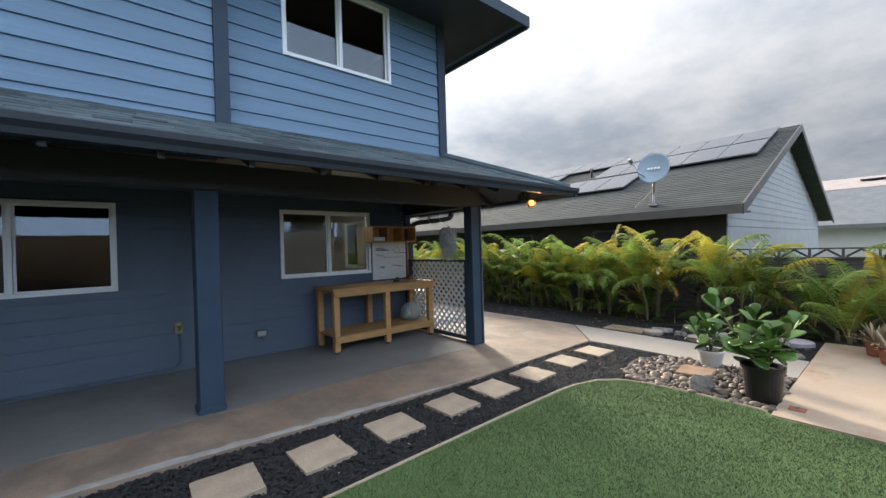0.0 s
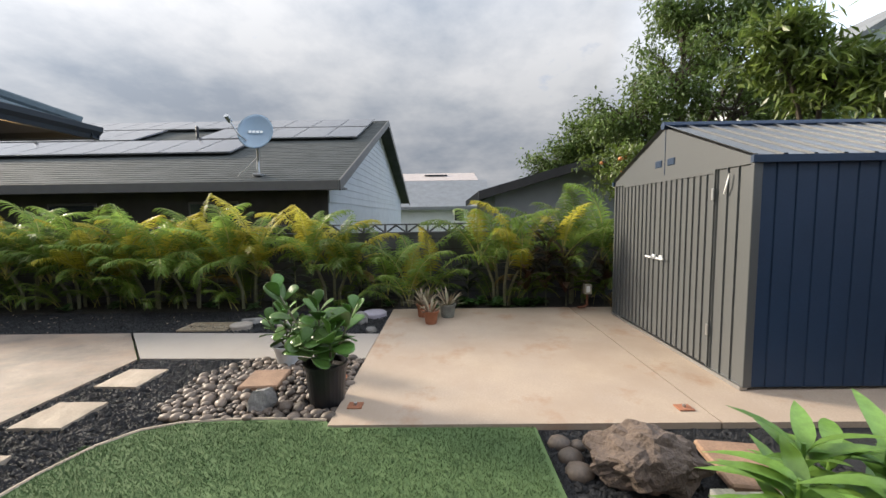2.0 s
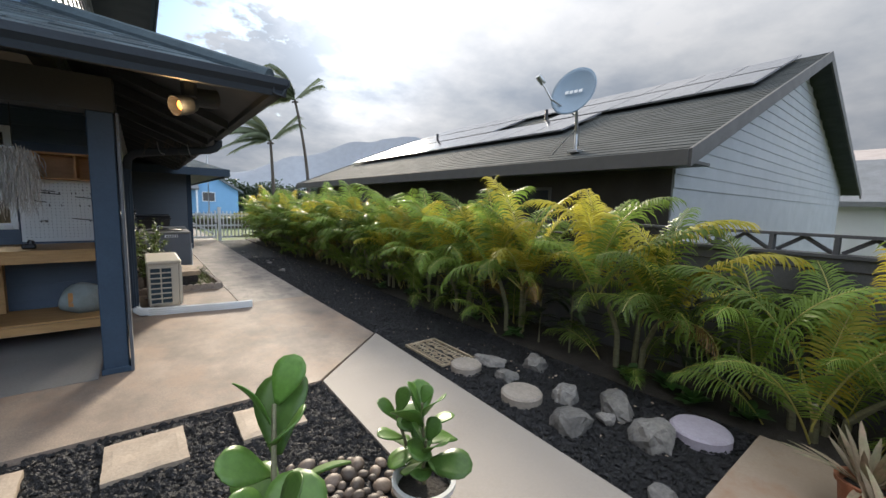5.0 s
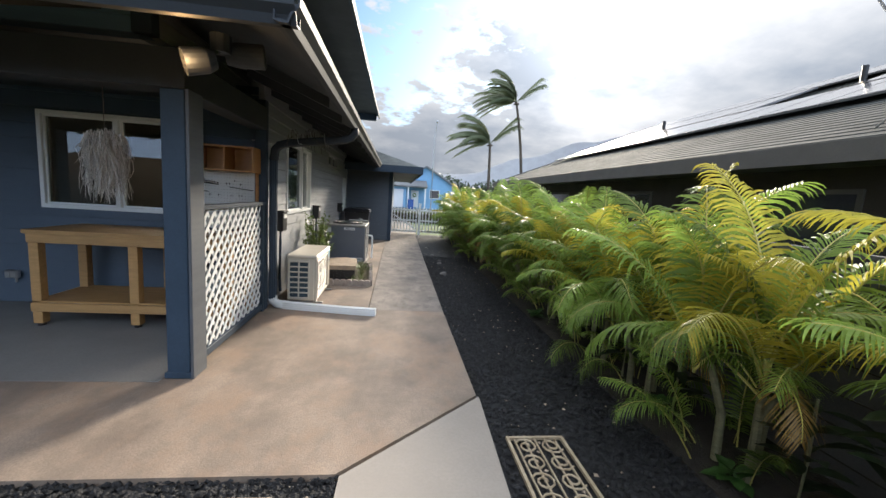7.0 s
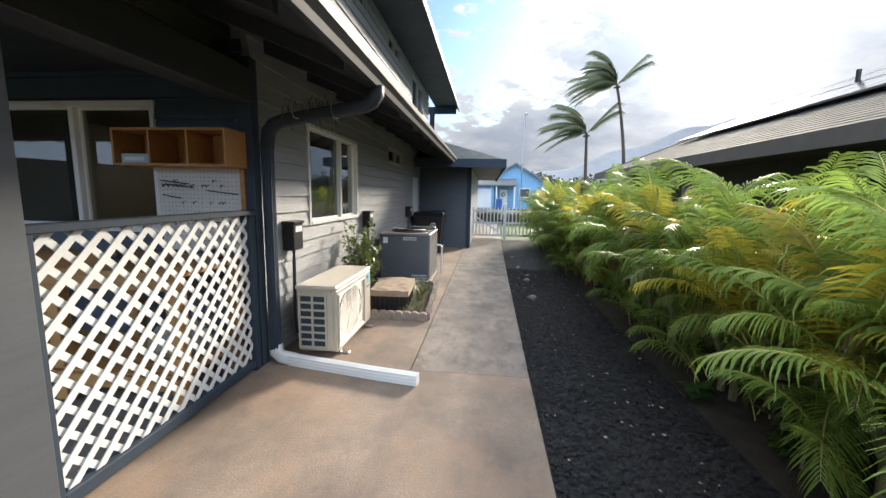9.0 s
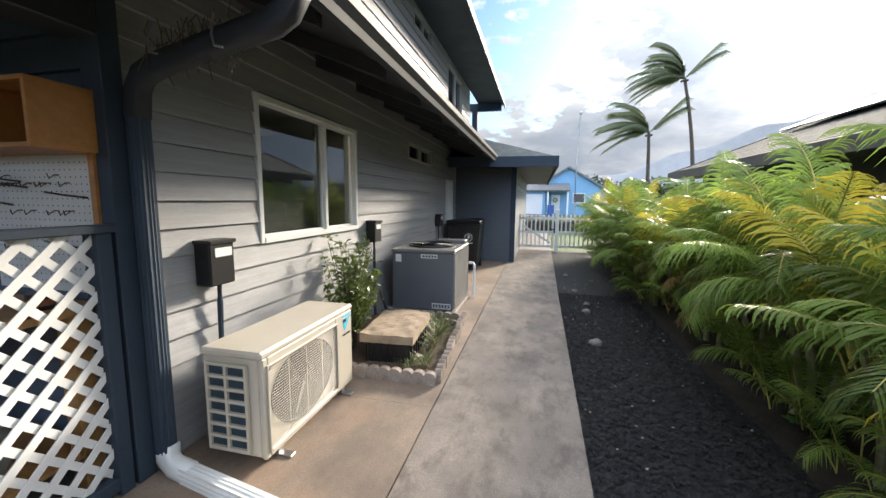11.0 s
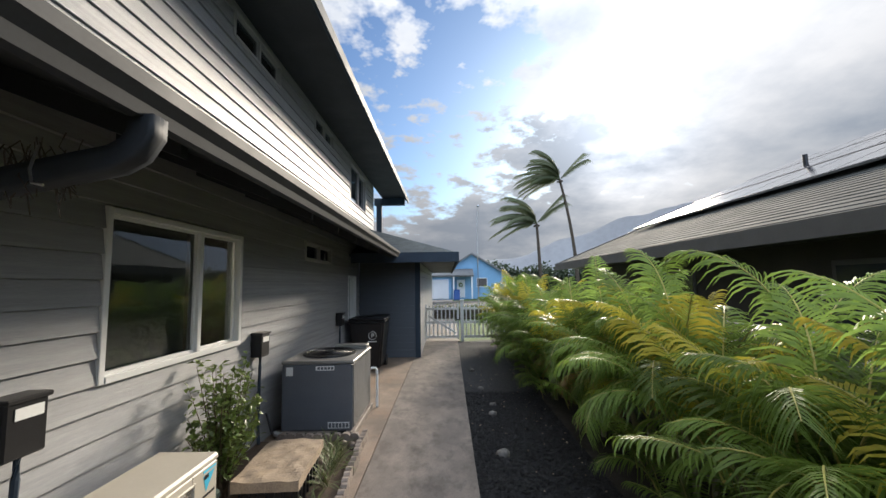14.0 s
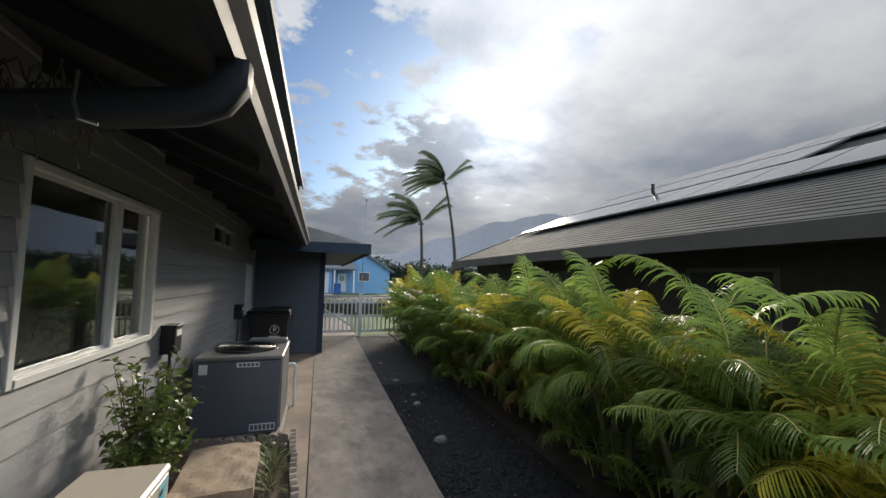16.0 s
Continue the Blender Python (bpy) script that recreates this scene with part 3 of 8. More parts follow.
def gutter(name, p0, p1, out, label):
    """A K-style gutter: out is the unit way away from the roof."""
    prof = [(0.0, 0.0), (0.0, -0.115), (0.03, -0.125), (0.07, -0.125), (0.085, -0.085), (0.12, -0.05), (0.125, -0.005), (0.115, 0.0), (0.112, -0.045), (0.075, -0.08), (0.063, -0.115), (0.008, -0.108), (0.008, 0.0)]
    bm = bmesh.new()
    o = Vector(out)
    ends = []
    for p in (Vector(p0), Vector(p1)):
        ends.append([bm.verts.new(p + o * a + Vector((0, 0, b))) for a, b in prof])
    n = len(prof)
    for k in range(n):
        bm.faces.new((ends[0][k], ends[0][(k + 1) % n], ends[1][(k + 1) % n], ends[1][k]))
    bm.faces.new(ends[0][::-1])
    bm.faces.new(ends[1])
    bmesh.ops.recalc_face_normals(bm, faces=bm.faces)
    return tagged(link_mesh(name, bm, M_GUT), label, "gutter", kind="structure")


gutter("gutter_back", (-6.0, EY, EZ - 0.005), (EX + 0.10, EY, EZ - 0.005), (0, -1, 0), "dark metal gutter along the patio eave")
gutter("gutter_side", (EX, EY - 0.1, EZ - 0.005), (EX, YEND - 0.15, EZ - 0.005), (1, 0, 0), "dark metal gutter along the side eave")

# upper roof
UX, UY, UZ = 5.2, 4.18, 5.2
XR = -0.9
roof_slab("roof_upper", [
    [(-6.6, UY, UZ), (UX, UY, UZ), (XR, UY + UX - XR, UZ + 0.38 * (UX - XR)), (-6.6, UY + UX - XR, UZ + 0.38 * (UX - XR))],
    [(UX, UY, UZ), (UX, 21.1, UZ), (XR, 21.1 - (UX - XR), UZ + 0.38 * (UX - XR)), (XR, UY + UX - XR, UZ + 0.38 * (UX - XR))],
], 0.06, M_SHIN, "grey shingled upper hip roof")
tagged(link_mesh("soffit_upper", boxes(((-6.6, UY + 0.03, UZ - 0.03), (UX - 0.03, UP_B, UZ + 0.0)), ((UP_S, UP_B, UZ - 0.03), (UX - 0.03, 21.07, UZ + 0.0)))
                 , M_SOFF), "dark soffit under the upper eaves", "soffit", kind="structure")
for nm, lo, hi in (("fascia_upper_back", (-6.6, UY - 0.02, UZ - 0.14), (UX, UY + 0.02, UZ + 0.03)), ("fascia_upper_side", (UX - 0.02, UY + 0.02, UZ - 0.14), (UX + 0.02, 21.1, UZ + 0.03)), ("beam_porch", (3.9, 20.6, 4.9), (5.1, 20.8, 5.17))):
    tagged(link_mesh(nm, boxes((lo, hi)), M_TRIM), "dark fascia board of the upper roof", "fascia", kind="structure")
tagged(link_mesh("post_porch", boxes(((4.0, 20.55, 2.7), (4.2, 20.75, 5.1))), M_TRIM), "dark post of the upper front porch", "post", kind="structure")

# wing roof
WX, WY, WZ = 6.97, 14.0, 2.44
roof_slab("roof_wing", [
    [(2.0, WY, WZ), (WX, WY, WZ), (4.0, WY + 2.97, WZ + 0.37 * 2.97), (2.0, WY + 2.97, WZ + 0.37 * 2.97)],
    [(WX, WY, WZ), (WX, 25.0, WZ), (4.0, 25.0, WZ + 0.37 * 2.97), (4.0, WY + 2.97, WZ + 0.37 * 2.97)],
], 0.05, M_SHIN, "grey shingled hip roof of the garage wing")
for nm, lo, hi in (("fascia_wing_back", (4.6, WY - 0.02, WZ - 0.2), (WX, WY + 0.02, WZ + 0.02)), ("fascia_wing_side", (WX - 0.02, WY + 0.02, WZ - 0.2), (WX + 0.02, 25.0, WZ + 0.02)), ("soffit_wing", (4.6, WY + 0.03, WZ - 0.14), (WX - 0.03, 24.9, WZ - 0.1))):
    tagged(link_mesh(nm, boxes((lo, hi)), M_TRIM if "fascia" in nm else M_SOFF), "dark eave board of the garage wing", "fascia", kind="structure")


# patio posts
def post(x0, x1, y0, y1, label):
    p = thing("patio_post", label, "post", ((x0 + x1) / 2, (y0 + y1) / 2, 0), group="patio posts")
    w, d = (x1 - x0) / 2, (y1 - y0) / 2
    part("shaft", boxes(((-w, -d, 0.0), (w, d, 2.24)), bev=0.008), M_POST, p)
    part("base_trim", boxes(((-w - 0.015, -d - 0.015, 0.0), (w + 0.015, d + 0.015, 0.05)), bev=0.005), M_POST, p)
    return p


post(0.65, 0.87, 4.86, 5.08, "navy painted square wooden post at the patio edge")
post(4.455, 4.63, 4.86, 5.045, "navy painted square wooden post beside the lattice screen")
post(-3.3, -3.08, 4.86, 5.08, "navy painted square wooden post at the patio edge")

# ---- ground ----
G = -0.10
tagged(link_mesh("ground", boxes(((-1500, -1500, G - 0.2), (1500, 1500, G))), M_LAWN), "wide open ground round the houses", "ground", kind="structure")


def slab(name, poly, z0, z1, m, label, cat="pavement"):
    bm = prism(bmesh.new(), poly, z0, z1)
    return tagged(link_mesh(name, bm, m), label, cat, kind="structure")


slab("pavement_patio", [(-6, 4.80), (4.42, 4.80), (4.42, 6.83), (-6, 6.83)], G, 0.0, M_PATIO, "dark grey coated concrete patio floor")
slab("pavement_apron", [(-6, 4.12), (-0.15, 4.0), (2.23, 3.79), (3.4, 3.73), (5.94, 3.72), (6.93, 4.60), (6.93, 6.893), (5.895, 6.893), (5.895, 7.9), (4.42, 7.9), (4.42, 4.797), (-6, 4.797)], G, -0.003, M_CONC4, "tan weathered concrete slab round the patio")
slab("pavement_side_path", [(5.905, 6.897), (6.93, 6.897), (6.97, 12), (7.03, 17.7), (5.905, 17.7)], G, -0.003, M_CONC3, "grey weathered concrete side path")
slab("pavement_house_strip", [(4.42, 7.903), (5.895, 7.903), (5.895, 15.05), (4.42, 15.05)], G, -0.004, M_CONC4, "grey weathered concrete strip along the house")
slab("pavement_walkway", [(5.90, 1.17), (6.80, 1.17), (6.95, 4.585), (5.965, 3.705)], G, -0.004, M_CONC2, "pale concrete walkway between patio and pad")
slab("pavement_pad", [(4.53, -1.745), (8.14, -1.745), (8.14, 1.16), (4.53, 1.16)], G, 0.0, M_CONC, "tan stained concrete pad by the shed")
slab("pavement_shed_pad", [(4.53, -8.0), (8.14, -8.0), (8.14, -1.757), (4.53, -1.757)], G, -0.002, M_CONC, "tan stained concrete pad under the shed")
slab("gravel_bed_steps", [(-6, 2.75), (3.9, 2.75), (4.55, 1.16), (5.90, 1.16), (5.96, 3.72), (3.4, 3.73), (2.23, 3.79), (-0.15, 4.0), (-6, 4.12)], G, -0.045, M_GRAV, "black cinder gravel bed with stepping stones", "gravel")
slab("gravel_bed_side", [(6.80, 1.16), (8.15, 1.16), (8.12, 18.0), (7.03, 17.7), (6.93, 7.9), (6.93, 4.6)], G, -0.04, M_GRAV, "black cinder gravel strip beside the path", "gravel")
slab("soil_bed", [(8.15, -8), (9.0, -8), (9.0, 18), (8.12, 18), (8.15, 1.16)], G, -0.02, M_SOIL, "dark soil bed under the palms", "soil")
slab("gravel_bed_south", [(-6, -6), (4.53, -6), (4.53, -0.40), (-6, -0.55)], G, -0.05, M_GRAV, "black gravel planting bed", "gravel")
LAWN = [(-6, -0.53), (4.50, -0.38), (4.52, 1.12), (4.62, 1.2), (4.65, 1.6), (4.64, 2.0), (4.60, 2.3), (4.50, 2.54), (4.30, 2.70), (4.0, 2.79), (3.72, 2.82), (2.88, 2.82), (1.14, 2.79), (-6, 2.78)]
lawn = slab("lawn", LAWN, G, -0.012, M_TURF, "short green artificial turf lawn", "lawn")
lawn_edge = tagged(link_mesh("lawn_edging", tube(bmesh.new(), [(x, y, -0.01) for x, y in LAWN[3:]], 0.012, 6), M_FLAG), "thin pale edging strip round the turf", "edging", kind="structure")

# block wall behind the hedge
bw = tagged(link_mesh("wall_boundary", boxes(((9.0, -9, G), (9.16, 18.2, 1.22))), M_BLOCK), "grey concrete block boundary wall behind the palms", "wall", kind="structure")

# plain walls added out of view behind the walk, to darken the panes' reflections
tagged(link_mesh("wall_south", boxes(((-7.6, -5.5, G), (4.5, -5.4, 2.4))), M_UNSEEN), "plain dark wall added out of view for the window reflections", "fence", kind="structure")
tagged(link_mesh("wall_west", boxes(((-7.7, -5.5, G), (-7.6, 6.0, 2.4))), M_UNSEEN), "plain dark wall added out of view for the window reflections", "fence", kind="structure")

# pale worn band along the slab's edge
M_EDGE = mat("pale_eroded_concrete", (0.40, 0.40, 0.385), 0.85, var=0.3, scale=5, fine=60, bump=0.3, dist=0.004, stain=(0.27, 0.235, 0.20), stain_scale=3.0)
rim_pts = [(-6, 4.125), (-0.15, 4.005), (2.23, 3.795), (3.4, 3.735)]
outer, inner = [], []
for (xa, ya), (xb, yb) in zip(rim_pts, rim_pts[1:]):
    steps = int((xb - xa) / 0.06)
    for k in range(steps):
        x_, y_ = xa + (xb - xa) * k / steps, ya + (yb - ya) * k / steps
        outer.append((x_, y_))
        w_ = (0.085 + 0.05 * noise.noise(Vector((x_ * 1.3, 3.0, 0))) + 0.05 * noise.noise(Vector((x_ * 7.0, 9.0, 0)))) * min(1.0, (3.45 - x_) / 1.5)
        inner.append((x_, y_ + max(0.012, w_)))
slab("pavement_edge_band", outer + inner[::-1], -0.02, 0.001, M_EDGE, "pale eroded concrete edge beside the black gravel")


# ---- palms ----
M_RIB = mat("yellow_green_midrib", (0.40, 0.36, 0.09), 0.4, var=0.2, scale=6, fine=40, bump=0.05, per_object=0.2)


def frond_mesh(name, rng, length, rise, droop, pairs, mat_, leaflet=0.40, vee=0.45):
    """One feather leaf: a bare stalk, then an arching midrib with two combs of narrow drooping leaflets; it leans out along +x."""
    bm = bmesh.new()
    n = 14
    pts, ang = [Vector((0, 0, 0))], radians(rise)
    step = length / n
    twist = rng.uniform(-0.25, 0.25)
    for i in range(n):
        u = i / n
        ang -= radians(droop) / n * (0.25 + 1.5 * u)
        pts.append(pts[-1] + Vector((math.cos(ang), twist * u * 0.5, math.sin(ang))).normalized() * step)
    tube(bm, pts, 0.010, 5, 0.0025)
    ribs = len(bm.faces)

    def at(u):
        f = min(u * n, n - 1e-6)
        i = int(f)
        return pts[i].lerp(pts[i + 1], f - i), (pts[i + 1] - pts[i]).normalized()

    start = 0.20
    for k in range(pairs):
        u = start + (1 - start) * (k + 0.5) / pairs
        v = (u - start) / (1 - start)
        base, d = at(u)
        side0 = d.cross(Vector((0, 0, 1)))
        side0 = (side0 if side0.length > 0.05 else Vector((0, -1, 0))).normalized()
        up = side0.cross(d).normalized()
        w0 = leaflet * (0.55 + 0.45 * math.sin(math.pi * min(1.0, 0.12 + v * 0.95))) * (1.0 - 0.35 * v * v)
        for sgn in (-1, 1):
            w = w0 * rng.uniform(0.88, 1.1)
            fwd = 0.45 + 0.95 * v + rng.uniform(-0.08, 0.08)
            out = (side0 * sgn + d * fwd + up * vee * (1.1 - 0.5 * v) * rng.uniform(0.75, 1.2)).normalized()
            sag = rng.uniform(0.42, 0.85)
            hw = 0.0100 * rng.uniform(0.85, 1.15)
            wide = d * hw
            rows = []
            for f, g in ((0.0, 0.45), (0.25, 1.0), (0.55, 0.85), (0.82, 0.5)):
                q = base + out * w * f + Vector((0, 0, -w * sag * f * f))
                rows.append((bm.verts.new(q - wide * g), bm.verts.new(q + wide * g)))
            tip = bm.verts.new(base + out * w * 0.98 + Vector((0, 0, -w * sag * 1.1)))
            for a, b in zip(rows, rows[1:]):
                bm.faces.new((a[0], a[1], b[1], b[0]))
            bm.faces.new((rows[-1][0], rows[-1][1], tip))
    for i, f in enumerate(bm.faces):
        f.material_index = 1 if i < ribs else 0
    me = bpy.data.meshes.new(name)
    bm.to_mesh(me)
    bm.free()
    me.materials.append(mat_)
    me.materials.append(M_RIB)
    return me


prng = random.Random(11)
FROND_G = [frond_mesh("frond", prng, prng.uniform(1.25, 1.5), prng.uniform(72, 86), prng.uniform(60, 125), 44, M_LEAF, leaflet=0.40) for _ in range(8)]
FROND_Y = [frond_mesh("frond", prng, prng.uniform(1.15, 1.4), prng.uniform(74, 86), prng.uniform(50, 105), 42, M_LEAFY, leaflet=0.37) for _ in range(4)]
FROND_L = [frond_mesh("frond", prng, prng.uniform(1.1, 1.3), prng.uniform(50, 64), prng.uniform(85, 125), 32, M_LEAF, leaflet=0.38, vee=0.25) for _ in range(4)]
FROND_D = [frond_mesh("frond", prng, prng.uniform(0.7, 0.9), prng.uniform(20, 40), prng.uniform(90, 120), 24, M_LEAFB, leaflet=0.26, vee=0.1) for _ in range(2)]
FROND_S = [frond_mesh("frond", prng, 1.0, 84, 24, 30, M_LEAFY, leaflet=0.2, vee=0.6) for _ in range(2)]


def palm(x, y, top, nf, canes, rng, yellow=0.25, crown=0.42, spears=0, label="bushy green and yellow areca palm in the soil bed"):
    """Canes in a clump, each with a tuft of arching leaves; crown: share of the height at which the canes end."""
    p = thing("areca_palm", label, "palm", (x, y, -0.03), group="palms in the hedge")
    heads = []
    for c in range(canes):
        a = 2 * math.pi * c / canes + rng.uniform(-0.5, 0.5)
        bx, by = 0.09 * math.cos(a), 0.13 * math.sin(a)
        h = top * crown * rng.uniform(0.72, 1.12)
        tx, ty = bx + rng.uniform(0.08, 0.2) * math.cos(a) - 0.07 * h, by + rng.uniform(0.1, 0.28) * math.sin(a)
        bm = tube(bmesh.new(), [(bx, by, -0.05), (bx * 1.1, by * 1.1, h * 0.4), ((bx + tx) / 2, (by + ty) / 2, h * 0.74), (tx, ty, h)], 0.030, 7, 0.020)
        part("cane", bm, M_CANE, p)
        heads.append(Vector((tx, ty, h)))

    def add(me, q, tilt, a, k):
        ob = new("frond", me)
        ob.parent = p
        ob.matrix_basis = Matrix.Translation(q) @ pose(0, 0, 0, rng.uniform(-10, 10), tilt, a) @ Matrix.Diagonal((k, k, k, 1))

    for i in range(nf):
        hd = heads[i % canes]
        r = rng.random()
        me = rng.choice(FROND_D) if r < 0.05 else rng.choice(FROND_Y) if r < 0.05 + yellow else rng.choice(FROND_G)
        ring = i // canes
        a = 137.5 * ring + 47 * (i % canes) + rng.uniform(-25, 25)
        # young leaves stand up in the middle, older ones lean out below
        age = (ring + rng.random()) / (nf / canes)
        tilt = -8 + 40 * age ** 1.3 + rng.uniform(-8, 10)
        k = (top - hd.z) / 0.93 * rng.uniform(0.84, 1.1) * (1.0 - 0.12 * age)
        if me in FROND_D:
            k, tilt = 0.8, rng.uniform(0, 30)
        # the hedge is kept narrow: leaves along it are the longest
        across = abs(math.cos(radians(a)))
        k = min(k, 1.08) * (1.0 - 0.26 * across)
        tilt -= 10 * across
        add(me, hd - Vector((0, 0, 0.05 + 0.22 * age)), tilt, a, k)
    for hd in heads[:spears]:
        add(rng.choice(FROND_S), hd, rng.uniform(-6, 6), rng.uniform(0, 360), (top - hd.z) * rng.uniform(0.9, 1.08))
    # young shoots from the foot of the clump
    for i in range(7):
        a = rng.uniform(0, 360)
        q = (0.2 * math.cos(radians(a)) - 0.05, 0.3 * math.sin(radians(a)), rng.uniform(0.0, 0.15))
        add(rng.choice(FROND_G if rng.random() < 0.8 else FROND_L), q, rng.uniform(-6, 18), a, rng.uniform(0.36, 0.62))
    # lower leaves arching out to the open side
    for i in range(max(2, nf // 4)):
        hd = heads[i % canes]
        a = rng.choice((rng.uniform(70, 290), rng.uniform(130, 230)))
        add(rng.choice(FROND_L), (hd.x * 0.9, hd.y * 0.9, hd.z * rng.uniform(0.6, 1.0)), rng.uniform(-8, 16), a, rng.uniform(0.5, 0.72))
    return p


hr = random.Random(5)
for y_, h_, nf_, nc_, ye_, cr_ in ((-2.75, 1.6, 12, 3, 0.2, 0.3), (-1.98, 2.35, 17, 3, 0.12, 0.42), (-0.68, 2.32, 22, 4, 0.2, 0.4), (0.92, 1.62, 16, 4, 0.08, 0.26), (2.28, 2.2, 26, 3, 0.45, 0.42), (3.72, 2.3, 27, 3, 0.45, 0.46), (4.75, 2.1, 22, 3, 0.4, 0.42)):
    palm(8.5 + hr.uniform(-0.06, 0.06), y_, h_, nf_, nc_, hr, ye_, cr_, 1 if y_ > 4 else 0)
yy = 5.45
while yy < 17.2:
    palm(8.5 + hr.uniform(-0.12, 0.12), yy, hr.uniform(1.85, 2.15), 23, 3, hr, 0.24, hr.uniform(0.36, 0.5))
    yy += hr.uniform(0.66, 0.92)

# ---- low plants under the palms ----
M_HERB = mat("broad_green_leaf", (0.055, 0.13, 0.03), 0.4, var=0.3, scale=8, fine=40, bump=0.08, per_island=0.35, transl=0.25)
M_TI = mat("dark_red_leaf", (0.10, 0.036, 0.032), 0.35, var=0.4, scale=5, fine=30, bump=0.08, color2=(0.05, 0.055, 0.02), per_island=0.5, transl=0.2)
M_DRAC = mat("dark_green_leaf", (0.03, 0.05, 0.022), 0.35, var=0.4, scale=5, fine=30, bump=0.08, per_island=0.5, transl=0.2)


def leaf(bm, base, way, up, ln, wd, curl=0.25, thick=0.0, seg=5, tip=0.5):
    """One pointed or rounded blade, folded a little along its midrib; tip below 0.5 makes it broadest near the end."""
    way, up = way.normalized(), up.normalized()
    side = way.cross(up).normalized()
    up = side.cross(way)
    rows = []
    for i in range(seg + 1):
        u = i / seg
        w = wd * 0.5 * (max(0.0, math.sin(math.pi * u ** tip)) ** 0.75 if tip >= 0.8 else max(0.03, math.sin(math.pi * min(1, 0.06 + 0.94 * u ** (1.0 / max(tip, 0.2)))) ** 0.6))
        c = base + way * ln * u - up * curl * ln * u * u
        rows.append((bm.verts.new(c - side * w + up * w * 0.28), bm.verts.new(c), bm.verts.new(c + side * w + up * w * 0.28)))
    for a, b in zip(rows, rows[1:]):
        bm.faces.new((a[0], a[1], b[1], b[0]))
        bm.faces.new((a[1], a[2], b[2], b[1]))


def rosette(name, label, cat, loc, mat_, rng, n, ln, wd, h, tip=1.0, tilt=(15, 75), curl=0.3, group="", stem=True):
    p = thing(name, label, cat, loc, group=group)
    bm = bmesh.new()
    for i in range(n):
        a = i * 2.4 + rng.uniform(-0.3, 0.3)
        el = radians(rng.uniform(*tilt))
        z = h * (0.25 + 0.75 * i / n)
        w = Vector((math.cos(a) * math.cos(el), math.sin(a) * math.cos(el), math.sin(el)))
        leaf(bm, Vector((0.02 * math.cos(a), 0.02 * math.sin(a), z)), w, Vector((0, 0, 1)), ln * rng.uniform(0.7, 1.15), wd * rng.uniform(0.8, 1.15), curl, tip=tip)
    part("leaves", bm, mat_, p, smooth=True)
    if stem:
        part("stem", tube(bmesh.new(), [(0, 0, -0.02), (0.01, 0, h * 0.5), (0, 0, h)], 0.014, 6, 0.008), M_CANE, p)
    return p


for x_, y_, h_ in ((8.34, -1.42, 1.1), (8.42, -1.12, 0.85), (8.3, -1.75, 0.85), (8.42, -2.45, 0.8)):
    rosette("ti_plant", "dark red ti plant with broad pointed leaves", "plant", (x_, y_, -0.02), M_TI, hr, 30, 0.42, 0.125, h_, 1.0, (10, 70), 0.35, "ti plants")
for x_, y_, h_ in ((8.4, 1.75, 0.85), (8.42, 2.9, 0.9), (8.45, 0.25, 0.7), (8.5, -0.1, 0.8), (8.4, 3.3, 0.7), (8.4, 4.25, 0.8), (8.45, 5.0, 0.6), (8.4, 1.4, 0.6), (8.42, 6.0, 0.6)):
    rosette("dracaena", "dark green leafy shrub between the palms", "plant", (x_, y_, -0.02), M_DRAC, hr, 20, 0.27, 0.09, h_, 1.0, (0, 60), 0.35, "shrubs under the palms")
for i in range(26):
    y_ = hr.uniform(-2.2, 9.0) if i > 12 else hr.uniform(-1.9, 2.2)
    rosette("ground_herb", "low broad-leaved green herb on dark soil", "plant", (hr.uniform(8.2, 8.5), y_, -0.03), M_HERB, hr, 14, 0.13, 0.085, 0.1, 1.0, (10, 60), 0.3, "herbs under the palms", stem=False)

# ---- shed ----
M_GAP = M_BLACK


def ribbed_panel(bm, w, h, pitch=0.115, depth=-0.03, along="x", top=None):
    """An upright sheet in the xz plane with ribs that stand out towards -y."""
    n = int(round(w / pitch))
    xs = []
    for i in range(n):
        a = w * i / n
        p = w / n
        xs += [(a, 0.0), (a + p * 0.04, depth), (a + p * 0.085, depth), (a + p * 0.125, 0.0)]
    xs.append((w, 0.0))
    lo = [bm.verts.new((x, d, 0.0)) for x, d in xs]
    hi = [bm.verts.new((x, d, h if top is None else top(x))) for x, d in xs]
    for i in range(len(xs) - 1):
        bm.faces.new((lo[i], lo[i + 1], hi[i + 1], hi[i]))


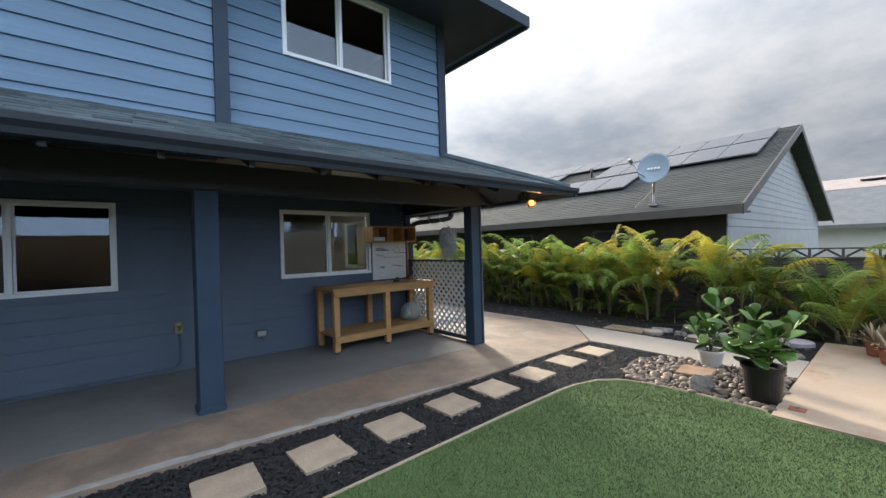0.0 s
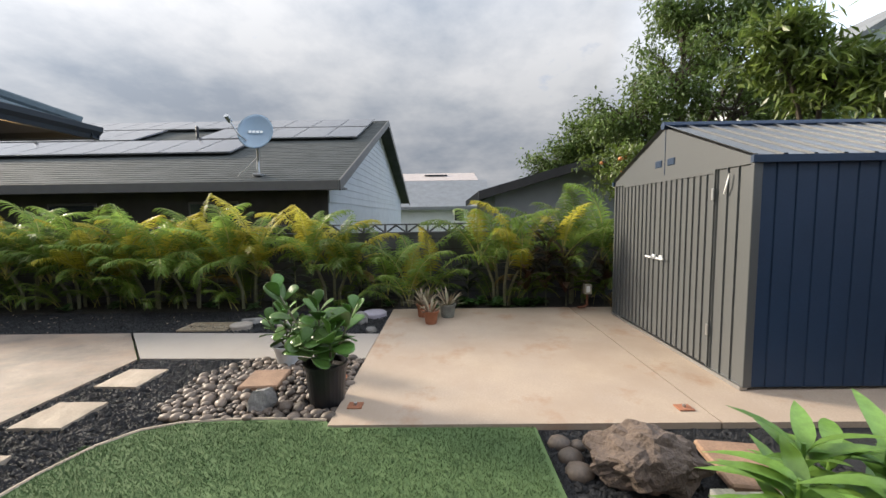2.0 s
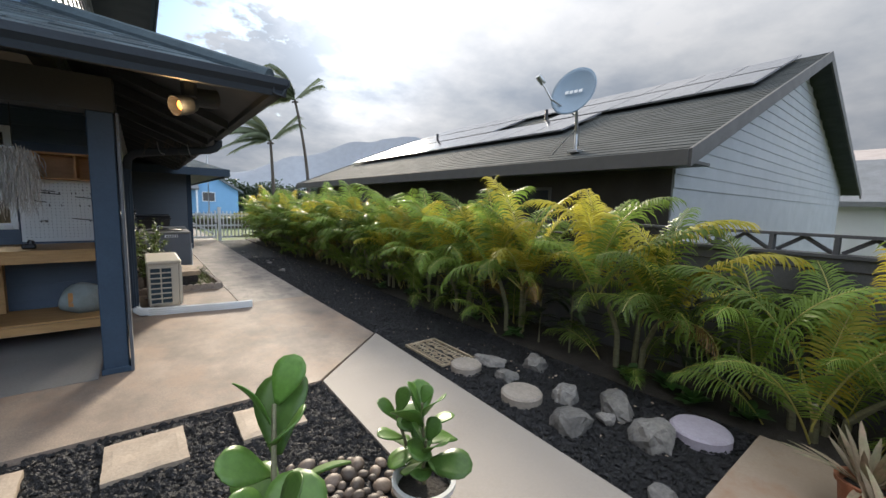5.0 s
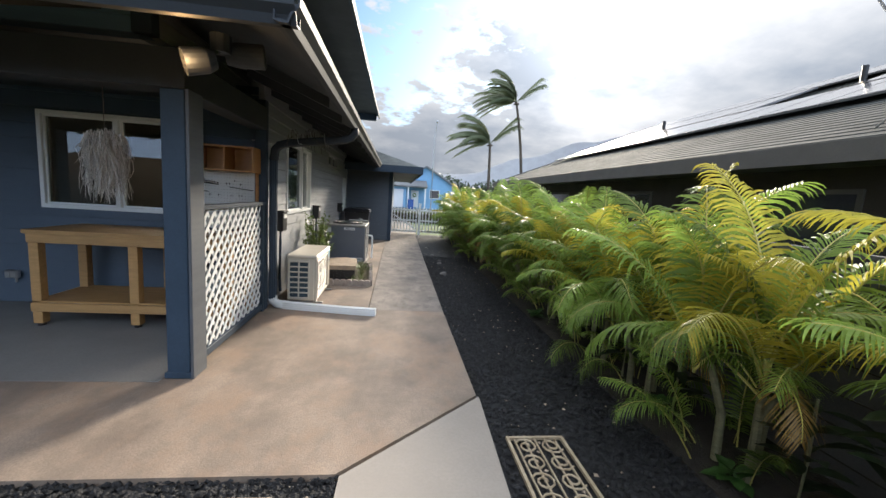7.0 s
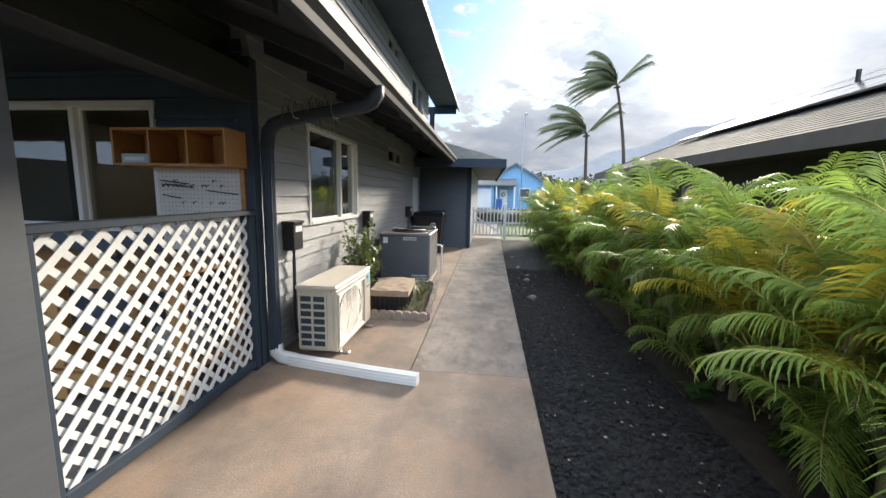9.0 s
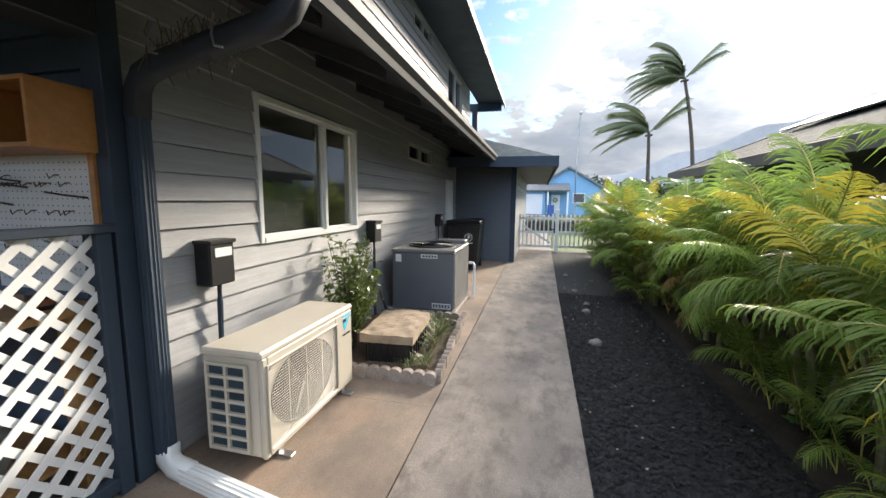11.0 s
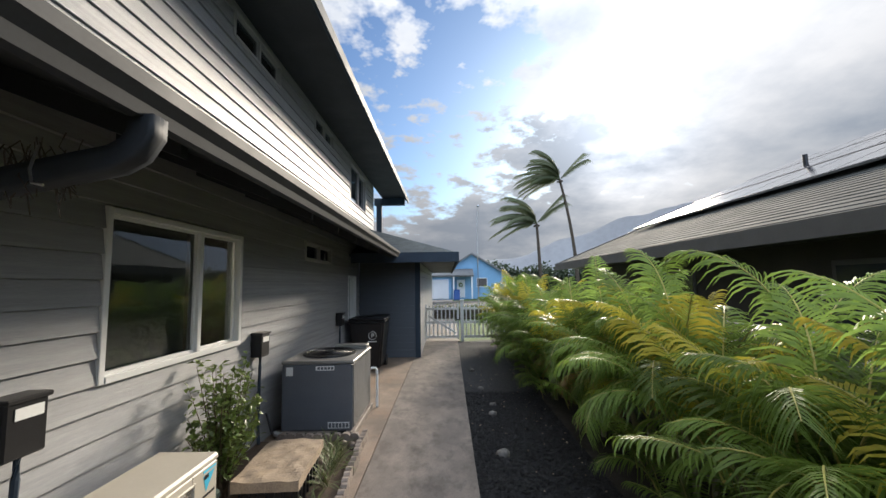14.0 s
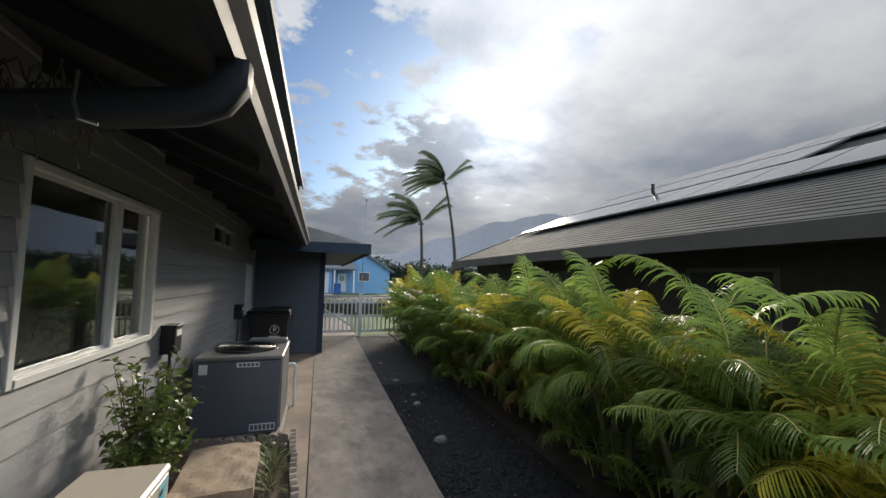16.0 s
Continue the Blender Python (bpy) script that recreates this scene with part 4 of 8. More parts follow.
def shed():
    x0, x1, yf, ye, he, hp = 5.04, 7.66, -2.29, -6.3, 1.97, 2.50
    s = thing("garden_shed", "grey ribbed steel garden shed with closed double doors", "shed", (0, 0, 0))
    xm = (x0 + x1) / 2

    def panel(nm, mtx, w, h, m, pitch=0.115, top=None, label=""):
        bm = bmesh.new()
        ribbed_panel(bm, w, h, pitch, -0.016 if m is M_SHED else -0.009, top=top)
        bm.transform(mtx)
        return part(nm, bm, m, s, label)

    turn = pose(x1, yf, 0.03, 0, 0, 180)
    # front: side strips and two doors
    panel("front_panel", turn, 0.30, he - 0.03, M_SHED)
    panel("front_panel", pose(x0 + 0.44, yf, 0.03, 0, 0, 180), 0.40, he - 0.03, M_SHED)
    dl = panel("door", pose(x1 - 0.32, yf + 0.018, 0.05, 0, 0, 180), 0.91, he - 0.12, M_SHED, 0.105)
    dr = panel("door", pose(x1 - 1.25, yf + 0.018, 0.05, 0, 0, 180), 0.91, he - 0.12, M_SHED, 0.105)
    part("door_frame", boxes(((x0 + 0.44, yf - 0.03, he - 0.07), (x1 - 0.30, yf + 0.03, he - 0.035)), ((x1 - 0.318, yf - 0.03, 0.03), (x1 - 0.302, yf + 0.03, he - 0.07)), ((x0 + 0.442, yf - 0.03, 0.03), (x0 + 0.458, yf + 0.03, he - 0.07))), M_SHED, s)
    part("sill", boxes(((x0, yf - 0.03, -0.0), (x1, yf + 0.035, 0.032))), M_ALU, s, "bare metal sill")
    for cx, d in ((x1 - 1.17, dl), (x1 - 1.33, dr)):
        bm = boxes(((cx - 0.03, yf + 0.03, 0.985), (cx + 0.03, yf + 0.05, 1.04)), bev=0.004)
        rod(bm, (cx, yf + 0.05, 1.01), (cx, yf + 0.085, 1.01), 0.01)
        box(bm, (cx - 0.02, yf + 0.075, 0.995), (cx + 0.02, yf + 0.095, 1.02), 0.003)
        lo, hi = (cx, cx + 0.12) if d is dl else (cx - 0.12, cx)
        box(bm, (lo, yf + 0.075, 0.998), (hi, yf + 0.093, 1.018), 0.004)
        part("handle", bm, M_WHITE, d, "white lever handle")
    for zz in (0.35, 1.65):
        part("hinge", boxes(((x0 + 0.435, yf + 0.03, zz), (x0 + 0.465, yf + 0.042, zz + 0.11)), bev=0.003), M_ALU, s)
    # gable
    bm = bmesh.new()
    for yy_ in (yf + 0.02, yf - 0.03):
        bm.faces.new([bm.verts.new(v) for v in ((x0, yy_, he - 0.035), (x1, yy_, he - 0.035), (x1, yy_, he + 0.02), (xm, yy_, hp), (x0, yy_, he + 0.02))])
    bmesh.ops.bridge_loops(bm, edges=bm.edges[:])
    part("gable", bm, M_SHED, s)
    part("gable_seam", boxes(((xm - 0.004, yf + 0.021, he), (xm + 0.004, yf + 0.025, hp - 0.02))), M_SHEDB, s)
    for k in (-0.13, 0.13):
        bm = boxes(((xm + k - 0.07, yf + 0.02, he + 0.10), (xm + k + 0.07, yf + 0.028, he + 0.18)), bev=0.003)
        for j in range(4):
            box(bm, (xm + k - 0.06, yf + 0.028, he + 0.108 + j * 0.017), (xm + k + 0.06, yf + 0.033, he + 0.116 + j * 0.017))
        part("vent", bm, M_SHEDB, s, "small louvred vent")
    # sides and back, in the shade-darkened copy of the shed paint
    panel("side_panel", pose(x0, yf - 0.0, 0.03, 0, 0, -90) @ Matrix.Diagonal((1, -1, 1, 1)), yf - ye, he - 0.03, M_SHEDB, 0.165, label="ribbed side with its shade painted in as dark navy")
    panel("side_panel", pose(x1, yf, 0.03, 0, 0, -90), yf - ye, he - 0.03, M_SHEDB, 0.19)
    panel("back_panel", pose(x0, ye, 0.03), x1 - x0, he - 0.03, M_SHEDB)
    for cx in (x0, x1):
        part("corner_trim", boxes(((cx - 0.02, yf - 0.05, 0.03), (cx + 0.02, yf + 0.024, he)), bev=0.004), M_SHED, s)
    # roof sheets with standing ribs
    for sgn in (1, -1):
        bm = bmesh.new()
        ex = xm + sgn * ((x1 - x0) / 2 + 0.04)
        n = 17
        for i in range(n):
            ya, yb = yf + 0.05 - (yf - ye + 0.1) * i / n, yf + 0.05 - (yf - ye + 0.1) * (i + 1) / n
            for (y1_, u1), (y2_, u2) in (((ya, 0.022), (ya - 0.03, 0.022)), ((ya - 0.03, 0.022), (ya - 0.045, 0.0)), ((ya - 0.045, 0.0), (yb, 0.0)), ((yb, 0.0), (yb, 0.022))):
                q = [(ex, y1_, he + 0.02 + u1), (ex, y2_, he + 0.02 + u2), (xm, y2_, hp + 0.02 + u2), (xm, y1_, hp + 0.02 + u1)]
                bm.faces.new([bm.verts.new(v) for v in q])
        part("roof_sheet", bm, M_SHEDR, s, "grey ribbed steel roof sheet")
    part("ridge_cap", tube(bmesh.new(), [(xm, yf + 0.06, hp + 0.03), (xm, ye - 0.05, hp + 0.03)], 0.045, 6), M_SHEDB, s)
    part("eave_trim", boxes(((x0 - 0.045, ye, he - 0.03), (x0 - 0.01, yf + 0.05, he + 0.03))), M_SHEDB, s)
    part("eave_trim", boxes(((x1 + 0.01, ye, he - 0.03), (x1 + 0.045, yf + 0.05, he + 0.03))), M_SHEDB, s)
    part("cord", tube(bmesh.new(), [(x0 + 0.25, yf + 0.03, he - 0.09), (x0 + 0.27, yf + 0.04, he - 0.2), (x0 + 0.30, yf + 0.035, he - 0.27)], 0.008, 5), M_WHITE, s, "short white cord")


M_SHEDR = mat("grey_roof_steel", (0.13, 0.135, 0.14), 0.4, 0.2, var=0.12, scale=1.5, fine=50, bump=0.04)
shed()

# ---- neighbour's house ----
M_NWALL = mat("pale_grey_siding", (0.38, 0.39, 0.40), 0.6, var=0.1, scale=2, fine=50, bump=0.1)
M_NROOF = mat("olive_grey_shingle", (0.085, 0.092, 0.090), 0.95, var=0.3, scale=4, fine=45, bump=0.5, dist=0.01, stretch=(1, 0.4, 1), per_object=0.05, spec=0.15)
M_NTRIM = mat("grey_brown_fascia", (0.10, 0.095, 0.09), 0.6, var=0.15, scale=3)
# Brown that carries the shade of the backlit wall under the eave.
M_NSIDE = mat("backlit_wall_brown", (0.055, 0.047, 0.042), 0.75, var=0.25, scale=2, fine=50, bump=0.15)
M_SOLAR = mat("solar_glass", (0.06, 0.065, 0.085), 0.12, 0.35, var=0.2, scale=1.5, fine=20, bump=0.0, spec=1.0)
M_SOLARF = mat("solar_frame", (0.25, 0.25, 0.26), 0.4, 0.6, var=0.1)


def neighbour():
    nx0, nxr, nx1, zl, zr, zp = 10.3, 17.9, 26.2, 2.32, 2.40, 5.38
    y0, y1 = 2.6, 18.2
    h = thing("neighbour_house", "pale grey single-storey house with a shingled gable roof", "house", (0, 0, 0))
    k = (zp - zl) / (nxr - nx0)
    zt = lambda x: zl + k * (x - nx0)
    bm = bmesh.new()
    wx0, wx1 = nx0 + 0.75, nx1 - 0.75
    wy0, wy1 = y0 + 0.45, y1 - 0.5
    for yy_ in (wy0, wy1):
        bm.faces.new([bm.verts.new(v) for v in ((wx0, yy_, G), (wx1, yy_, G), (wx1, yy_, 2.55), (nxr, yy_, zp - 0.15), (wx0, yy_, zt(wx0) - 0.1))])
    bmesh.ops.bridge_loops(bm, edges=bm.edges[:])
    part("wall", bm, M_NWALL, h)
    # Thin dark skin added over the pale wall to stand for its shade.
    part("side_shade_skin", boxes(((wx0 - 0.03, wy0 + 0.02, G), (wx0 - 0.004, wy1 - 0.02, zt(wx0) - 0.12))), M_NSIDE, h, "thin skin on the side wall, its shade painted in as dark brown")
    # gable boards
    z = 1.9
    while z < zp - 0.35:
        zc = z + 0.2
        xa = max(wx0, nx0 + (zc + 0.05 - zl) / k)
        xb = min(wx1, nx1 - (zc + 0.05 - zr) / ((zp - zr) / (nx1 - nxr)))
        if xb - xa > 0.3:
            b = bmesh.new()
            v = [[b.verts.new((x, y_, z_)) for y_, z_ in ((wy0, z), (wy0 - 0.016, z), (wy0 - 0.004, zc), (wy0, zc))] for x in (xa, xb)]
            for j in range(4):
                b.faces.new((v[0][j], v[1][j], v[1][(j + 1) % 4], v[0][(j + 1) % 4]))
            b.faces.new(v[0]); b.faces.new(v[1][::-1])
            part("board", b, M_NWALL, h)
        z += 0.2
    # roof in shingle courses
    n = 46
    for i in range(n):
        xa, xb = nx0 + (nxr - nx0) * i / n, nx0 + (nxr - nx0) * (i + 1) / n
        b = bmesh.new()
        q = [(xa, zt(xa) + 0.003), (xb + 0.02, zt(xb) + 0.001), (xb + 0.02, zt(xb) - 0.04), (xa, zt(xa) - 0.04)]
        v = [[b.verts.new((x, y_, z_)) for x, z_ in q] for y_ in (y0, y1)]
        for j in range(4):
            b.faces.new((v[0][j], v[1][j], v[1][(j + 1) % 4], v[0][(j + 1) % 4]))
        b.faces.new(v[0]); b.faces.new(v[1][::-1])
        part("shingle_course", b, M_NROOF, h)
    b = bmesh.new()
    v = [[b.verts.new((x, y_, z_)) for x, z_ in ((nxr, zp + 0.02), (nx1, zr + 0.02), (nx1, zr - 0.08), (nxr, zp - 0.08))] for y_ in (y0, y1)]
    for j in range(4):
        b.faces.new((v[0][j], v[1][j], v[1][(j + 1) % 4], v[0][(j + 1) % 4]))
    b.faces.new(v[0]); b.faces.new(v[1][::-1])
    part("roof", b, M_NROOF, h)
    # barge boards and eave fascia
    for xa, za, xb, zb in ((nx0, zl, nxr, zp), (nxr, zp, nx1, zr)):
        for yy_ in (y0 - 0.04, y1):
            b = bmesh.new()
            v = [[b.verts.new((x, y_ + yy_, z_)) for x, z_ in ((xa, za + 0.03), (xb, zb + 0.03), (xb, zb - 0.2), (xa, za - 0.2))] for y_ in (0, 0.04)]
            for j in range(4):
                b.faces.new((v[0][j], v[0][(j + 1) % 4], v[1][(j + 1) % 4], v[1][j]))
            b.faces.new(v[0][::-1]); b.faces.new(v[1])
            bmesh.ops.recalc_face_normals(b, faces=b.faces)
            part("barge_board", b, M_NTRIM, h)
    part("fascia", boxes(((nx0 - 0.03, y0, zl - 0.18), (nx0, y1, zl + 0.02))), M_NTRIM, h)
    part("soffit", boxes(((nx0, y0, zl - 0.14), (wx0, y1, zl - 0.1))), M_NTRIM, h)
    # windows on the side wall
    for ya in (5.2, 8.6, 12.2):
        w = part("window", boxes(((wx0 - 0.05, ya, 0.95), (wx0 + 0.02, ya + 1.2, 1.95)), bev=0.01), M_NTRIM, h, "brown framed window")
        part("pane", boxes(((wx0 - 0.055, ya + 0.06, 1.01), (wx0 - 0.051, ya + 1.14, 1.89))), M_SOLAR, w)
    # roof vent pipes
    for x_, y_ in ((15.2, 8.7), (14.9, 14.1)):
        part("vent_pipe", rod(bmesh.new(), (x_, y_, zt(x_) - 0.05), (x_, y_, zt(x_) + 0.38), 0.05), M_BLACK, h)
    # solar panels: each one a thing on the roof
    tilt = math.atan(k)
    pw, pl = 1.03, 1.74
    rows = ((14.40, 1.74), (12.62, 1.68), (16.18, 1.64))
    pan = None
    for xb, plen in rows:
        y_ = 3.1 if xb > 14 else 6.2
        while y_ + pw < 17.9:
            if not (xb == 14.40 and 8.3 < y_ + pw / 2 < 9.9):
                if pan is None:
                    pan = thing("solar_panel", "dark framed glass solar panel on the shingled roof", "solar panel", (0, 0, 0), group="solar panels on the roof")
                    b = bmesh.new()
                    box(b, (0, 0, 0.0), (1.0, pw - 0.02, 0.035))
                    part("frame", b, M_SOLARF, pan)
                    b = bmesh.new()
                    box(b, (0.015, 0.015, 0.036), (0.985, pw - 0.035, 0.04))
                    part("glass", b, M_SOLAR, pan)
                    cur = pan
                else:
                    cur = copy_thing(pan, Matrix())
                cur.matrix_basis = pose(xb, y_, zt(xb) + 0.09, 0, -math.degrees(tilt), 0)
                cur.scale = (plen / math.cos(tilt) * 0.96, 1, 1)
            y_ += pw
    # satellite dish
    dsh = thing("satellite_dish", "blue-grey satellite dish on a bent mast on the roof", "satellite dish", (10.75, 4.55, zt(10.75) + 0.02))
    c = Vector((-0.36, -0.17, 0.86))
    way = Vector((-0.90, -0.16, 0.40)).normalized()
    b = bmesh.new()
    lathe(b, [(0.0, 0.0), (0.12, 0.006), (0.24, 0.028), (0.34, 0.06), (0.385, 0.08), (0.385, 0.09), (0.34, 0.072), (0.24, 0.04), (0.0, 0.012)], 28)
    m = Matrix.Translation(c) @ way.to_track_quat("Z", "Y").to_matrix().to_4x4() @ Matrix.Diagonal((0.95, 1.12, 1, 1))
    b.transform(m)
    part("reflector", b, mat("dish_blue_grey", (0.20, 0.28, 0.36), 0.4, var=0.08), dsh, "blue-grey oval reflector", smooth=True)
    b = bmesh.new()
    for i, (u_, w_) in enumerate(((-0.12, 0.05), (-0.04, 0.05), (0.04, 0.05), (0.12, 0.05))):
        box(b, (u_ - 0.03, -0.025, 0.062), (u_ + 0.03, 0.025, 0.064))
    b.transform(m)
    part("mark", b, M_WHITE, dsh, "pale plain marks")
    part("mast", tube(bmesh.new(), [(0, 0, 0), (0, 0, 0.3), (-0.1, -0.05, 0.55), c - way * 0.02], 0.028, 8), M_ALU, dsh)
    for q in ((0.45, 0.25), (-0.05, 0.45)):
        part("strut", rod(bmesh.new(), (q[0], q[1], k * q[0]), (-0.02, -0.02, 0.42), 0.012, seg=6), M_ALU, dsh)
    part("base_plate", boxes(((-0.1, -0.1, -0.02), (0.1, 0.1, 0.03)), bev=0.005), M_ALU, dsh)
    b = tube(bmesh.new(), [c + Vector((0.1, 0.05, -0.3)), c + Vector((-0.1, 0.25, -0.2)) + way * 0.25, c + way * 0.42 + Vector((0, 0.46, 0.06))], 0.016, 6)
    part("feed_arm", b, M_ALU, dsh)
    b = bmesh.new()
    rod(b, c + way * 0.36 + Vector((0, 0.44, 0.04)), c + way * 0.50 + Vector((0, 0.48, 0.08)), 0.05)
    part("feed_horn", b, M_ALU, dsh)


neighbour()


# ---- lattice screen ----
def lattice():
    s = thing("lattice_screen", "white diagonal lattice screen in a dark painted frame", "lattice screen", (4.555, 5.06, 0))
    L_, H_ = 1.68, 1.34
    part("frame_post", boxes(((-0.045, 0.0, 0.0), (0.045, 0.07, H_)), bev=0.004), M_TRIM, s)
    part("frame_post", boxes(((-0.045, L_ - 0.07, 0.0), (0.045, L_, H_)), bev=0.004), M_TRIM, s)
    part("top_rail", boxes(((-0.05, -0.01, H_), (0.05, L_ + 0.02, H_ + 0.04)), bev=0.005), M_TRIM, s)
    part("bottom_rail", boxes(((-0.04, 0.07, 0.03), (0.04, L_ - 0.07, 0.10)), bev=0.004), M_TRIM, s)
    y0, y1, z0, z1 = 0.07, L_ - 0.07, 0.10, H_
    pitch, w = 0.135, 0.036
    for sgn, dx in ((1, 0.008), (-1, -0.004)):
        c = -3.0
        while c < 4.0:
            # strip along z = sgn * y + c, clipped to the frame
            pts = []
            for half in (-w * 0.7, w * 0.7):
                cc = c + half
                ya, yb = (z0 - cc, z1 - cc) if sgn > 0 else (cc - z1, cc - z0)
                pts.append((max(y0, min(ya, yb)), min(y1, max(ya, yb)), cc))
            if pts[0][1] - pts[0][0] > 0.02 and pts[1][1] - pts[1][0] > 0.02:
                b = bmesh.new()
                ring = []
                for x_ in (dx, dx + 0.007):
                    ring.append([b.verts.new((x_, y_, sgn * y_ + cc)) for y_, cc in ((pts[0][0], pts[0][2]), (pts[0][1], pts[0][2]), (pts[1][1], pts[1][2]), (pts[1][0], pts[1][2]))])
                for j in range(4):
                    b.faces.new((ring[0][j], ring[0][(j + 1) % 4], ring[1][(j + 1) % 4], ring[1][j]))
                b.faces.new(ring[0][::-1]); b.faces.new(ring[1])
                bmesh.ops.recalc_face_normals(b, faces=b.faces)
                part("slat", b, M_WHITE, s)
            c += pitch
    return s


lattice()
tagged(link_mesh("lattice_post", boxes(((4.50, 5.045, 0.0), (4.63, 5.058, 2.24)), ((4.642, 4.84, 0.0), (4.665, 5.058, 2.24)), bev=0.003), M_WING), "grey board on the side of the patio post", "board", kind="structure")


# ---- downspout and pipe ----
def ribbed_pipe(bm, pts, w=0.085, d=0.065):
    """A ribbed oblong downspout through pts."""
    prof = []
    for k in range(24):
        a = 2 * math.pi * k / 24
        r = 1.0 + (0.07 if k % 2 else -0.03)
        cx, cy = math.cos(a), math.sin(a)
        sc = 1.0 / max(abs(cx), abs(cy)) ** 0.75
        prof.append((cx * sc * r * w / 2, cy * sc * r * d / 2))
    rings = []
    pts = [Vector(p) for p in pts]
    for i, p in enumerate(pts):
        dv = (pts[min(i + 1, len(pts) - 1)] - pts[max(i - 1, 0)]).normalized()
        s = dv.cross(Vector((0, 1, 0)) if abs(dv.y) < 0.8 else Vector((0, 0, 1))).normalized()
        u = s.cross(dv)
        rings.append([bm.verts.new(p + s * a + u * b) for a, b in prof])
    for q, w_ in zip(rings, rings[1:]):
        for k in range(24):
            bm.faces.new((q[k], q[(k + 1) % 24], w_[(k + 1) % 24], w_[k]))
    bm.faces.new(rings[0][::-1]); bm.faces.new(rings[-1])
    bmesh.ops.recalc_face_normals(bm, faces=bm.faces)
    return bm


ds = thing("downspout", "dark ribbed metal downspout from the side gutter", "downspout", (0, 0, 0))
part("elbow", ribbed_pipe(bmesh.new(), [(5.66, 6.72, 2.35), (5.66, 6.72, 2.29), (5.62, 6.725, 2.235), (5.55, 6.735, 2.205), (5.4, 6.75, 2.185), (4.85, 6.83, 2.12), (4.74, 6.85, 2.09), (4.68, 6.865, 2.03), (4.66, 6.87, 1.9)], 0.09, 0.075), M_GUT, ds, smooth=True)
part("pipe", ribbed_pipe(bmesh.new(), [(4.66, 6.87, 1.93), (4.66, 6.87, 0.12)]), M_TRIM, ds)
for k in (0.30, 0.62):
    x_ = 5.6 - k
    part("hook", tube(bmesh.new(), [(x_, 6.70, 2.25), (x_ + 0.01, 6.67, 2.16), (x_ + 0.03, 6.66, 2.11), (x_ + 0.07, 6.66, 2.10)], 0.005, 5), M_ALU, ds, "bent wire hook")
rng = random.Random(8)
b = bmesh.new()
for i in range(70):
    x_ = rng.uniform(4.85, 5.35)
    p0 = Vector((x_, 6.80 + rng.uniform(-0.05, 0.05), 2.2 + rng.uniform(-0.02, 0.12)))
    tube(b, [p0, p0 + Vector((rng.uniform(-0.03, 0.03), rng.uniform(-0.03, 0.03), -0.05)), p0 + Vector((rng.uniform(-0.05, 0.05), rng.uniform(-0.04, 0.04), -rng.uniform(0.08, 0.16)))], 0.003, 3)
tagged(link_mesh("dried_fringe", b, mat("dry_fibre", (0.12, 0.10, 0.085), 0.9, var=0.3)), "dry dark fringe hanging over the downspout", "fringe")

dp = thing("drain_pipe", "white ribbed downspout extension lying on the concrete", "pipe", (0, 0, 0))
part("elbow", ribbed_pipe(bmesh.new(), [(4.66, 6.88, 0.16), (4.67, 6.87, 0.09), (4.72, 6.86, 0.055), (4.85, 6.845, 0.045)], 0.095, 0.075), M_WHITE, dp, smooth=True)
part("pipe", ribbed_pipe(bmesh.new(), [(4.8, 6.85, 0.042), (5.2, 6.78, 0.04), (5.62, 6.70, 0.04), (6.01, 6.63, 0.045)], 0.09, 0.075), M_WHITE, dp)
part("stain", boxes(((5.55, 6.675, 0.078), (5.60, 6.74, 0.0815))), M_ROCKG, dp)


# ---- workbench, pegboard and shelf ----
def workbench():
    w = thing("workbench", "unpainted pine workbench with a lower shelf", "workbench", (2.58, 5.98, 0))
    Lx, Dy, H_ = 1.92, 0.70, 1.0

    def bd(nm, lo, hi, m=M_WOOD):
        return part(nm, boxes((lo, hi), bev=0.004), m, w)

    for x_ in (0.0, Lx / 2 - 0.045, Lx - 0.09):
        for y_ in (0.0, Dy - 0.09):
            bd("leg", (x_, y_, 0.03), (x_ + 0.09, y_ + 0.09, H_ - 0.04))
            part("foot", rod(bmesh.new(), (x_ + 0.045, y_ + 0.045, 0.0), (x_ + 0.045, y_ + 0.045, 0.03), 0.035), M_BLACK, w)
    bd("rail", (0.0, -0.02, H_ - 0.13), (Lx, 0.0, H_ - 0.04))
    bd("rail", (0.0, Dy, H_ - 0.13), (Lx, Dy + 0.02, H_ - 0.04))
    bd("rail", (0.0, -0.02, 0.16), (Lx, 0.0, 0.25))
    bd("rail", (0.0, Dy, 0.16), (Lx, Dy + 0.02, 0.25))
    bd("shelf", (0.0, 0.0, 0.25), (Lx, Dy, 0.27))
    bd("worktop", (-0.03, -0.03, H_ - 0.04), (Lx + 0.03, Dy + 0.04, H_))


workbench()
cb = thing("cubby_shelf", "orange plywood wall shelf with three open cubbies", "shelf", (3.58, 6.50, 1.72))
for lo, hi, nm in (((0, 0, 0), (0.96, 0.31, 0.02), "bottom"), ((0, 0, 0.27), (0.96, 0.31, 0.29), "top"), ((0, 0.29, 0.02), (0.96, 0.31, 0.27), "back"), ((0, 0, 0.02), (0.02, 0.29, 0.27), "side"), ((0.94, 0, 0.02), (0.96, 0.29, 0.27), "side"), ((0.31, 0, 0.02), (0.33, 0.29, 0.27), "divider"), ((0.63, 0, 0.02), (0.65, 0.29, 0.27), "divider")):
    part(nm, boxes((lo, hi), bev=0.002), M_WOODX, cb)
bx = thing("small_box", "small pale blue cardboard box in the shelf", "box", (3.61, 6.55, 1.741))
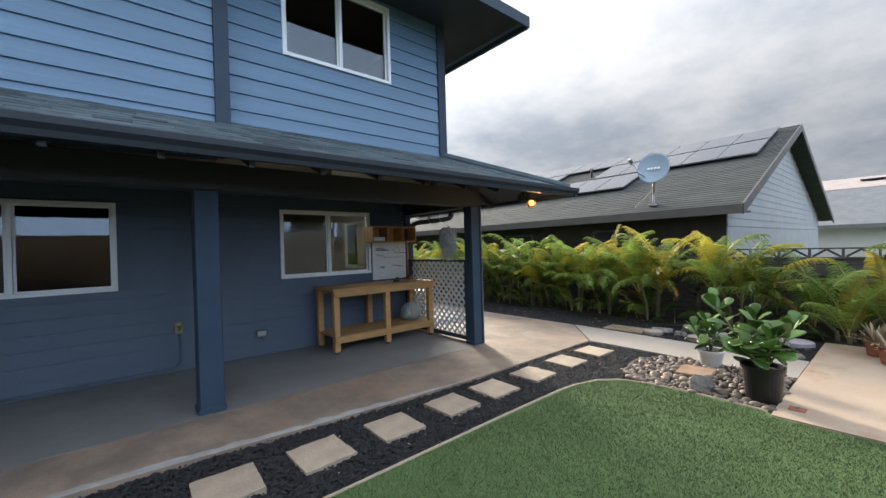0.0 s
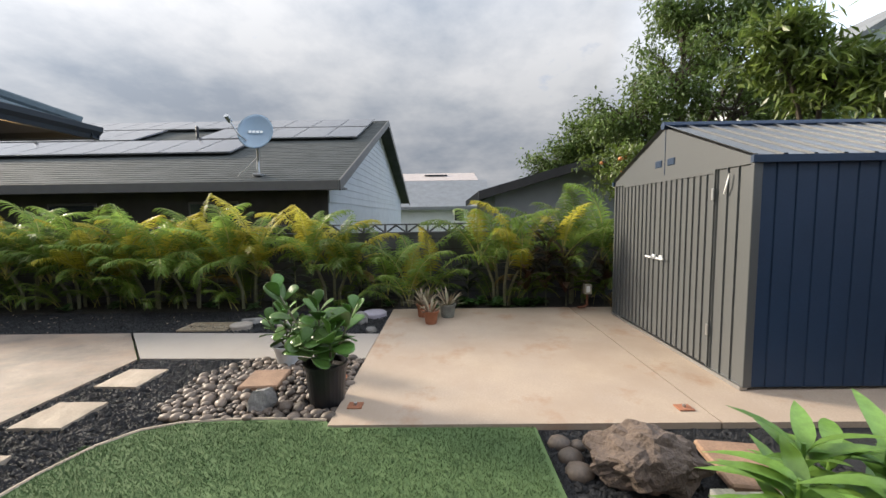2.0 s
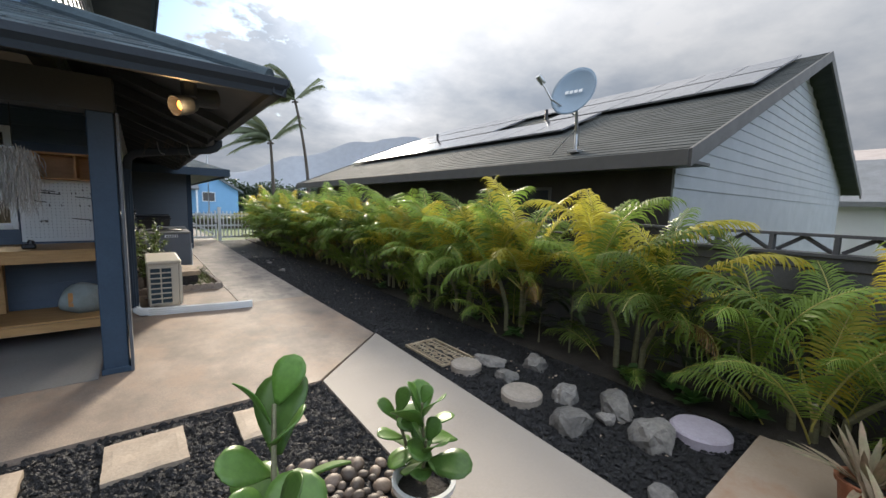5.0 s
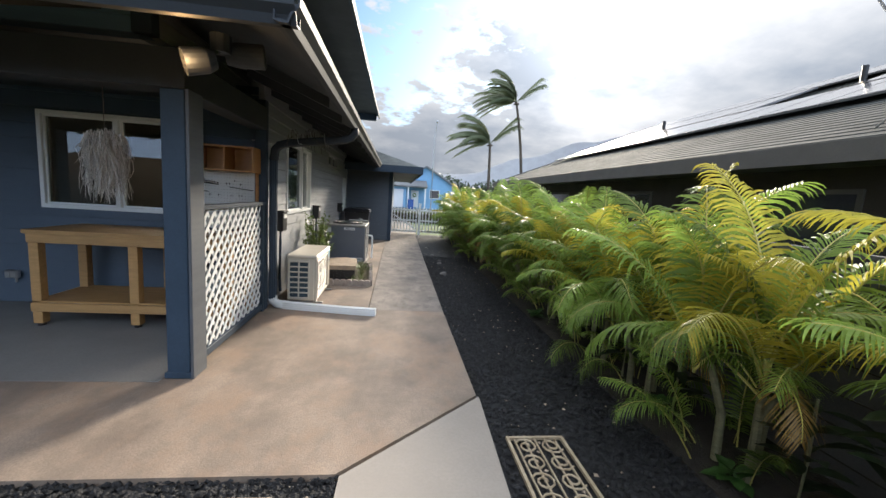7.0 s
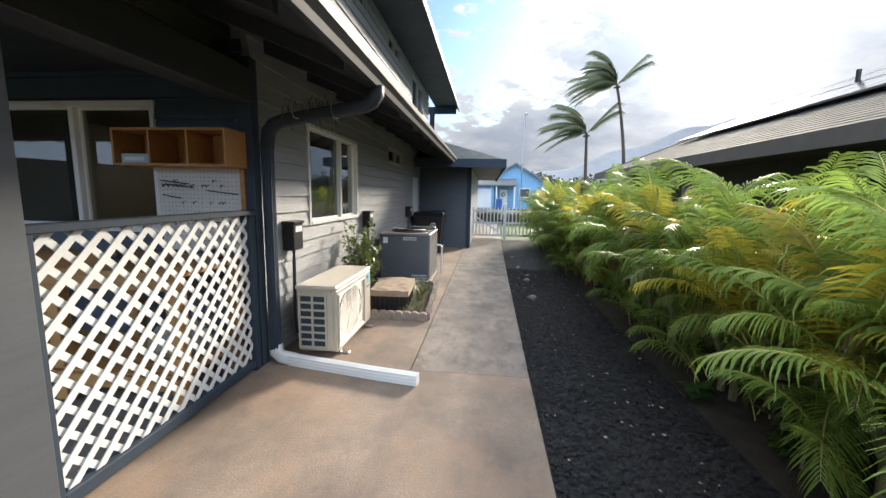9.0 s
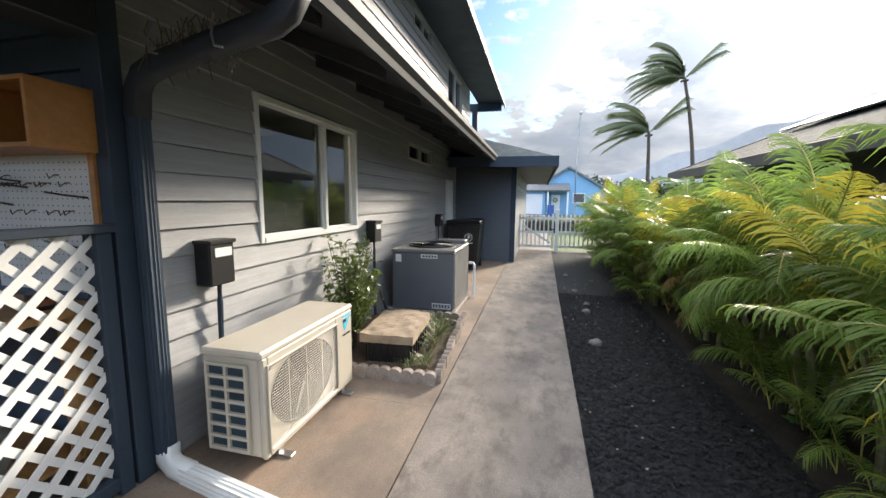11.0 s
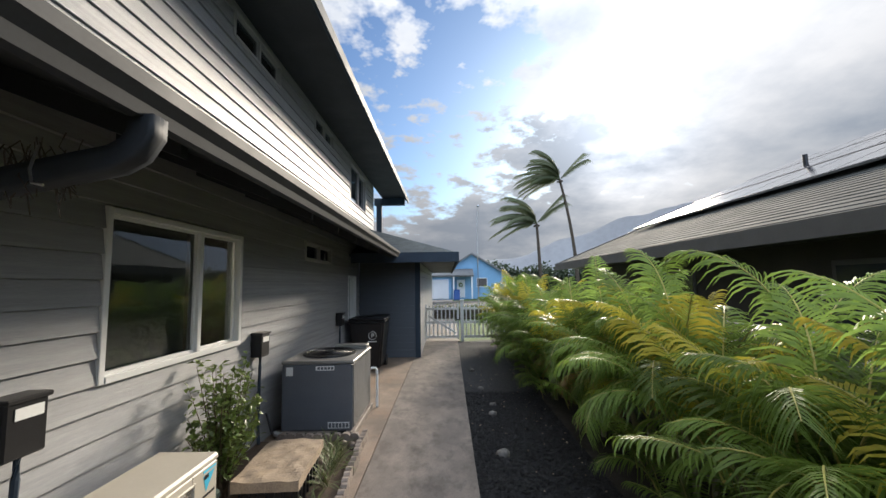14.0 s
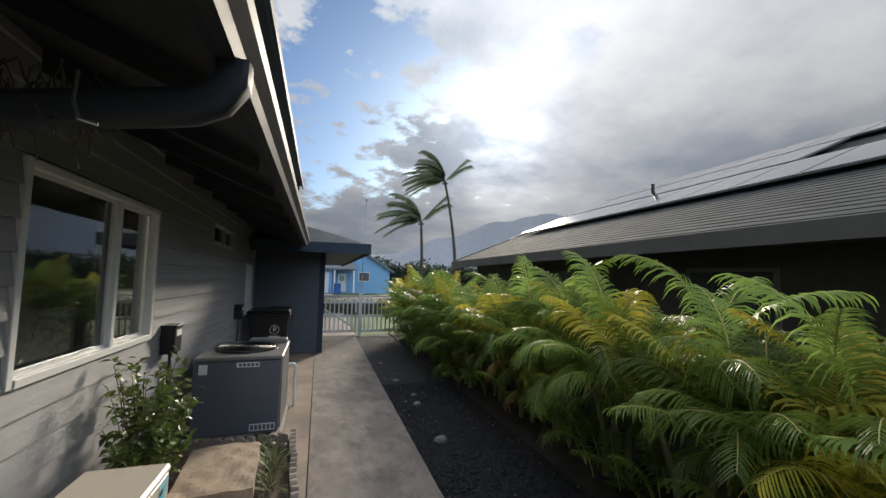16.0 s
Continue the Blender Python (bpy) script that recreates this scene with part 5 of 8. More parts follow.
part("body", boxes(((0, 0, 0), (0.26, 0.12, 0.075)), bev=0.004), mat("pale_blue_card", (0.42, 0.55, 0.62), 0.6, var=0.1), bx)
part("label_bar", boxes(((0.03, -0.002, 0.02), (0.2, 0.0, 0.05))), M_WHITE, bx)

pg = thing("pegboard", "white pegboard with rows of holes and metal hooks", "pegboard", (3.72, 6.775, 1.02))
part("board", boxes(((0, 0, 0), (0.76, 0.02, 0.70)), bev=0.002), M_PEG, pg)
part("side_post", boxes(((0.765, -0.03, -0.05), (0.80, 0.02, 0.70))), M_WOODX, pg, "plain plywood upright")
b = bmesh.new()
for i in range(20):
    for j in range(18):
        x_, z_ = 0.04 + i * 0.035, 0.05 + j * 0.036
        bmesh.ops.create_circle(b, cap_ends=True, segments=5, radius=0.0045, matrix=pose(x_, -0.001, z_, 90, 0, 0))
tagged(part("hole_pattern", b, M_BLACK, pg), kind="stuff")
rng = random.Random(4)
for i in range(22):
    x_, z_ = 0.06 + rng.random() * 0.64, rng.choice((0.24, 0.42, 0.56, 0.60))
    part("hook", tube(bmesh.new(), [(x_, 0, z_), (x_, -0.02, z_), (x_ + 0.01, -0.05, z_ - 0.02), (x_ + 0.01, -0.055, z_ + 0.005)], 0.003, 4), M_BLACK, pg)
for x0_, x1_, z_ in ((0.04, 0.30, 0.58), (0.08, 0.34, 0.55), (0.46, 0.74, 0.50), (0.42, 0.66, 0.25), (0.05, 0.22, 0.46)):
    part("wire_tool", tube(bmesh.new(), [(x0_, -0.03, z_ + 0.015), ((x0_ + x1_) / 2, -0.035, z_), (x1_, -0.03, z_ - 0.012)], 0.005, 5), M_BLACK, pg)

jar = thing("black_clamp", "small black clamp on the workbench", "clamp", (3.86, 6.2, 1.0))
part("body", boxes(((-0.05, -0.03, 0.0), (0.05, 0.03, 0.05)), bev=0.008), M_BLACK, jar)
part("knob", rod(bmesh.new(), (0.01, 0, 0.05), (0.02, 0, 0.085), 0.03, 0.024), M_BLACK, jar)
jar2 = thing("tool_tin", "small black and brown tin on the workbench", "tin", (4.4, 6.55, 1.0))
part("body", lathe(bmesh.new(), [(0.0, 0.0), (0.05, 0.0), (0.05, 0.075), (0.0, 0.075)], 16), M_BLACK, jar2)
part("band", lathe(bmesh.new(), [(0.0515, 0.02), (0.0515, 0.05), (0.05, 0.05), (0.05, 0.02), (0.0515, 0.02)], 16), M_TERRA, jar2)
cu = thing("cushion", "crumpled grey-green cushion on the workbench shelf", "cushion", (4.22, 6.3, 0.265))
b = stone(random.Random(2), (0.2, 0.16, 0.17), 0.12, 3)
b.transform(Matrix.Translation((0, 0, 0.155)))
part("cover", b, mat("grey_green_cloth", (0.27, 0.31, 0.30), 0.9, var=0.25, scale=7, fine=120, bump=0.4), cu, smooth=True)
part("strap", boxes(((-0.10, -0.165, 0.10), (-0.06, -0.155, 0.25)), bev=0.003), M_WOODX, cu, "tan strap")

# outlet boxes and hose tap on the patio wall
ob_ = thing("outlet_box", "grey weatherproof outlet box on the patio wall", "outlet", (1.74, 6.79, 0.35))
part("body", boxes(((-0.07, -0.05, -0.045), (0.07, 0.0, 0.045)), bev=0.008), M_ALU, ob_)
part("cover", boxes(((-0.06, -0.058, -0.035), (-0.005, -0.05, 0.035)), ((0.005, -0.058, -0.035), (0.06, -0.058 + 0.008, 0.035)), bev=0.003), M_ALU, ob_)
part("tail", rod(bmesh.new(), (0.03, -0.02, -0.1), (0.03, -0.02, -0.045), 0.012), M_ALU, ob_)
tp = thing("hose_tap", "brass hose tap on a wooden block on the patio wall", "tap", (0.68, 6.79, 0.62))
part("block", boxes(((-0.05, -0.03, -0.1), (0.05, 0.0, 0.06)), bev=0.004), M_CANE, tp)
part("spout", tube(bmesh.new(), [(0, -0.03, 0.0), (0, -0.08, 0.0), (0, -0.11, -0.04)], 0.014, 8), mat("brass", (0.4, 0.28, 0.1), 0.4, 0.9), tp)
part("wheel", rod(bmesh.new(), (0, -0.07, 0.02), (0, -0.07, 0.035), 0.03), M_ALU, tp)
cd = thing("wall_conduit", "painted conduit along the foot of the patio wall", "conduit", (0, 0, 0))
part("pipe", tube(bmesh.new(), [(0.69, 6.78, 0.52), (0.69, 6.78, 0.14), (0.62, 6.78, 0.08), (0.3, 6.78, 0.05), (-5.5, 6.78, 0.05)], 0.014, 8), M_STUC, cd)

# ---- flood light under the eave corner ----
fl = thing("flood_light", "lit warm flood light under the eave corner", "lamp", (5.07, 4.13, 2.25))
part("mount", rod(bmesh.new(), (0.05, 0.16, 0.10), (0.05, 0.16, 0.20), 0.055, 0.06), M_SOFF, fl)
part("arm", rod(bmesh.new(), (0.05, 0.16, 0.12), (0.0, 0.06, 0.04), 0.018), M_SOFF, fl)
part("arm", rod(bmesh.new(), (0.05, 0.16, 0.12), (0.12, 0.22, 0.13), 0.018), M_SOFF, fl)
b = lathe(bmesh.new(), [(0.0, -0.09), (0.05, -0.085), (0.07, -0.04), (0.075, 0.075), (0.07, 0.075), (0.065, -0.03), (0.0, -0.06)], 18)
b.transform(look((0, 0, 0), (0.85, 0.5, 0.3)))
part("housing", b, M_SOFF, fl)
b = lathe(bmesh.new(), [(0.0, -0.13), (0.06, -0.125), (0.075, -0.06), (0.075, 0.09), (0.06, 0.10), (0.0, 0.10)], 18)
b.transform(Matrix.Translation((0.17, 0.27, 0.13)) @ look((0, 0, 0), (-1.0, -0.25, -0.1)))
part("housing", b, M_SOFF, fl, "unlit grey lamp head")
b = bmesh.new()
bmesh.ops.create_uvsphere(b, u_segments=16, v_segments=10, radius=0.045)
part("bulb", b, glow_mat("warm_bulb", (1.0, 0.36, 0.07), 1.6), fl, "glowing warm bulb", smooth=True)
lp = bpy.data.lights.new("flood_light_lamp", "POINT")
lp.energy, lp.color, lp.shadow_soft_size = 5.0, (1.0, 0.62, 0.28), 0.06
lo_ = new("flood_light_lamp", lp)
lo_.location = (5.05, 4.03, 2.22)

# ceiling lamps seen through the windows
for x_, y_, z_, e_ in ((2.55, 9.3, 2.49, 30.0), (2.6, 8.9, 5.29, 30.0), (3.2, 8.7, 2.49, 30.0)):
    cl = thing("ceiling_lamp", "round lit ceiling lamp inside the house", "lamp", (x_, y_, z_), group="ceiling lamps")
    part("base", lathe(bmesh.new(), [(0.0, 0.0), (0.2, 0.0), (0.2, -0.02), (0.0, -0.02)], 24), M_WHITE, cl)
    part("diffuser", lathe(bmesh.new(), [(0.18, -0.021), (0.16, -0.06), (0.08, -0.085), (0.0, -0.09)], 24), glow_mat("lamp_glow", (1.0, 0.86, 0.62), e_), cl, smooth=True)


# ---- side path machines ----
def outdoor_unit():
    u = thing("heat_pump_unit", "cream outdoor heat pump unit with a round fan grille", "heat pump", (4.80, 7.0, 0))
    D, W, z0, z1 = 0.385, 1.05, 0.06, 0.69
    part("body", boxes(((0.0, 0.02, z0), (D - 0.03, W, z1 - 0.03)), bev=0.012), M_ACW, u)
    part("lid", boxes(((-0.008, -0.008, z1 - 0.045), (D + 0.006, W + 0.008, z1)), bev=0.014), M_ACW, u)
    for lo, hi in (((D - 0.03, 0.015, z0), (D, 0.055, z1 - 0.045)), ((D - 0.03, 0.80, z0), (D, W - 0.003, z1 - 0.045)), ((D - 0.03, 0.055, z0), (D, 0.80, z0 + 0.045)), ((D - 0.03, 0.055, z1 - 0.10), (D, 0.80, z1 - 0.045))):
        part("front_panel", boxes((lo, hi), bev=0.006), M_ACW, u)
    fan = part("fan_recess", lathe(bmesh.new(), [(0.0, 0.0), (0.255, 0.0), (0.265, 0.03), (0.26, 0.03)], 32), M_BLACK, u)
    fan.matrix_basis = pose(D - 0.029, 0.43, 0.355, 0, 90, 0) @ Matrix.Diagonal((0.90, 1.28, 0.6, 1))
    for i in range(3):
        bl = part("fan_blade", boxes(((-0.035, 0.03, 0.0), (0.05, 0.22, 0.004))), M_BLACK, u)
        bl.matrix_basis = pose(D - 0.022, 0.43, 0.365, 120 * i, 0, 0) @ pose(0, 0, 0, 0, 70, 0)
    # grille of slanting bars
    b = bmesh.new()
    y_ = 0.06
    while y_ < 0.80:
        rod(b, (D - 0.004, y_, z0 + 0.045), (D - 0.004, y_, z1 - 0.10), 0.0022, seg=4)
        y_ += 0.185
    z_ = z0 + 0.05
    while z_ < z1 - 0.1:
        rod(b, (D - 0.001, 0.055, z_), (D - 0.001, 0.80, z_), 0.0017, seg=4)
        z_ += 0.0165
    tagged(part("fan_grille", b, M_ACW, u, "cream wire fan grille"), kind="stuff")
    part("grille_rim", boxes(((D, 0.04, z0 + 0.03), (D + 0.012, 0.056, z1 - 0.085)), ((D, 0.80, z0 + 0.03), (D + 0.012, 0.816, z1 - 0.085)), ((D, 0.056, z0 + 0.03), (D + 0.012, 0.80, z0 + 0.046)), ((D, 0.056, z1 - 0.10), (D + 0.012, 0.80, z1 - 0.085)), bev=0.003), M_ACW, u)
    # coil openings on the end
    part("coil", boxes(((0.035, 0.012, z0 + 0.04), (0.27, 0.019, z1 - 0.09))), mat("blue_coil_fins", (0.03, 0.06, 0.085), 0.5, 0.3, var=0.3, fine=200), u, "dark blue coil fins")
    for i in range(8):
        zz = z0 + 0.035 + i * 0.071
        part("end_bar", boxes(((0.02, -0.004, zz), (0.29, 0.012, zz + 0.016))), M_ACW, u)
    for x_ in (0.02, 0.145, 0.275):
        part("end_bar", boxes(((x_, -0.005, z0 + 0.03), (x_ + 0.016, 0.0125, z1 - 0.08))), M_ACW, u)
    # badge as plain shapes
    b = bmesh.new()
    b.faces.new([b.verts.new(v) for v in ((D + 0.002, 0.90, 0.60), (D + 0.002, 1.02, 0.605), (D + 0.002, 0.93, 0.50))])
    part("badge", b, mat("badge_blue", (0.05, 0.42, 0.62), 0.4, var=0.02), u, "pale blue badge shape")
    part("badge", boxes(((D + 0.001, 0.91, 0.575), (D + 0.0025, 0.955, 0.60))), M_BLACK, u)
    part("badge_bar", boxes(((D + 0.001, 0.90, 0.47), (D + 0.0025, 1.02, 0.485))), M_BLACK, u)
    part("badge_bar", boxes(((D + 0.001, 0.90, 0.615), (D + 0.0025, 1.03, 0.63))), mat("badge_cyan", (0.1, 0.5, 0.7), 0.4, var=0.02), u)
    for y_ in (0.14, 0.90):
        part("foot", boxes(((-0.03, y_, 0.0), (D + 0.06, y_ + 0.05, 0.012)), ((0.0, y_, 0.012), (D - 0.02, y_ + 0.05, 0.06)), bev=0.003), M_ALU, u)
    for y_, z_ in ((0.06, z1 - 0.11), (0.79, z0 + 0.06), (0.79, z1 - 0.11)):
        part("screw", rod(bmesh.new(), (D + 0.01, y_, z_), (D + 0.016, y_, z_), 0.008, seg=8), M_ALU, u)


outdoor_unit()


def condenser():
    c = thing("condenser_unit", "square dark grey air conditioning condenser with a round top fan", "condenser", (4.74, 10.1, 0))
    W, D, z0, z1 = 0.84, 1.05, 0.07, 0.87
    part("pad", boxes(((-0.05, -0.05, -0.01), (W + 0.03, D + 0.05, 0.07)), bev=0.01), M_CONC3, c)
    part("body", boxes(((0, 0, z0), (W - 0.012, D, z1 - 0.04)), bev=0.012), M_COND, c)
    b = bmesh.new()
    ring = []
    part("lid", boxes(((-0.01, -0.01, z1 - 0.04), (W + 0.01, D + 0.01, z1)), bev=0.012), M_CONDT, c, "lighter metal lid")
    part("fan_opening", lathe(bmesh.new(), [(0.0, 0.002), (0.30, 0.002), (0.30, 0.012), (0.33, 0.02), (0.335, 0.0)], 36, (W / 2, D * 0.48, z1)), M_BLACK, c)
    b = bmesh.new()
    for r in (0.06, 0.1, 0.14, 0.18, 0.22, 0.26, 0.30):
        n = 32
        tube(b, [(W / 2 + r * math.cos(2 * math.pi * k / n), D * 0.48 + r * math.sin(2 * math.pi * k / n), z1 + 0.03) for k in range(n + 1)], 0.004, 4)
    for k in range(8):
        a = math.pi * k / 4
        rod(b, (W / 2 + 0.05 * math.cos(a), D * 0.48 + 0.05 * math.sin(a), z1 + 0.03), (W / 2 + 0.32 * math.cos(a), D * 0.48 + 0.32 * math.sin(a), z1 + 0.02), 0.004, seg=4)
    tagged(part("fan_guard", b, M_BLACK, c), kind="stuff")
    # louvred side of upright slats
    y_ = 0.03
    while y_ < D - 0.03:
        part("louvre", boxes(((W - 0.012, y_, z0 + 0.03), (W + 0.008, y_ + 0.022, z1 - 0.05))), M_CONDT, c)
        y_ += 0.036
    part("label", boxes(((0.05, -0.004, 0.70), (0.13, -0.001, 0.80))), M_WHITE, c, "pale sticker")
    part("label", boxes(((0.40, -0.004, 0.76), (0.62, -0.001, 0.81))), M_WHITE, c, "pale sticker")
    for q in range(5):
        part("label_bar", boxes(((0.42 + q * 0.04, -0.006, 0.77), (0.45 + q * 0.04, -0.0045, 0.80))), M_COND, c)
    part("label", boxes(((0.55, -0.004, 0.10), (0.80, -0.001, 0.17))), M_WHITE, c, "pale rating plate")
    for q in range(6):
        part("label_bar", boxes(((0.56 + q * 0.04, -0.006, 0.11), (0.59 + q * 0.04, -0.0045, 0.16))), M_COND, c)
    part("side_box", boxes(((W * 0.45, D - 0.2, z1), (W * 0.98, D + 0.01, z1 + 0.05)), bev=0.008), M_CONDT, c)
    part("drain", tube(bmesh.new(), [(W, D + 0.05, 0.55), (W + 0.07, D + 0.05, 0.55), (W + 0.09, D + 0.05, 0.52), (W + 0.09, D + 0.05, -0.0)], 0.02, 8), M_WHITE, c, "pale drain pipe")
    part("hose", tube(bmesh.new(), [(-0.15, -0.05, 0.30), (-0.05, -0.12, 0.1), (0.2, -0.10, 0.06), (0.5, -0.08, 0.055), (0.78, -0.06, 0.09)], 0.016, 7), M_BLACK, c, "black cable")
    part("connector", rod(bmesh.new(), (-0.02, -0.13, 0.10), (0.08, -0.12, 0.07), 0.03), M_ALU, c)


M_CONDT = mat("pale_grey_metal", (0.24, 0.235, 0.225), 0.4, 0.2, var=0.15, scale=3, bump=0.05)
condenser()


def isolator(y, z0, z1, w, drop, label):
    s = thing("isolator_box", label, "switch box", (4.565, y, 0), group="switch boxes")
    part("body", boxes(((0, -w / 2, z0), (0.12, w / 2, z1)), bev=0.01), M_BLACK, s)
    part("lid", boxes(((0.0, -w / 2 - 0.008, z1 - 0.02), (0.135, w / 2 + 0.008, z1 + 0.005)), bev=0.006), M_BLACK, s)
    part("label", boxes(((0.121, -w * 0.3, z1 - 0.10), (0.124, w * 0.36, z1 - 0.045))), M_WHITE, s, "pale label")
    part("conduit", tube(bmesh.new(), [(0.05, 0.03, z0), (0.05, 0.03, z0 - 0.12), (0.05, 0.01, drop + 0.2), (0.06, 0.02, drop)], 0.018, 8), M_TRIM, s)


isolator(7.32, 0.97, 1.25, 0.20, 0.1, "black electrical isolator box on the side wall")
isolator(9.78, 0.99, 1.25, 0.20, 0.05, "black electrical isolator box on the side wall")
isolator(13.05, 0.98, 1.22, 0.2, 0.1, "black electrical isolator box on the side wall")


def wheelie_bin():
    w = thing("wheelie_bin", "black plastic wheeled rubbish bin with a round pale mark", "rubbish bin", (5.05, 13.85, 0))
    b = bmesh.new()
    lo = [(-0.27, -0.27), (0.27, -0.27), (0.27, 0.3), (-0.27, 0.3)]
    hi = [(-0.36, -0.36), (0.36, -0.36), (0.36, 0.42), (-0.36, 0.42)]
    a = [b.verts.new((*p, 0.05)) for p in lo]
    c = [b.verts.new((*p, 1.0)) for p in hi]
    b.faces.new(a[::-1]); b.faces.new(c)
    for k in range(4):
        b.faces.new((a[k], a[(k + 1) % 4], c[(k + 1) % 4], c[k]))
    bmesh.ops.bevel(b, geom=b.edges[:], offset=0.04, segments=2, affect="EDGES")
    part("body", b, M_BLACK, w)
    part("rim", boxes(((-0.39, -0.39, 0.97), (0.39, 0.45, 1.02)), bev=0.015), M_BLACK, w)
    part("lid", boxes(((-0.38, -0.40, 1.02), (0.38, 0.44, 1.075)), bev=0.025), M_BLACK, w)
    part("handle", tube(bmesh.new(), [(0.30, 0.44, 1.0), (0.36, 0.5, 1.06), (0.1, 0.52, 1.08), (-0.3, 0.5, 1.04)], 0.018, 7), M_BLACK, w)
    for x_ in (-0.28, 0.28):
        wh = part("wheel", rod(bmesh.new(), (x_ - 0.03, 0.36, 0.11), (x_ + 0.03, 0.36, 0.11), 0.11, seg=18), M_BLACK, w)
    m = part("mark", lathe(bmesh.new(), [(0.075, 0), (0.085, 0), (0.085, 0.003), (0.075, 0.003), (0.075, 0)], 28), M_WHITE, w, "round pale mark")
    m.matrix_basis = pose(0.12, -0.352, 0.72, 84, 0, 0)
    m = part("mark_bar", boxes(((-0.02, -0.045, 0), (-0.006, 0.045, 0.003)), ((-0.006, 0.03, 0), (0.03, 0.045, 0.003)), ((0.018, 0.0, 0), (0.03, 0.03, 0.003)), ((-0.006, -0.01, 0), (0.03, 0.004, 0.003))), M_WHITE, w)
    m.matrix_basis = pose(0.12, -0.352, 0.72, 84, 0, 0)
    m = part("mark_bar", boxes(((-0.09, -0.13, 0), (0.09, -0.11, 0.003))), M_WHITE, w)
    m.matrix_basis = pose(0.12, -0.350, 0.72, 84, 0, 0)


wheelie_bin()

# panels added behind the fixed panes, standing in for grey insect screens
for lo, hi in (((2.13, 6.91, 1.22), (2.86, 6.915, 2.22)), ((-1.74, 6.91, 1.22), (-0.93, 6.915, 2.22)), ((4.455, 7.87, 1.24), (4.46, 8.74, 2.22))):
    sd = thing("roller_shade", "grey-brown panel added behind the pane for its insect screen's grey", "shade", lo, group="roller shades")
    d = Vector(hi) - Vector(lo)
    part("panel_face", boxes(((0, 0, 0), tuple(d))), mat("grey_brown_panel", (0.48, 0.45, 0.41), 0.8, var=0.12, scale=3), sd)
    part("panel_foot", boxes(((-0.004, -0.004, -0.02), (d.x + 0.004, d.y + 0.004, 0.0))), M_TRIM, sd)

# hanging moss beside the post
mo = thing("hanging_moss", "grey wispy air-plant moss hanging from the patio beam", "hanging plant", (4.02, 4.95, 0))
M_MOSS = mat("grey_moss", (0.42, 0.40, 0.37), 0.95, var=0.3, scale=12, per_island=0.3)
part("thread", rod(bmesh.new(), (0, 0, 1.9), (0, 0, 2.24), 0.003, seg=4), M_BLACK, mo)
b = bmesh.new()
rng = random.Random(77)
for i in range(620):
    a, r_ = rng.uniform(0, 6.28), 0.12 * rng.random() ** 0.5
    p0 = Vector((r_ * math.cos(a), r_ * math.sin(a), 1.92 - r_ * 0.5 + rng.uniform(-0.12, 0.03)))
    ln = rng.uniform(0.15, 0.46) * (1.1 - r_ * 2.5)
    q = [p0]
    for k in range(4):
        q.append(q[-1] + Vector((rng.gauss(0, 0.016), rng.gauss(0, 0.016), -ln / 4)))
    tube(b, q, 0.0035, 3, 0.0015)
tagged(part("strand_mass", b, M_MOSS, mo), kind="stuff")


# ---- planting bed by the machines ----
M_EDGE = mat("weathered_edging_block", (0.36, 0.30, 0.25), 0.85, var=0.35, scale=9, fine=60, bump=0.4, color2=(0.25, 0.2, 0.17), per_object=0.25)
slab("soil_bed_side", [(4.57, 8.28), (5.78, 8.28), (5.70, 9.92), (4.57, 9.92)], -0.006, 0.03, mat("brown_soil", (0.16, 0.11, 0.075), 0.95, var=0.4, scale=7, fine=60, bump=0.6, dist=0.015), "brown soil bed beside the house", "soil")


def scallop(loc, rz, label="scalloped concrete edging block"):
    s = thing("edging_block", label, "edging block", loc, group="edging blocks of the bed", rz=rz)
    b = bmesh.new()
    w, h, t = 0.30, 0.10, 0.055
    prof = []
    for k in range(3):
        for j in range(6):
            a = math.pi * (1 - j / 5)
            prof.append((k * 0.1 + 0.05 + 0.05 * math.cos(a), h - 0.03 + 0.035 * math.sin(a)))
    prof = [(0, -0.01)] + prof + [(w, -0.01)]
    v = [[b.verts.new((x, y, z)) for x, z in prof] for y in (-t / 2, t / 2)]
    n = len(prof)
    b.faces.new(v[0]); b.faces.new(v[1][::-1])
    for k in range(n):
        b.faces.new((v[0][k], v[1][k], v[1][(k + 1) % n], v[0][(k + 1) % n]))
    bmesh.ops.remove_doubles(b, verts=b.verts, dist=0.0005)
    bmesh.ops.recalc_face_normals(b, faces=b.faces)
    part("block", b, M_EDGE, s)
    return s


first = scallop((4.62, 8.24, 0), 0)
for i in range(1, 4):
    copy_thing(first, pose(4.62 + 0.305 * i, 8.24 + 0.01 * (i % 2), 0, 0, 0, (-1) ** i * 1.5))
for i in range(6):
    copy_thing(first, pose(5.84 - 0.02 * i, 8.27 + 0.305 * i, 0, 0, 0, 93 + (-1) ** i * 2))
for i in range(3):
    copy_thing(first, pose(4.78 + 0.305 * i, 9.92, 0.01, 0, 0, (-1) ** i * 3))

pb = thing("utility_cover", "sandstone slab on a black plastic utility box", "utility box", (5.28, 8.86, 0.03), rz=radians(4))
b = stone(random.Random(6), (0.28, 0.46, 0.05), 0.05, 3)
b.free()
b = bmesh.new()
bmesh.ops.create_grid(b, x_segments=14, y_segments=18, size=0.5)
vt = [v for v in b.verts]
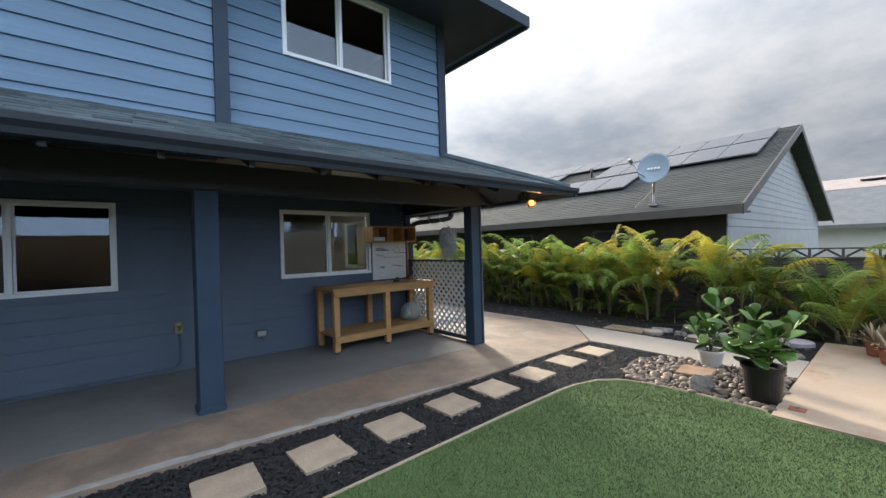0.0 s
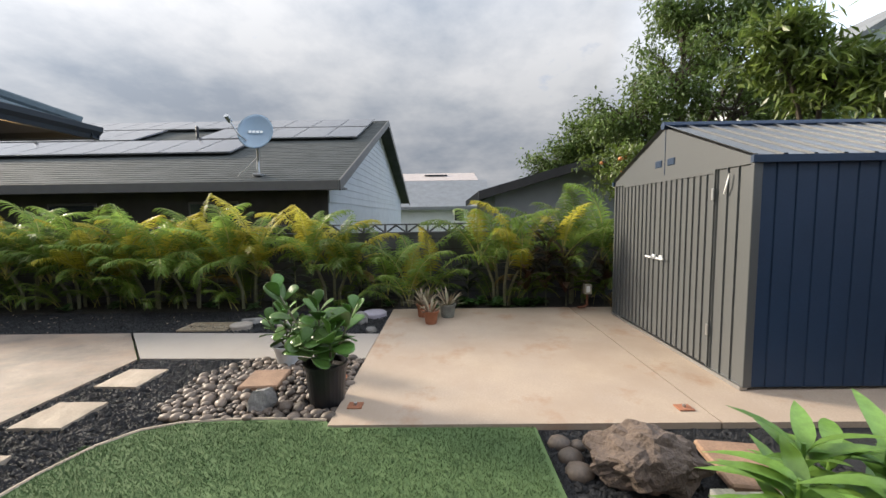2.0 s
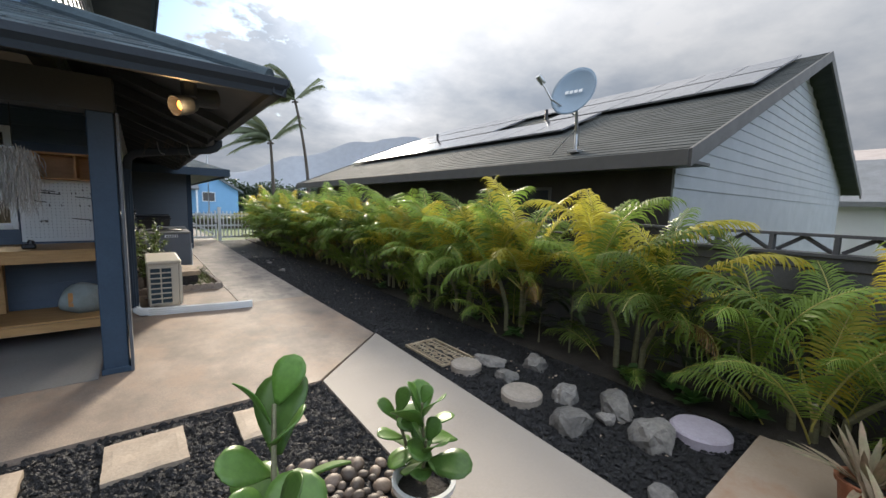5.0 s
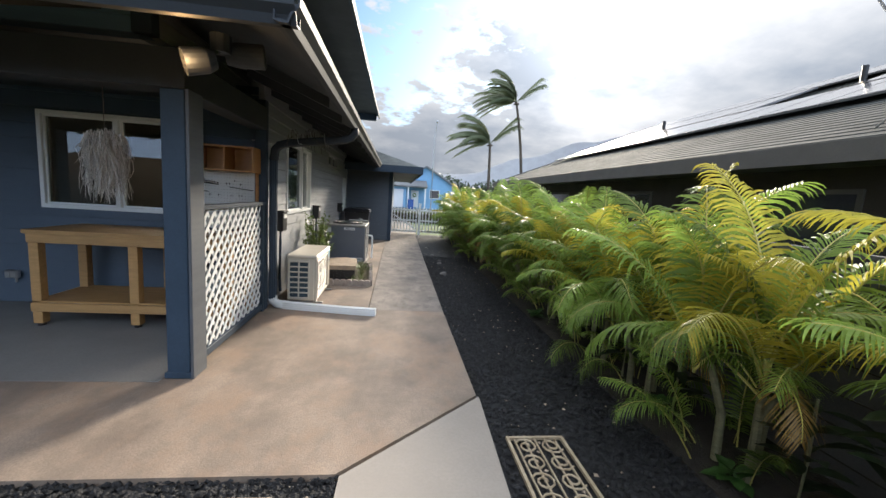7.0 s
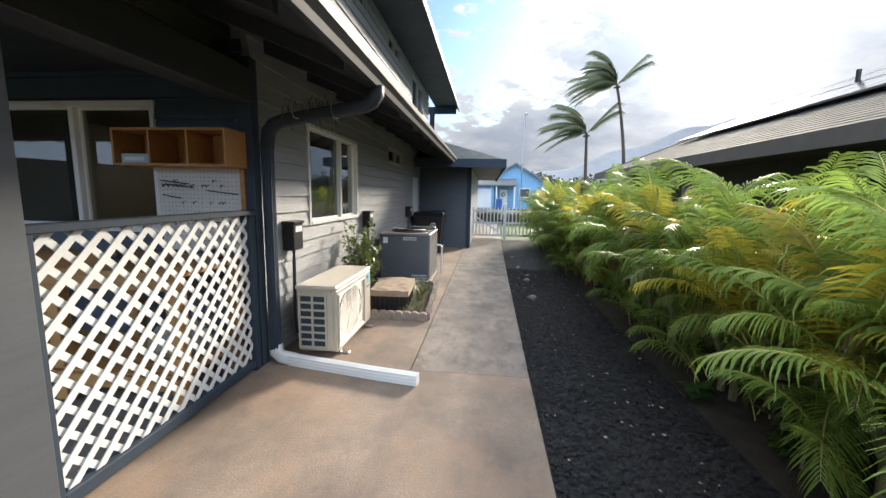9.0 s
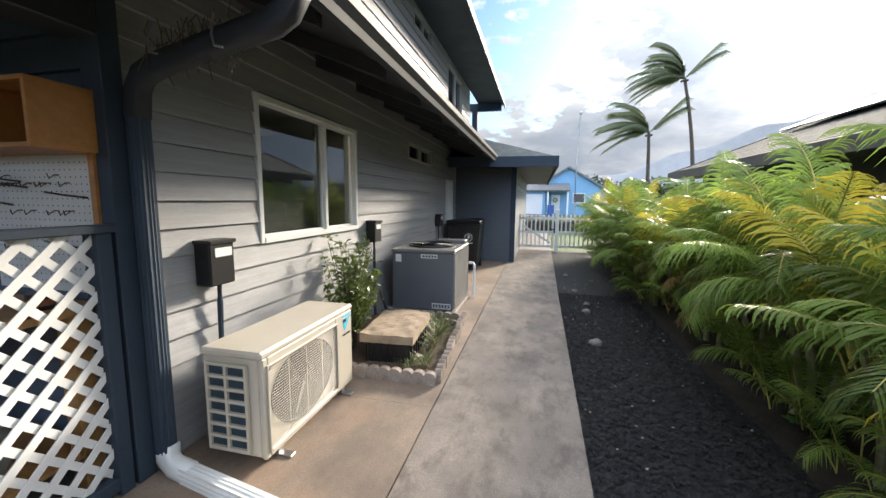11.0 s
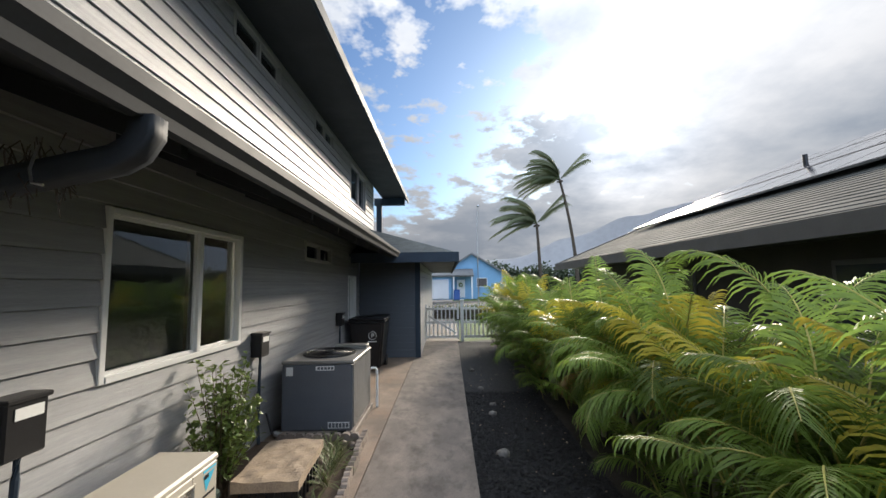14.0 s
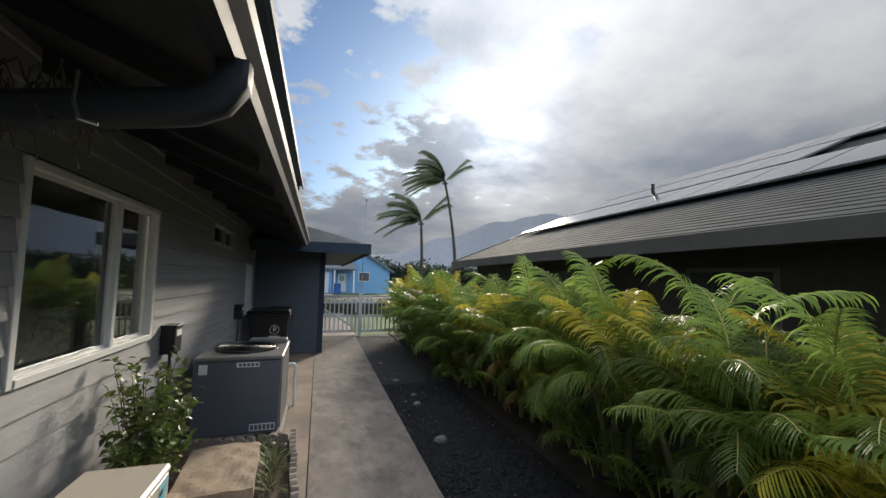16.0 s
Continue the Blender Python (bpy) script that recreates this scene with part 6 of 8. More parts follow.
for v in vt:
    x_, y_ = v.co.x * 0.50, v.co.y * 0.80
    e = 0.02 * noise.noise(Vector((x_ * 7, y_ * 7, 1.0)))
    v.co = Vector((x_ * (1 + e * 2), y_ * (1 + e), 0.27 + 0.018 * noise.noise(Vector((x_ * 9, y_ * 9, 4.0)))))
r = bmesh.ops.extrude_face_region(b, geom=b.faces[:])
for v in [g for g in r["geom"] if isinstance(g, bmesh.types.BMVert)]:
    v.co.z = 0.19
bmesh.ops.recalc_face_normals(b, faces=b.faces)
part("slab", b, mat("tan_sandstone", (0.42, 0.32, 0.22), 0.9, var=0.35, scale=8, fine=70, bump=0.6, dist=0.012, color2=(0.30, 0.23, 0.17)), pb, "rough tan sandstone slab")
part("box", boxes(((-0.21, -0.36, -0.02), (0.21, 0.36, 0.19)), bev=0.006), M_BLACK, pb, "black plastic box")
for i in range(7):
    part("rib", boxes(((-0.2 + i * 0.062, -0.375, -0.02), (-0.185 + i * 0.062, -0.36, 0.17))), M_BLACK, pb)
    part("rib", boxes(((0.21, -0.33 + i * 0.1, -0.02), (0.225, -0.315 + i * 0.1, 0.17))), M_BLACK, pb)

pipe = thing("drain_riser", "short grey-green pipe riser with a cap", "pipe", (4.95, 8.37, 0.02))
part("pipe", rod(bmesh.new(), (0, 0, 0), (0, 0, 0.22), 0.06, seg=18), M_COND, pipe)
part("cap", rod(bmesh.new(), (0, 0, 0.22), (0, 0, 0.25), 0.07, 0.064, seg=18), mat("green_cap", (0.10, 0.14, 0.12), 0.6), pipe)

M_SHRUB = mat("small_shrub_leaf", (0.17, 0.24, 0.06), 0.4, var=0.3, scale=9, fine=40, bump=0.05, per_island=0.45, transl=0.3)
M_TWIG = mat("brown_twig", (0.12, 0.085, 0.055), 0.8, var=0.3, scale=9)
rng = random.Random(21)
sh = thing("garden_shrub", "leafy green shrub with thin stems against the side wall", "shrub", (4.82, 8.72, 0.02))
bl, bs = bmesh.new(), bmesh.new()
for i in range(60):
    a = rng.uniform(0, 6.28)
    top = Vector((0.30 * math.cos(a) * rng.uniform(0.3, 1.0) + 0.03, 0.46 * math.sin(a) * rng.uniform(0.2, 1.0), rng.uniform(0.4, 1.12)))
    if top.x < -0.16:
        top.x = -0.16
    p = [Vector((rng.uniform(-0.05, 0.05), rng.uniform(-0.08, 0.08), 0)), Vector((top.x * 0.45, top.y * 0.45, top.z * 0.55)), top]
    tube(bs, p, 0.006, 4, 0.002)
    for k in range(26):
        u = rng.uniform(0.35, 1.05)
        q = p[1].lerp(p[2], max(0, (u - 0.5) * 2)) if u > 0.5 else p[0].lerp(p[1], u * 2)
        d = Vector((rng.gauss(0, 1), rng.gauss(0, 1), rng.gauss(0.2, 0.7)))
        leaf(bl, q, d, Vector((0, 0, 1)) + Vector((rng.gauss(0, 0.3), rng.gauss(0, 0.3), 0)), rng.uniform(0.05, 0.085), rng.uniform(0.032, 0.052), 0.2, seg=2, tip=1.0)
part("leaves", bl, M_SHRUB, sh)
part("stem_mass", bs, M_TWIG, sh)

M_GRASS = mat("strappy_grass_leaf", (0.16, 0.19, 0.07), 0.5, var=0.3, scale=9, fine=40, per_island=0.4, transl=0.25)


def tuft(loc, n, h, rng):
    p = thing("grass_tuft", "strappy grass tuft in the planting bed", "grass tuft", loc, group="tufts of the bed")
    b = bmesh.new()
    for i in range(n):
        a = rng.uniform(0, 6.28)
        el = radians(rng.uniform(35, 82))
        leaf(b, Vector((rng.uniform(-0.04, 0.04), rng.uniform(-0.05, 0.05), 0)), Vector((math.cos(a) * math.cos(el), math.sin(a) * math.cos(el), math.sin(el))), Vector((0, 0, 1)), h * rng.uniform(0.6, 1.1), 0.011, 0.55, seg=4, tip=1.0)
    part("leaves", b, M_GRASS, p)


for x_, y_, h_ in ((5.66, 8.50, 0.2), (5.62, 8.95, 0.28), (5.60, 9.2, 0.3), (5.58, 9.42, 0.27), (5.45, 9.6, 0.24), (5.52, 8.48, 0.14)):
    tuft((x_, y_, 0.03), 46, h_, rng)
for x_, y_, r_ in ((5.66, 9.72, 0.05), (5.55, 9.8, 0.04)):
    p = thing("bed_stone", "rounded tan stone on the bed edge", "stone", (x_, y_, 0.05))
    b = stone(rng, (r_, r_, r_ * 0.8), 0.1)
    part("rock", b, M_PEB, p, smooth=True)

# ---- gate and front fence ----
gt = thing("picket_gate", "white slatted side gate with a diagonal brace", "gate", (6.02, 17.72, 0))
GW, GH = 1.06, 1.12
for x_ in (0.0, GW - 0.06):
    part("stile", boxes(((x_, 0, 0.04), (x_ + 0.06, 0.045, GH)), bev=0.004), M_WHITE, gt)
for z_ in (0.08, 0.52, 0.94):
    part("rail", boxes(((0.06, 0.01, z_), (GW - 0.06, 0.04, z_ + 0.07)), bev=0.003), M_WHITE, gt)
for i in range(7):
    x_ = 0.12 + i * 0.127
    part("slat", boxes(((x_, -0.012, 0.06), (x_ + 0.04, 0.009, GH - 0.04)), bev=0.003), M_WHITE, gt)
b = boxes(((-0.03, -0.02, -0.5), (0.03, 0.0, 0.5)), bev=0.003)
b.transform(pose(GW / 2, -0.012, 0.5, 0, -58, 0) @ Matrix.Diagonal((1, 1, 1.02, 1)))
part("brace", b, M_WHITE, gt)
part("latch", boxes(((GW - 0.1, -0.04, 0.62), (GW + 0.02, -0.013, 0.66)), bev=0.004), M_BLACK, gt)
fn = thing("picket_fence", "white slatted front fence on concrete", "fence", (7.13, 17.72, 0))
part("post", boxes(((0, -0.02, -0.05), (0.1, 0.08, 1.22)), bev=0.006), M_WHITE, fn)
part("post_cap", boxes(((-0.015, -0.035, 1.22), (0.115, 0.095, 1.26)), bev=0.012), M_WHITE, fn)
part("post", boxes(((1.85, -0.02, -0.05), (1.95, 0.08, 1.22)), bev=0.006), M_WHITE, fn)
for z_ in (0.08, 0.52, 0.94):
    part("rail", boxes(((0.1, 0.01, z_), (1.85, 0.04, z_ + 0.07)), bev=0.003), M_WHITE, fn)
for i in range(13):
    x_ = 0.16 + i * 0.13
    part("slat", boxes(((x_, -0.012, 0.06), (x_ + 0.04, 0.009, 1.10)), bev=0.003), M_WHITE, fn)

# ---- boundary wall: cap and open blocks ----
part("wall_cap", boxes(((8.98, -9, 1.22), (9.18, 18.2, 1.245))), M_BLOCK, bw)
b = bmesh.new()
for i in range(int(27.0 / 0.4)):
    y_ = -9 + i * 0.4
    for lo, hi in (((9.03, y_, 1.245), (9.13, y_ + 0.03, 1.40)), ((9.03, y_ + 0.03, 1.375), (9.13, y_ + 0.4, 1.40))):
        box(b, lo, hi)
    rod(b, (9.08, y_ + 0.04, 1.25), (9.08, y_ + 0.21, 1.37), 0.018, seg=5)
    rod(b, (9.08, y_ + 0.38, 1.25), (9.08, y_ + 0.21, 1.37), 0.018, seg=5)
tagged(part("open_blocks", b, M_BLOCK, bw, "open-work block course"), kind="stuff")
b = bmesh.new()
for k in range(6):
    box(b, (8.994, -9, 0.12 + k * 0.2), (8.999, 18, 0.128 + k * 0.2))
tagged(part("joints", b, M_SOIL, bw), kind="stuff")

# ---- outlet on a stub pipe by the shed ----
op = thing("outlet_stub", "grey outlet box on a rusty stub pipe by the shed", "outlet", (8.06, -2.02, 0))
part("pipe", tube(bmesh.new(), [(-0.02, 0.16, 0.02), (-0.02, 0.05, 0.03), (0, 0, 0.06), (0, 0, 0.24)], 0.02, 8), mat("rust_brown", (0.22, 0.085, 0.045), 0.8, var=0.4), op, "rust-brown pipe")
part("box", boxes(((-0.045, -0.06, 0.24), (0.045, 0.06, 0.40)), bev=0.008), mat("putty_plastic", (0.42, 0.38, 0.30), 0.6), op)
part("cover", boxes(((-0.055, -0.03, 0.27), (-0.046, 0.03, 0.37)), bev=0.003), M_WHITE, op)

# ---- pots ----
M_POTLEAF = mat("thick_round_leaf", (0.10, 0.20, 0.04), 0.36, var=0.25, scale=10, fine=50, bump=0.06, color2=(0.12, 0.24, 0.05), per_object=0.3, transl=0.32)
M_POTW = mat("white_glazed_pot", (0.62, 0.63, 0.62), 0.35, var=0.12, scale=6, bump=0.05)
M_POTG = mat("mossy_grey_pot", (0.28, 0.29, 0.26), 0.85, var=0.4, scale=9, bump=0.3)


def pot_body(p, r0, r1, h, m, rim=0.03, soil=True):
    part("pot", lathe(bmesh.new(), [(0.0, 0.0), (r0, 0.0), (r0 + 0.005, 0.01), (r1, h - rim), (r1 + 0.014, h - rim), (r1 + 0.016, h), (r1 - 0.006, h), (r1 - 0.012, h - 0.05), (0.0, h - 0.05)], 28), m, p, smooth=False)
    if soil:
        part("soil", lathe(bmesh.new(), [(0.0, h - 0.03), (r1 * 0.6, h - 0.035), (r1 - 0.014, h - 0.045)], 20), M_SOIL, p)


def oval_leaf(ln, wd):
    """A thick broad rounded leaf along +x with a pale rim."""
    b = bmesh.new()
    seg = 9
    rows = []
    for i in range(seg + 1):
        u = i / seg
        w = wd * 0.5 * max(0.05, math.sin(math.pi * (0.10 + 0.87 * u) ** 1.8)) ** 0.6
        if i == seg:
            w = wd * 0.12
        z = 0.10 * ln * math.sin(u * 2.4) - 0.02
        rows.append([b.verts.new((ln * u, s * w, z + 0.12 * abs(s) ** 2 * w)) for s in (-1, -0.55, 0, 0.55, 1)])
    for q, w_ in zip(rows, rows[1:]):
        for k in range(4):
            b.faces.new((q[k], q[k + 1], w_[k + 1], w_[k]))
    r = bmesh.ops.extrude_face_region(b, geom=b.faces[:])
    for v in [g for g in r["geom"] if isinstance(g, bmesh.types.BMVert)]:
        v.co.z -= 0.005
    bmesh.ops.recalc_face_normals(b, faces=b.faces)
    me = bpy.data.meshes.new("leaf")
    b.to_mesh(me)
    b.free()
    for p in me.polygons:
        p.use_smooth = True
    me.materials.append(M_POTLEAF)
    return me


OVALS = [oval_leaf(l_, w_) for l_, w_ in ((0.22, 0.165), (0.20, 0.14), (0.18, 0.145), (0.25, 0.17))]


def clusia(loc, stems, pot, label, rng, scale=1.0):
    p = thing("potted_clusia", label, "potted plant", loc, group="potted plants")
    pot(p)
    for base, top, n in stems:
        base, top = Vector(base), Vector(top)
        mid = base.lerp(top, 0.5) + Vector((rng.uniform(-0.02, 0.02), rng.uniform(-0.02, 0.02), 0))
        part("stem", tube(bmesh.new(), [base, mid, top], 0.012, 6, 0.007), M_CANE, p)
        for i in range(n):
            u = 1 - 0.62 * i / n
            q = base.lerp(top, u)
            a = math.degrees(i * 2.4) + rng.uniform(-20, 20)
            el = 64 - 100 * (i / n) + rng.uniform(-12, 12)
            ob = new("leaf", rng.choice(OVALS))
            ob.parent = p
            s = scale * rng.uniform(0.8, 1.1) * (0.72 if i < 2 else 1.0)
            ob.matrix_basis = Matrix.Translation(q) @ pose(0, 0, 0, 0, 0, a) @ pose(0, 0, 0, rng.uniform(-35, 35), -el, 0) @ Matrix.Diagonal((s, s, s, 1))


cr = random.Random(33)


def black_pot(p):
    pot_body(p, 0.135, 0.168, 0.37, M_BLACK, rim=0.035)


clusia((4.95, 1.29, -0.04), [((0.0, 0.04, 0.35), (0.12, 0.44, 0.96), 10), ((0, 0, 0.35), (0.02, 0.06, 0.86), 11), ((0.02, -0.03, 0.35), (0.0, -0.25, 0.82), 9), ((-0.03, 0.03, 0.35), (0.04, 0.22, 0.66), 8), ((0.0, -0.04, 0.35), (-0.16, -0.10, 0.68), 9), ((-0.02, 0.02, 0.35), (-0.16, 0.12, 0.56), 9), ((0.03, 0.0, 0.35), (0.2, -0.08, 0.64), 8)], black_pot, "broad-leaved green clusia in a black plastic pot", cr)


def white_pot(p):
    pot_body(p, 0.10, 0.145, 0.22, M_POTW)


clusia((5.83, 1.98, -0.03), [((0, 0, 0.18), (0.0, 0.03, 0.60), 11), ((0.02, 0.02, 0.18), (-0.06, 0.17, 0.5), 8), ((0.0, 0.0, 0.18), (-0.05, -0.08, 0.48), 7)], white_pot, "young green clusia in a round white pot", cr, 0.85)
wl = thing("wire_hoop", "thin dark wire hoop standing in the pebbles", "wire", (5.35, 1.62, -0.02))
part("wire", tube(bmesh.new(), [(0.10 * math.cos(a), 0.06 * math.cos(a), 0.0 + 0.2 * math.sin(a)) for a in (math.pi * k / 12 for k in range(13))], 0.004, 5), M_BLACK, wl)
sc = thing("plant_saucer", "shallow terracotta saucer on the pebbles", "saucer", (5.3, 1.36, 0.0))
part("dish", lathe(bmesh.new(), [(0.0, 0.0), (0.12, 0.0), (0.15, 0.035), (0.142, 0.035), (0.115, 0.008), (0.0, 0.008)], 24), M_TERRA, sc)

M_ALOE = mat("dry_aloe_leaf", (0.30, 0.20, 0.14), 0.6, var=0.3, scale=8, fine=40, color2=(0.2, 0.2, 0.11), per_island=0.35)


def aloe(loc, r0, r1, h, m, n, ln, label, rng):
    p = thing("potted_aloe", label, "potted plant", loc, group="aloe pots")
    pot_body(p, r0, r1, h, m, 0.025)
    b = bmesh.new()
    for i in range(n):
        a, el = i * 2.4 + rng.uniform(-0.3, 0.3), radians(rng.uniform(12, 78))
        leaf(b, Vector((0.03 * math.cos(a), 0.03 * math.sin(a), h - 0.03)), Vector((math.cos(a) * math.cos(el), math.sin(a) * math.cos(el), math.sin(el))), Vector((0, 0, 1)), ln * rng.uniform(0.7, 1.1), 0.036, rng.uniform(-0.1, 0.35), seg=5, tip=0.9)
    part("leaves", b, M_ALOE, p)


aloe((7.25, 0.50, 0.0), 0.075, 0.105, 0.19, M_TERRA, 18, 0.26, "dry reddish aloe in a terracotta pot", cr)
aloe((7.62, 0.26, 0.0), 0.095, 0.115, 0.20, M_POTG, 26, 0.32, "spiky aloe in a mossy grey pot", cr)
aloe((7.66, 0.62, 0.0), 0.09, 0.11, 0.19, M_TERRA, 30, 0.34, "dry brown aloe in a clay pot", cr)

# ---- corn in a raised planter ----
M_GREYW = mat("weathered_grey_wood", (0.36, 0.35, 0.32), 0.85, var=0.35, scale=6, fine=60, bump=0.35, stretch=(1, 6, 6))
pl = thing("raised_planter", "low weathered grey wooden raised planter box", "planter", (3.45, -1.05, -0.05))
part("board", boxes(((-1.6, -0.035, 0.0), (0.10, 0.0, 0.2)), bev=0.004), M_WOOD, pl, "pale timber board")
part("board", boxes(((0.10, -1.5, 0.0), (0.14, -0.03, 0.22)), bev=0.004), M_GREYW, pl)
part("board", boxes(((-1.6, -1.5, 0.0), (0.10, -1.465, 0.2)), bev=0.004), M_GREYW, pl)
part("corner_post", boxes(((0.03, -0.08, -0.03), (0.13, 0.035, 0.245)), bev=0.006), M_GREYW, pl)
part("soil", boxes(((-1.6, -1.465, -0.03), (0.10, -0.035, 0.15))), M_SOIL, pl)
M_CORN = mat("corn_leaf", (0.20, 0.36, 0.07), 0.45, var=0.25, scale=9, fine=40, bump=0.05, per_island=0.25, transl=0.35)
crn = random.Random(17)
for x_, y_, h_ in ((3.42, -1.32, 0.42), (3.48, -1.5, 0.36), (3.3, -1.2, 0.34), (3.36, -1.62, 0.42), (3.10, -1.42, 0.5), (3.25, -1.85, 0.45), (2.9, -1.3, 0.4), (2.8, -1.7, 0.5)):
    c = thing("corn_plant", "young green corn plant in the raised planter", "corn", (x_, y_, 0.10), group="corn plants")
    part("stalk", tube(bmesh.new(), [(0, 0, 0), (0.01, 0, h_ * 0.5), (0, 0.01, h_)], 0.016, 7, 0.008), M_CORN, c)
    b = bmesh.new()
    for i in range(14):
        a, el = i * 2.4 + crn.uniform(-0.7, 0.7), radians(crn.uniform(25, 75))
        leaf(b, Vector((0, 0, h_ * (0.2 + 0.055 * i))), Vector((math.cos(a) * math.cos(el), math.sin(a) * math.cos(el), math.sin(el))), Vector((0, 0, 1)), crn.uniform(0.2, 0.32), 0.085, crn.uniform(0.5, 0.95), seg=6, tip=0.9)
    part("leaves", b, M_CORN, c, smooth=True)

# ---- rocks, discs, grating ----
rr = random.Random(9)


def rock(loc, size, m, label, rough=0.2, rz=0, cuts=3):
    p = thing("rock", label, "rock", loc, group="rocks", rz=rz)
    # a broken block: the hull of a few points, then chipped
    b = bmesh.new()
    for k in range(34):
        u, w = rr.uniform(0, 6.28), rr.uniform(-0.9, 0.95)
        q = (1 - w * w) ** 0.5
        m_ = rr.uniform(0.85, 1.12)
        b.verts.new((q * math.cos(u) * m_, q * math.sin(u) * m_, max(-0.5, min(0.8, w * m_ * 1.15))))
    r = bmesh.ops.convex_hull(b, input=b.verts[:])
    bmesh.ops.delete(b, geom=list({g for g in r["geom_interior"] if isinstance(g, bmesh.types.BMVert)}), context="VERTS")
    bmesh.ops.subdivide_edges(b, edges=b.edges[:], cuts=cuts, use_grid_fill=True)
    off = Vector((rr.uniform(0, 50), rr.uniform(0, 50), 0))
    for v in b.verts:
        k = 1 + rough * 0.5 * noise.noise(v.co * 2.2 + off) + rough * 0.3 * noise.noise(v.co * 5.5 + off)
        v.co = Vector((v.co.x * size[0] * k, v.co.y * size[1] * k, v.co.z * size[2] * k))
    bmesh.ops.recalc_face_normals(b, faces=b.faces)
    part("body", b, m, p)
    return p


rock((3.98, -0.88, 0.09), (0.25, 0.33, 0.25), M_ROCK, "large brown pitted lava boulder on black gravel", 0.55, cuts=6)
for x_, y_, s_ in ((4.33, -0.5, 0.07), (4.17, -0.53, 0.075), (4.02, -0.54, 0.08), (4.3, -0.62, 0.05)):
    p = thing("pebble", "smooth rounded brown-grey stone on the gravel", "stone", (x_, y_, -0.03), group="round stones")
    part("body", stone(rr, (s_, s_ * 1.15, s_ * 0.75), 0.07), M_PEB, p, smooth=True)
for x_, y_, s_, z_ in ((7.16, 2.02, (0.19, 0.17, 0.15), "pale grey"), (7.72, 1.98, (0.25, 0.16, 0.13), "dark grey"), (7.48, 1.6, (0.19, 0.18, 0.17), "dark grey"), (7.80, 2.88, (0.16, 0.14, 0.13), "pale grey"), (7.50, 2.30, (0.14, 0.12, 0.13), "dark grey"), (7.38, 2.85, (0.12, 0.11, 0.09), "brown-grey"), (7.50, 3.2, (0.20, 0.12, 0.08), "flat grey"), (7.45, 1.92, (0.09, 0.08, 0.06), "pale"), (6.95, 1.3, (0.09, 0.1, 0.07), "tan")):
    rock((x_, y_, -0.01), tuple(v * 0.88 for v in s_), M_ROCKG, z_ + " rough garden stone on black gravel", 0.3, rr.uniform(0, 3), 2)
M_DISC = mat("round_concrete_stepper", (0.36, 0.31, 0.26), 0.85, var=0.25, scale=8, fine=60, bump=0.3)
M_LAV = mat("lavender_concrete", (0.42, 0.38, 0.44), 0.8, var=0.15, scale=8, fine=60, bump=0.2)
for x_, y_, r_, m_, l_ in ((7.20, 3.22, 0.15, M_DISC, "round tan stepping disc on black gravel"), (7.20, 2.52, 0.17, M_DISC, "round tan stepping disc on black gravel"), (7.82, 1.42, 0.19, M_LAV, "round lavender-grey stepping disc on black gravel")):
    p = thing("stepping_disc", l_, "stepping stone", (x_, y_, -0.05), group="round steppers")
    part("disc", lathe(bmesh.new(), [(0.0, 0.0), (r_, 0.0), (r_, 0.075), (r_ - 0.015, 0.09), (0.0, 0.095)], 30), m_, p)

gr = thing("ornamental_grating", "cream cast grating with scrollwork lying on gravel", "grating", (7.02, 3.36, -0.015))
M_CREAM = mat("rusty_cream_iron", (0.46, 0.38, 0.26), 0.7, 0.1, var=0.35, scale=12, bump=0.2, color2=(0.34, 0.26, 0.17))
part("frame", boxes(((0, 0, 0), (0.4, 0.02, 0.02)), ((0, 0.66, 0), (0.4, 0.68, 0.02)), ((0, 0.02, 0), (0.02, 0.66, 0.02)), ((0.38, 0.02, 0), (0.4, 0.66, 0.02))), M_CREAM, gr)
for k in range(5):
    part("bar", boxes(((0.05 + k * 0.07, 0.02, 0.003), (0.06 + k * 0.07, 0.66, 0.014))), M_CREAM, gr)
for i in range(2):
    for j in range(4):
        b = bmesh.new()
        cx, cy = 0.115 + i * 0.17, 0.1 + j * 0.16
        tube(b, [(cx + (0.02 + 0.055 * u) * math.cos(9 * u + i * 3), cy + (0.02 + 0.055 * u) * math.sin(9 * u + i * 3), 0.014) for u in (k / 14 for k in range(15))], 0.007, 5)
        part("scroll", b, M_CREAM, gr)

# stepping stones
STEP = [(0.60, 3.38), (1.26, 3.36), (1.94, 3.35), (2.64, 3.36), (3.27, 3.36), (3.98, 3.36), (4.73, 3.37), (5.44, 3.36), (-0.1, 3.4), (-0.8, 3.42)]
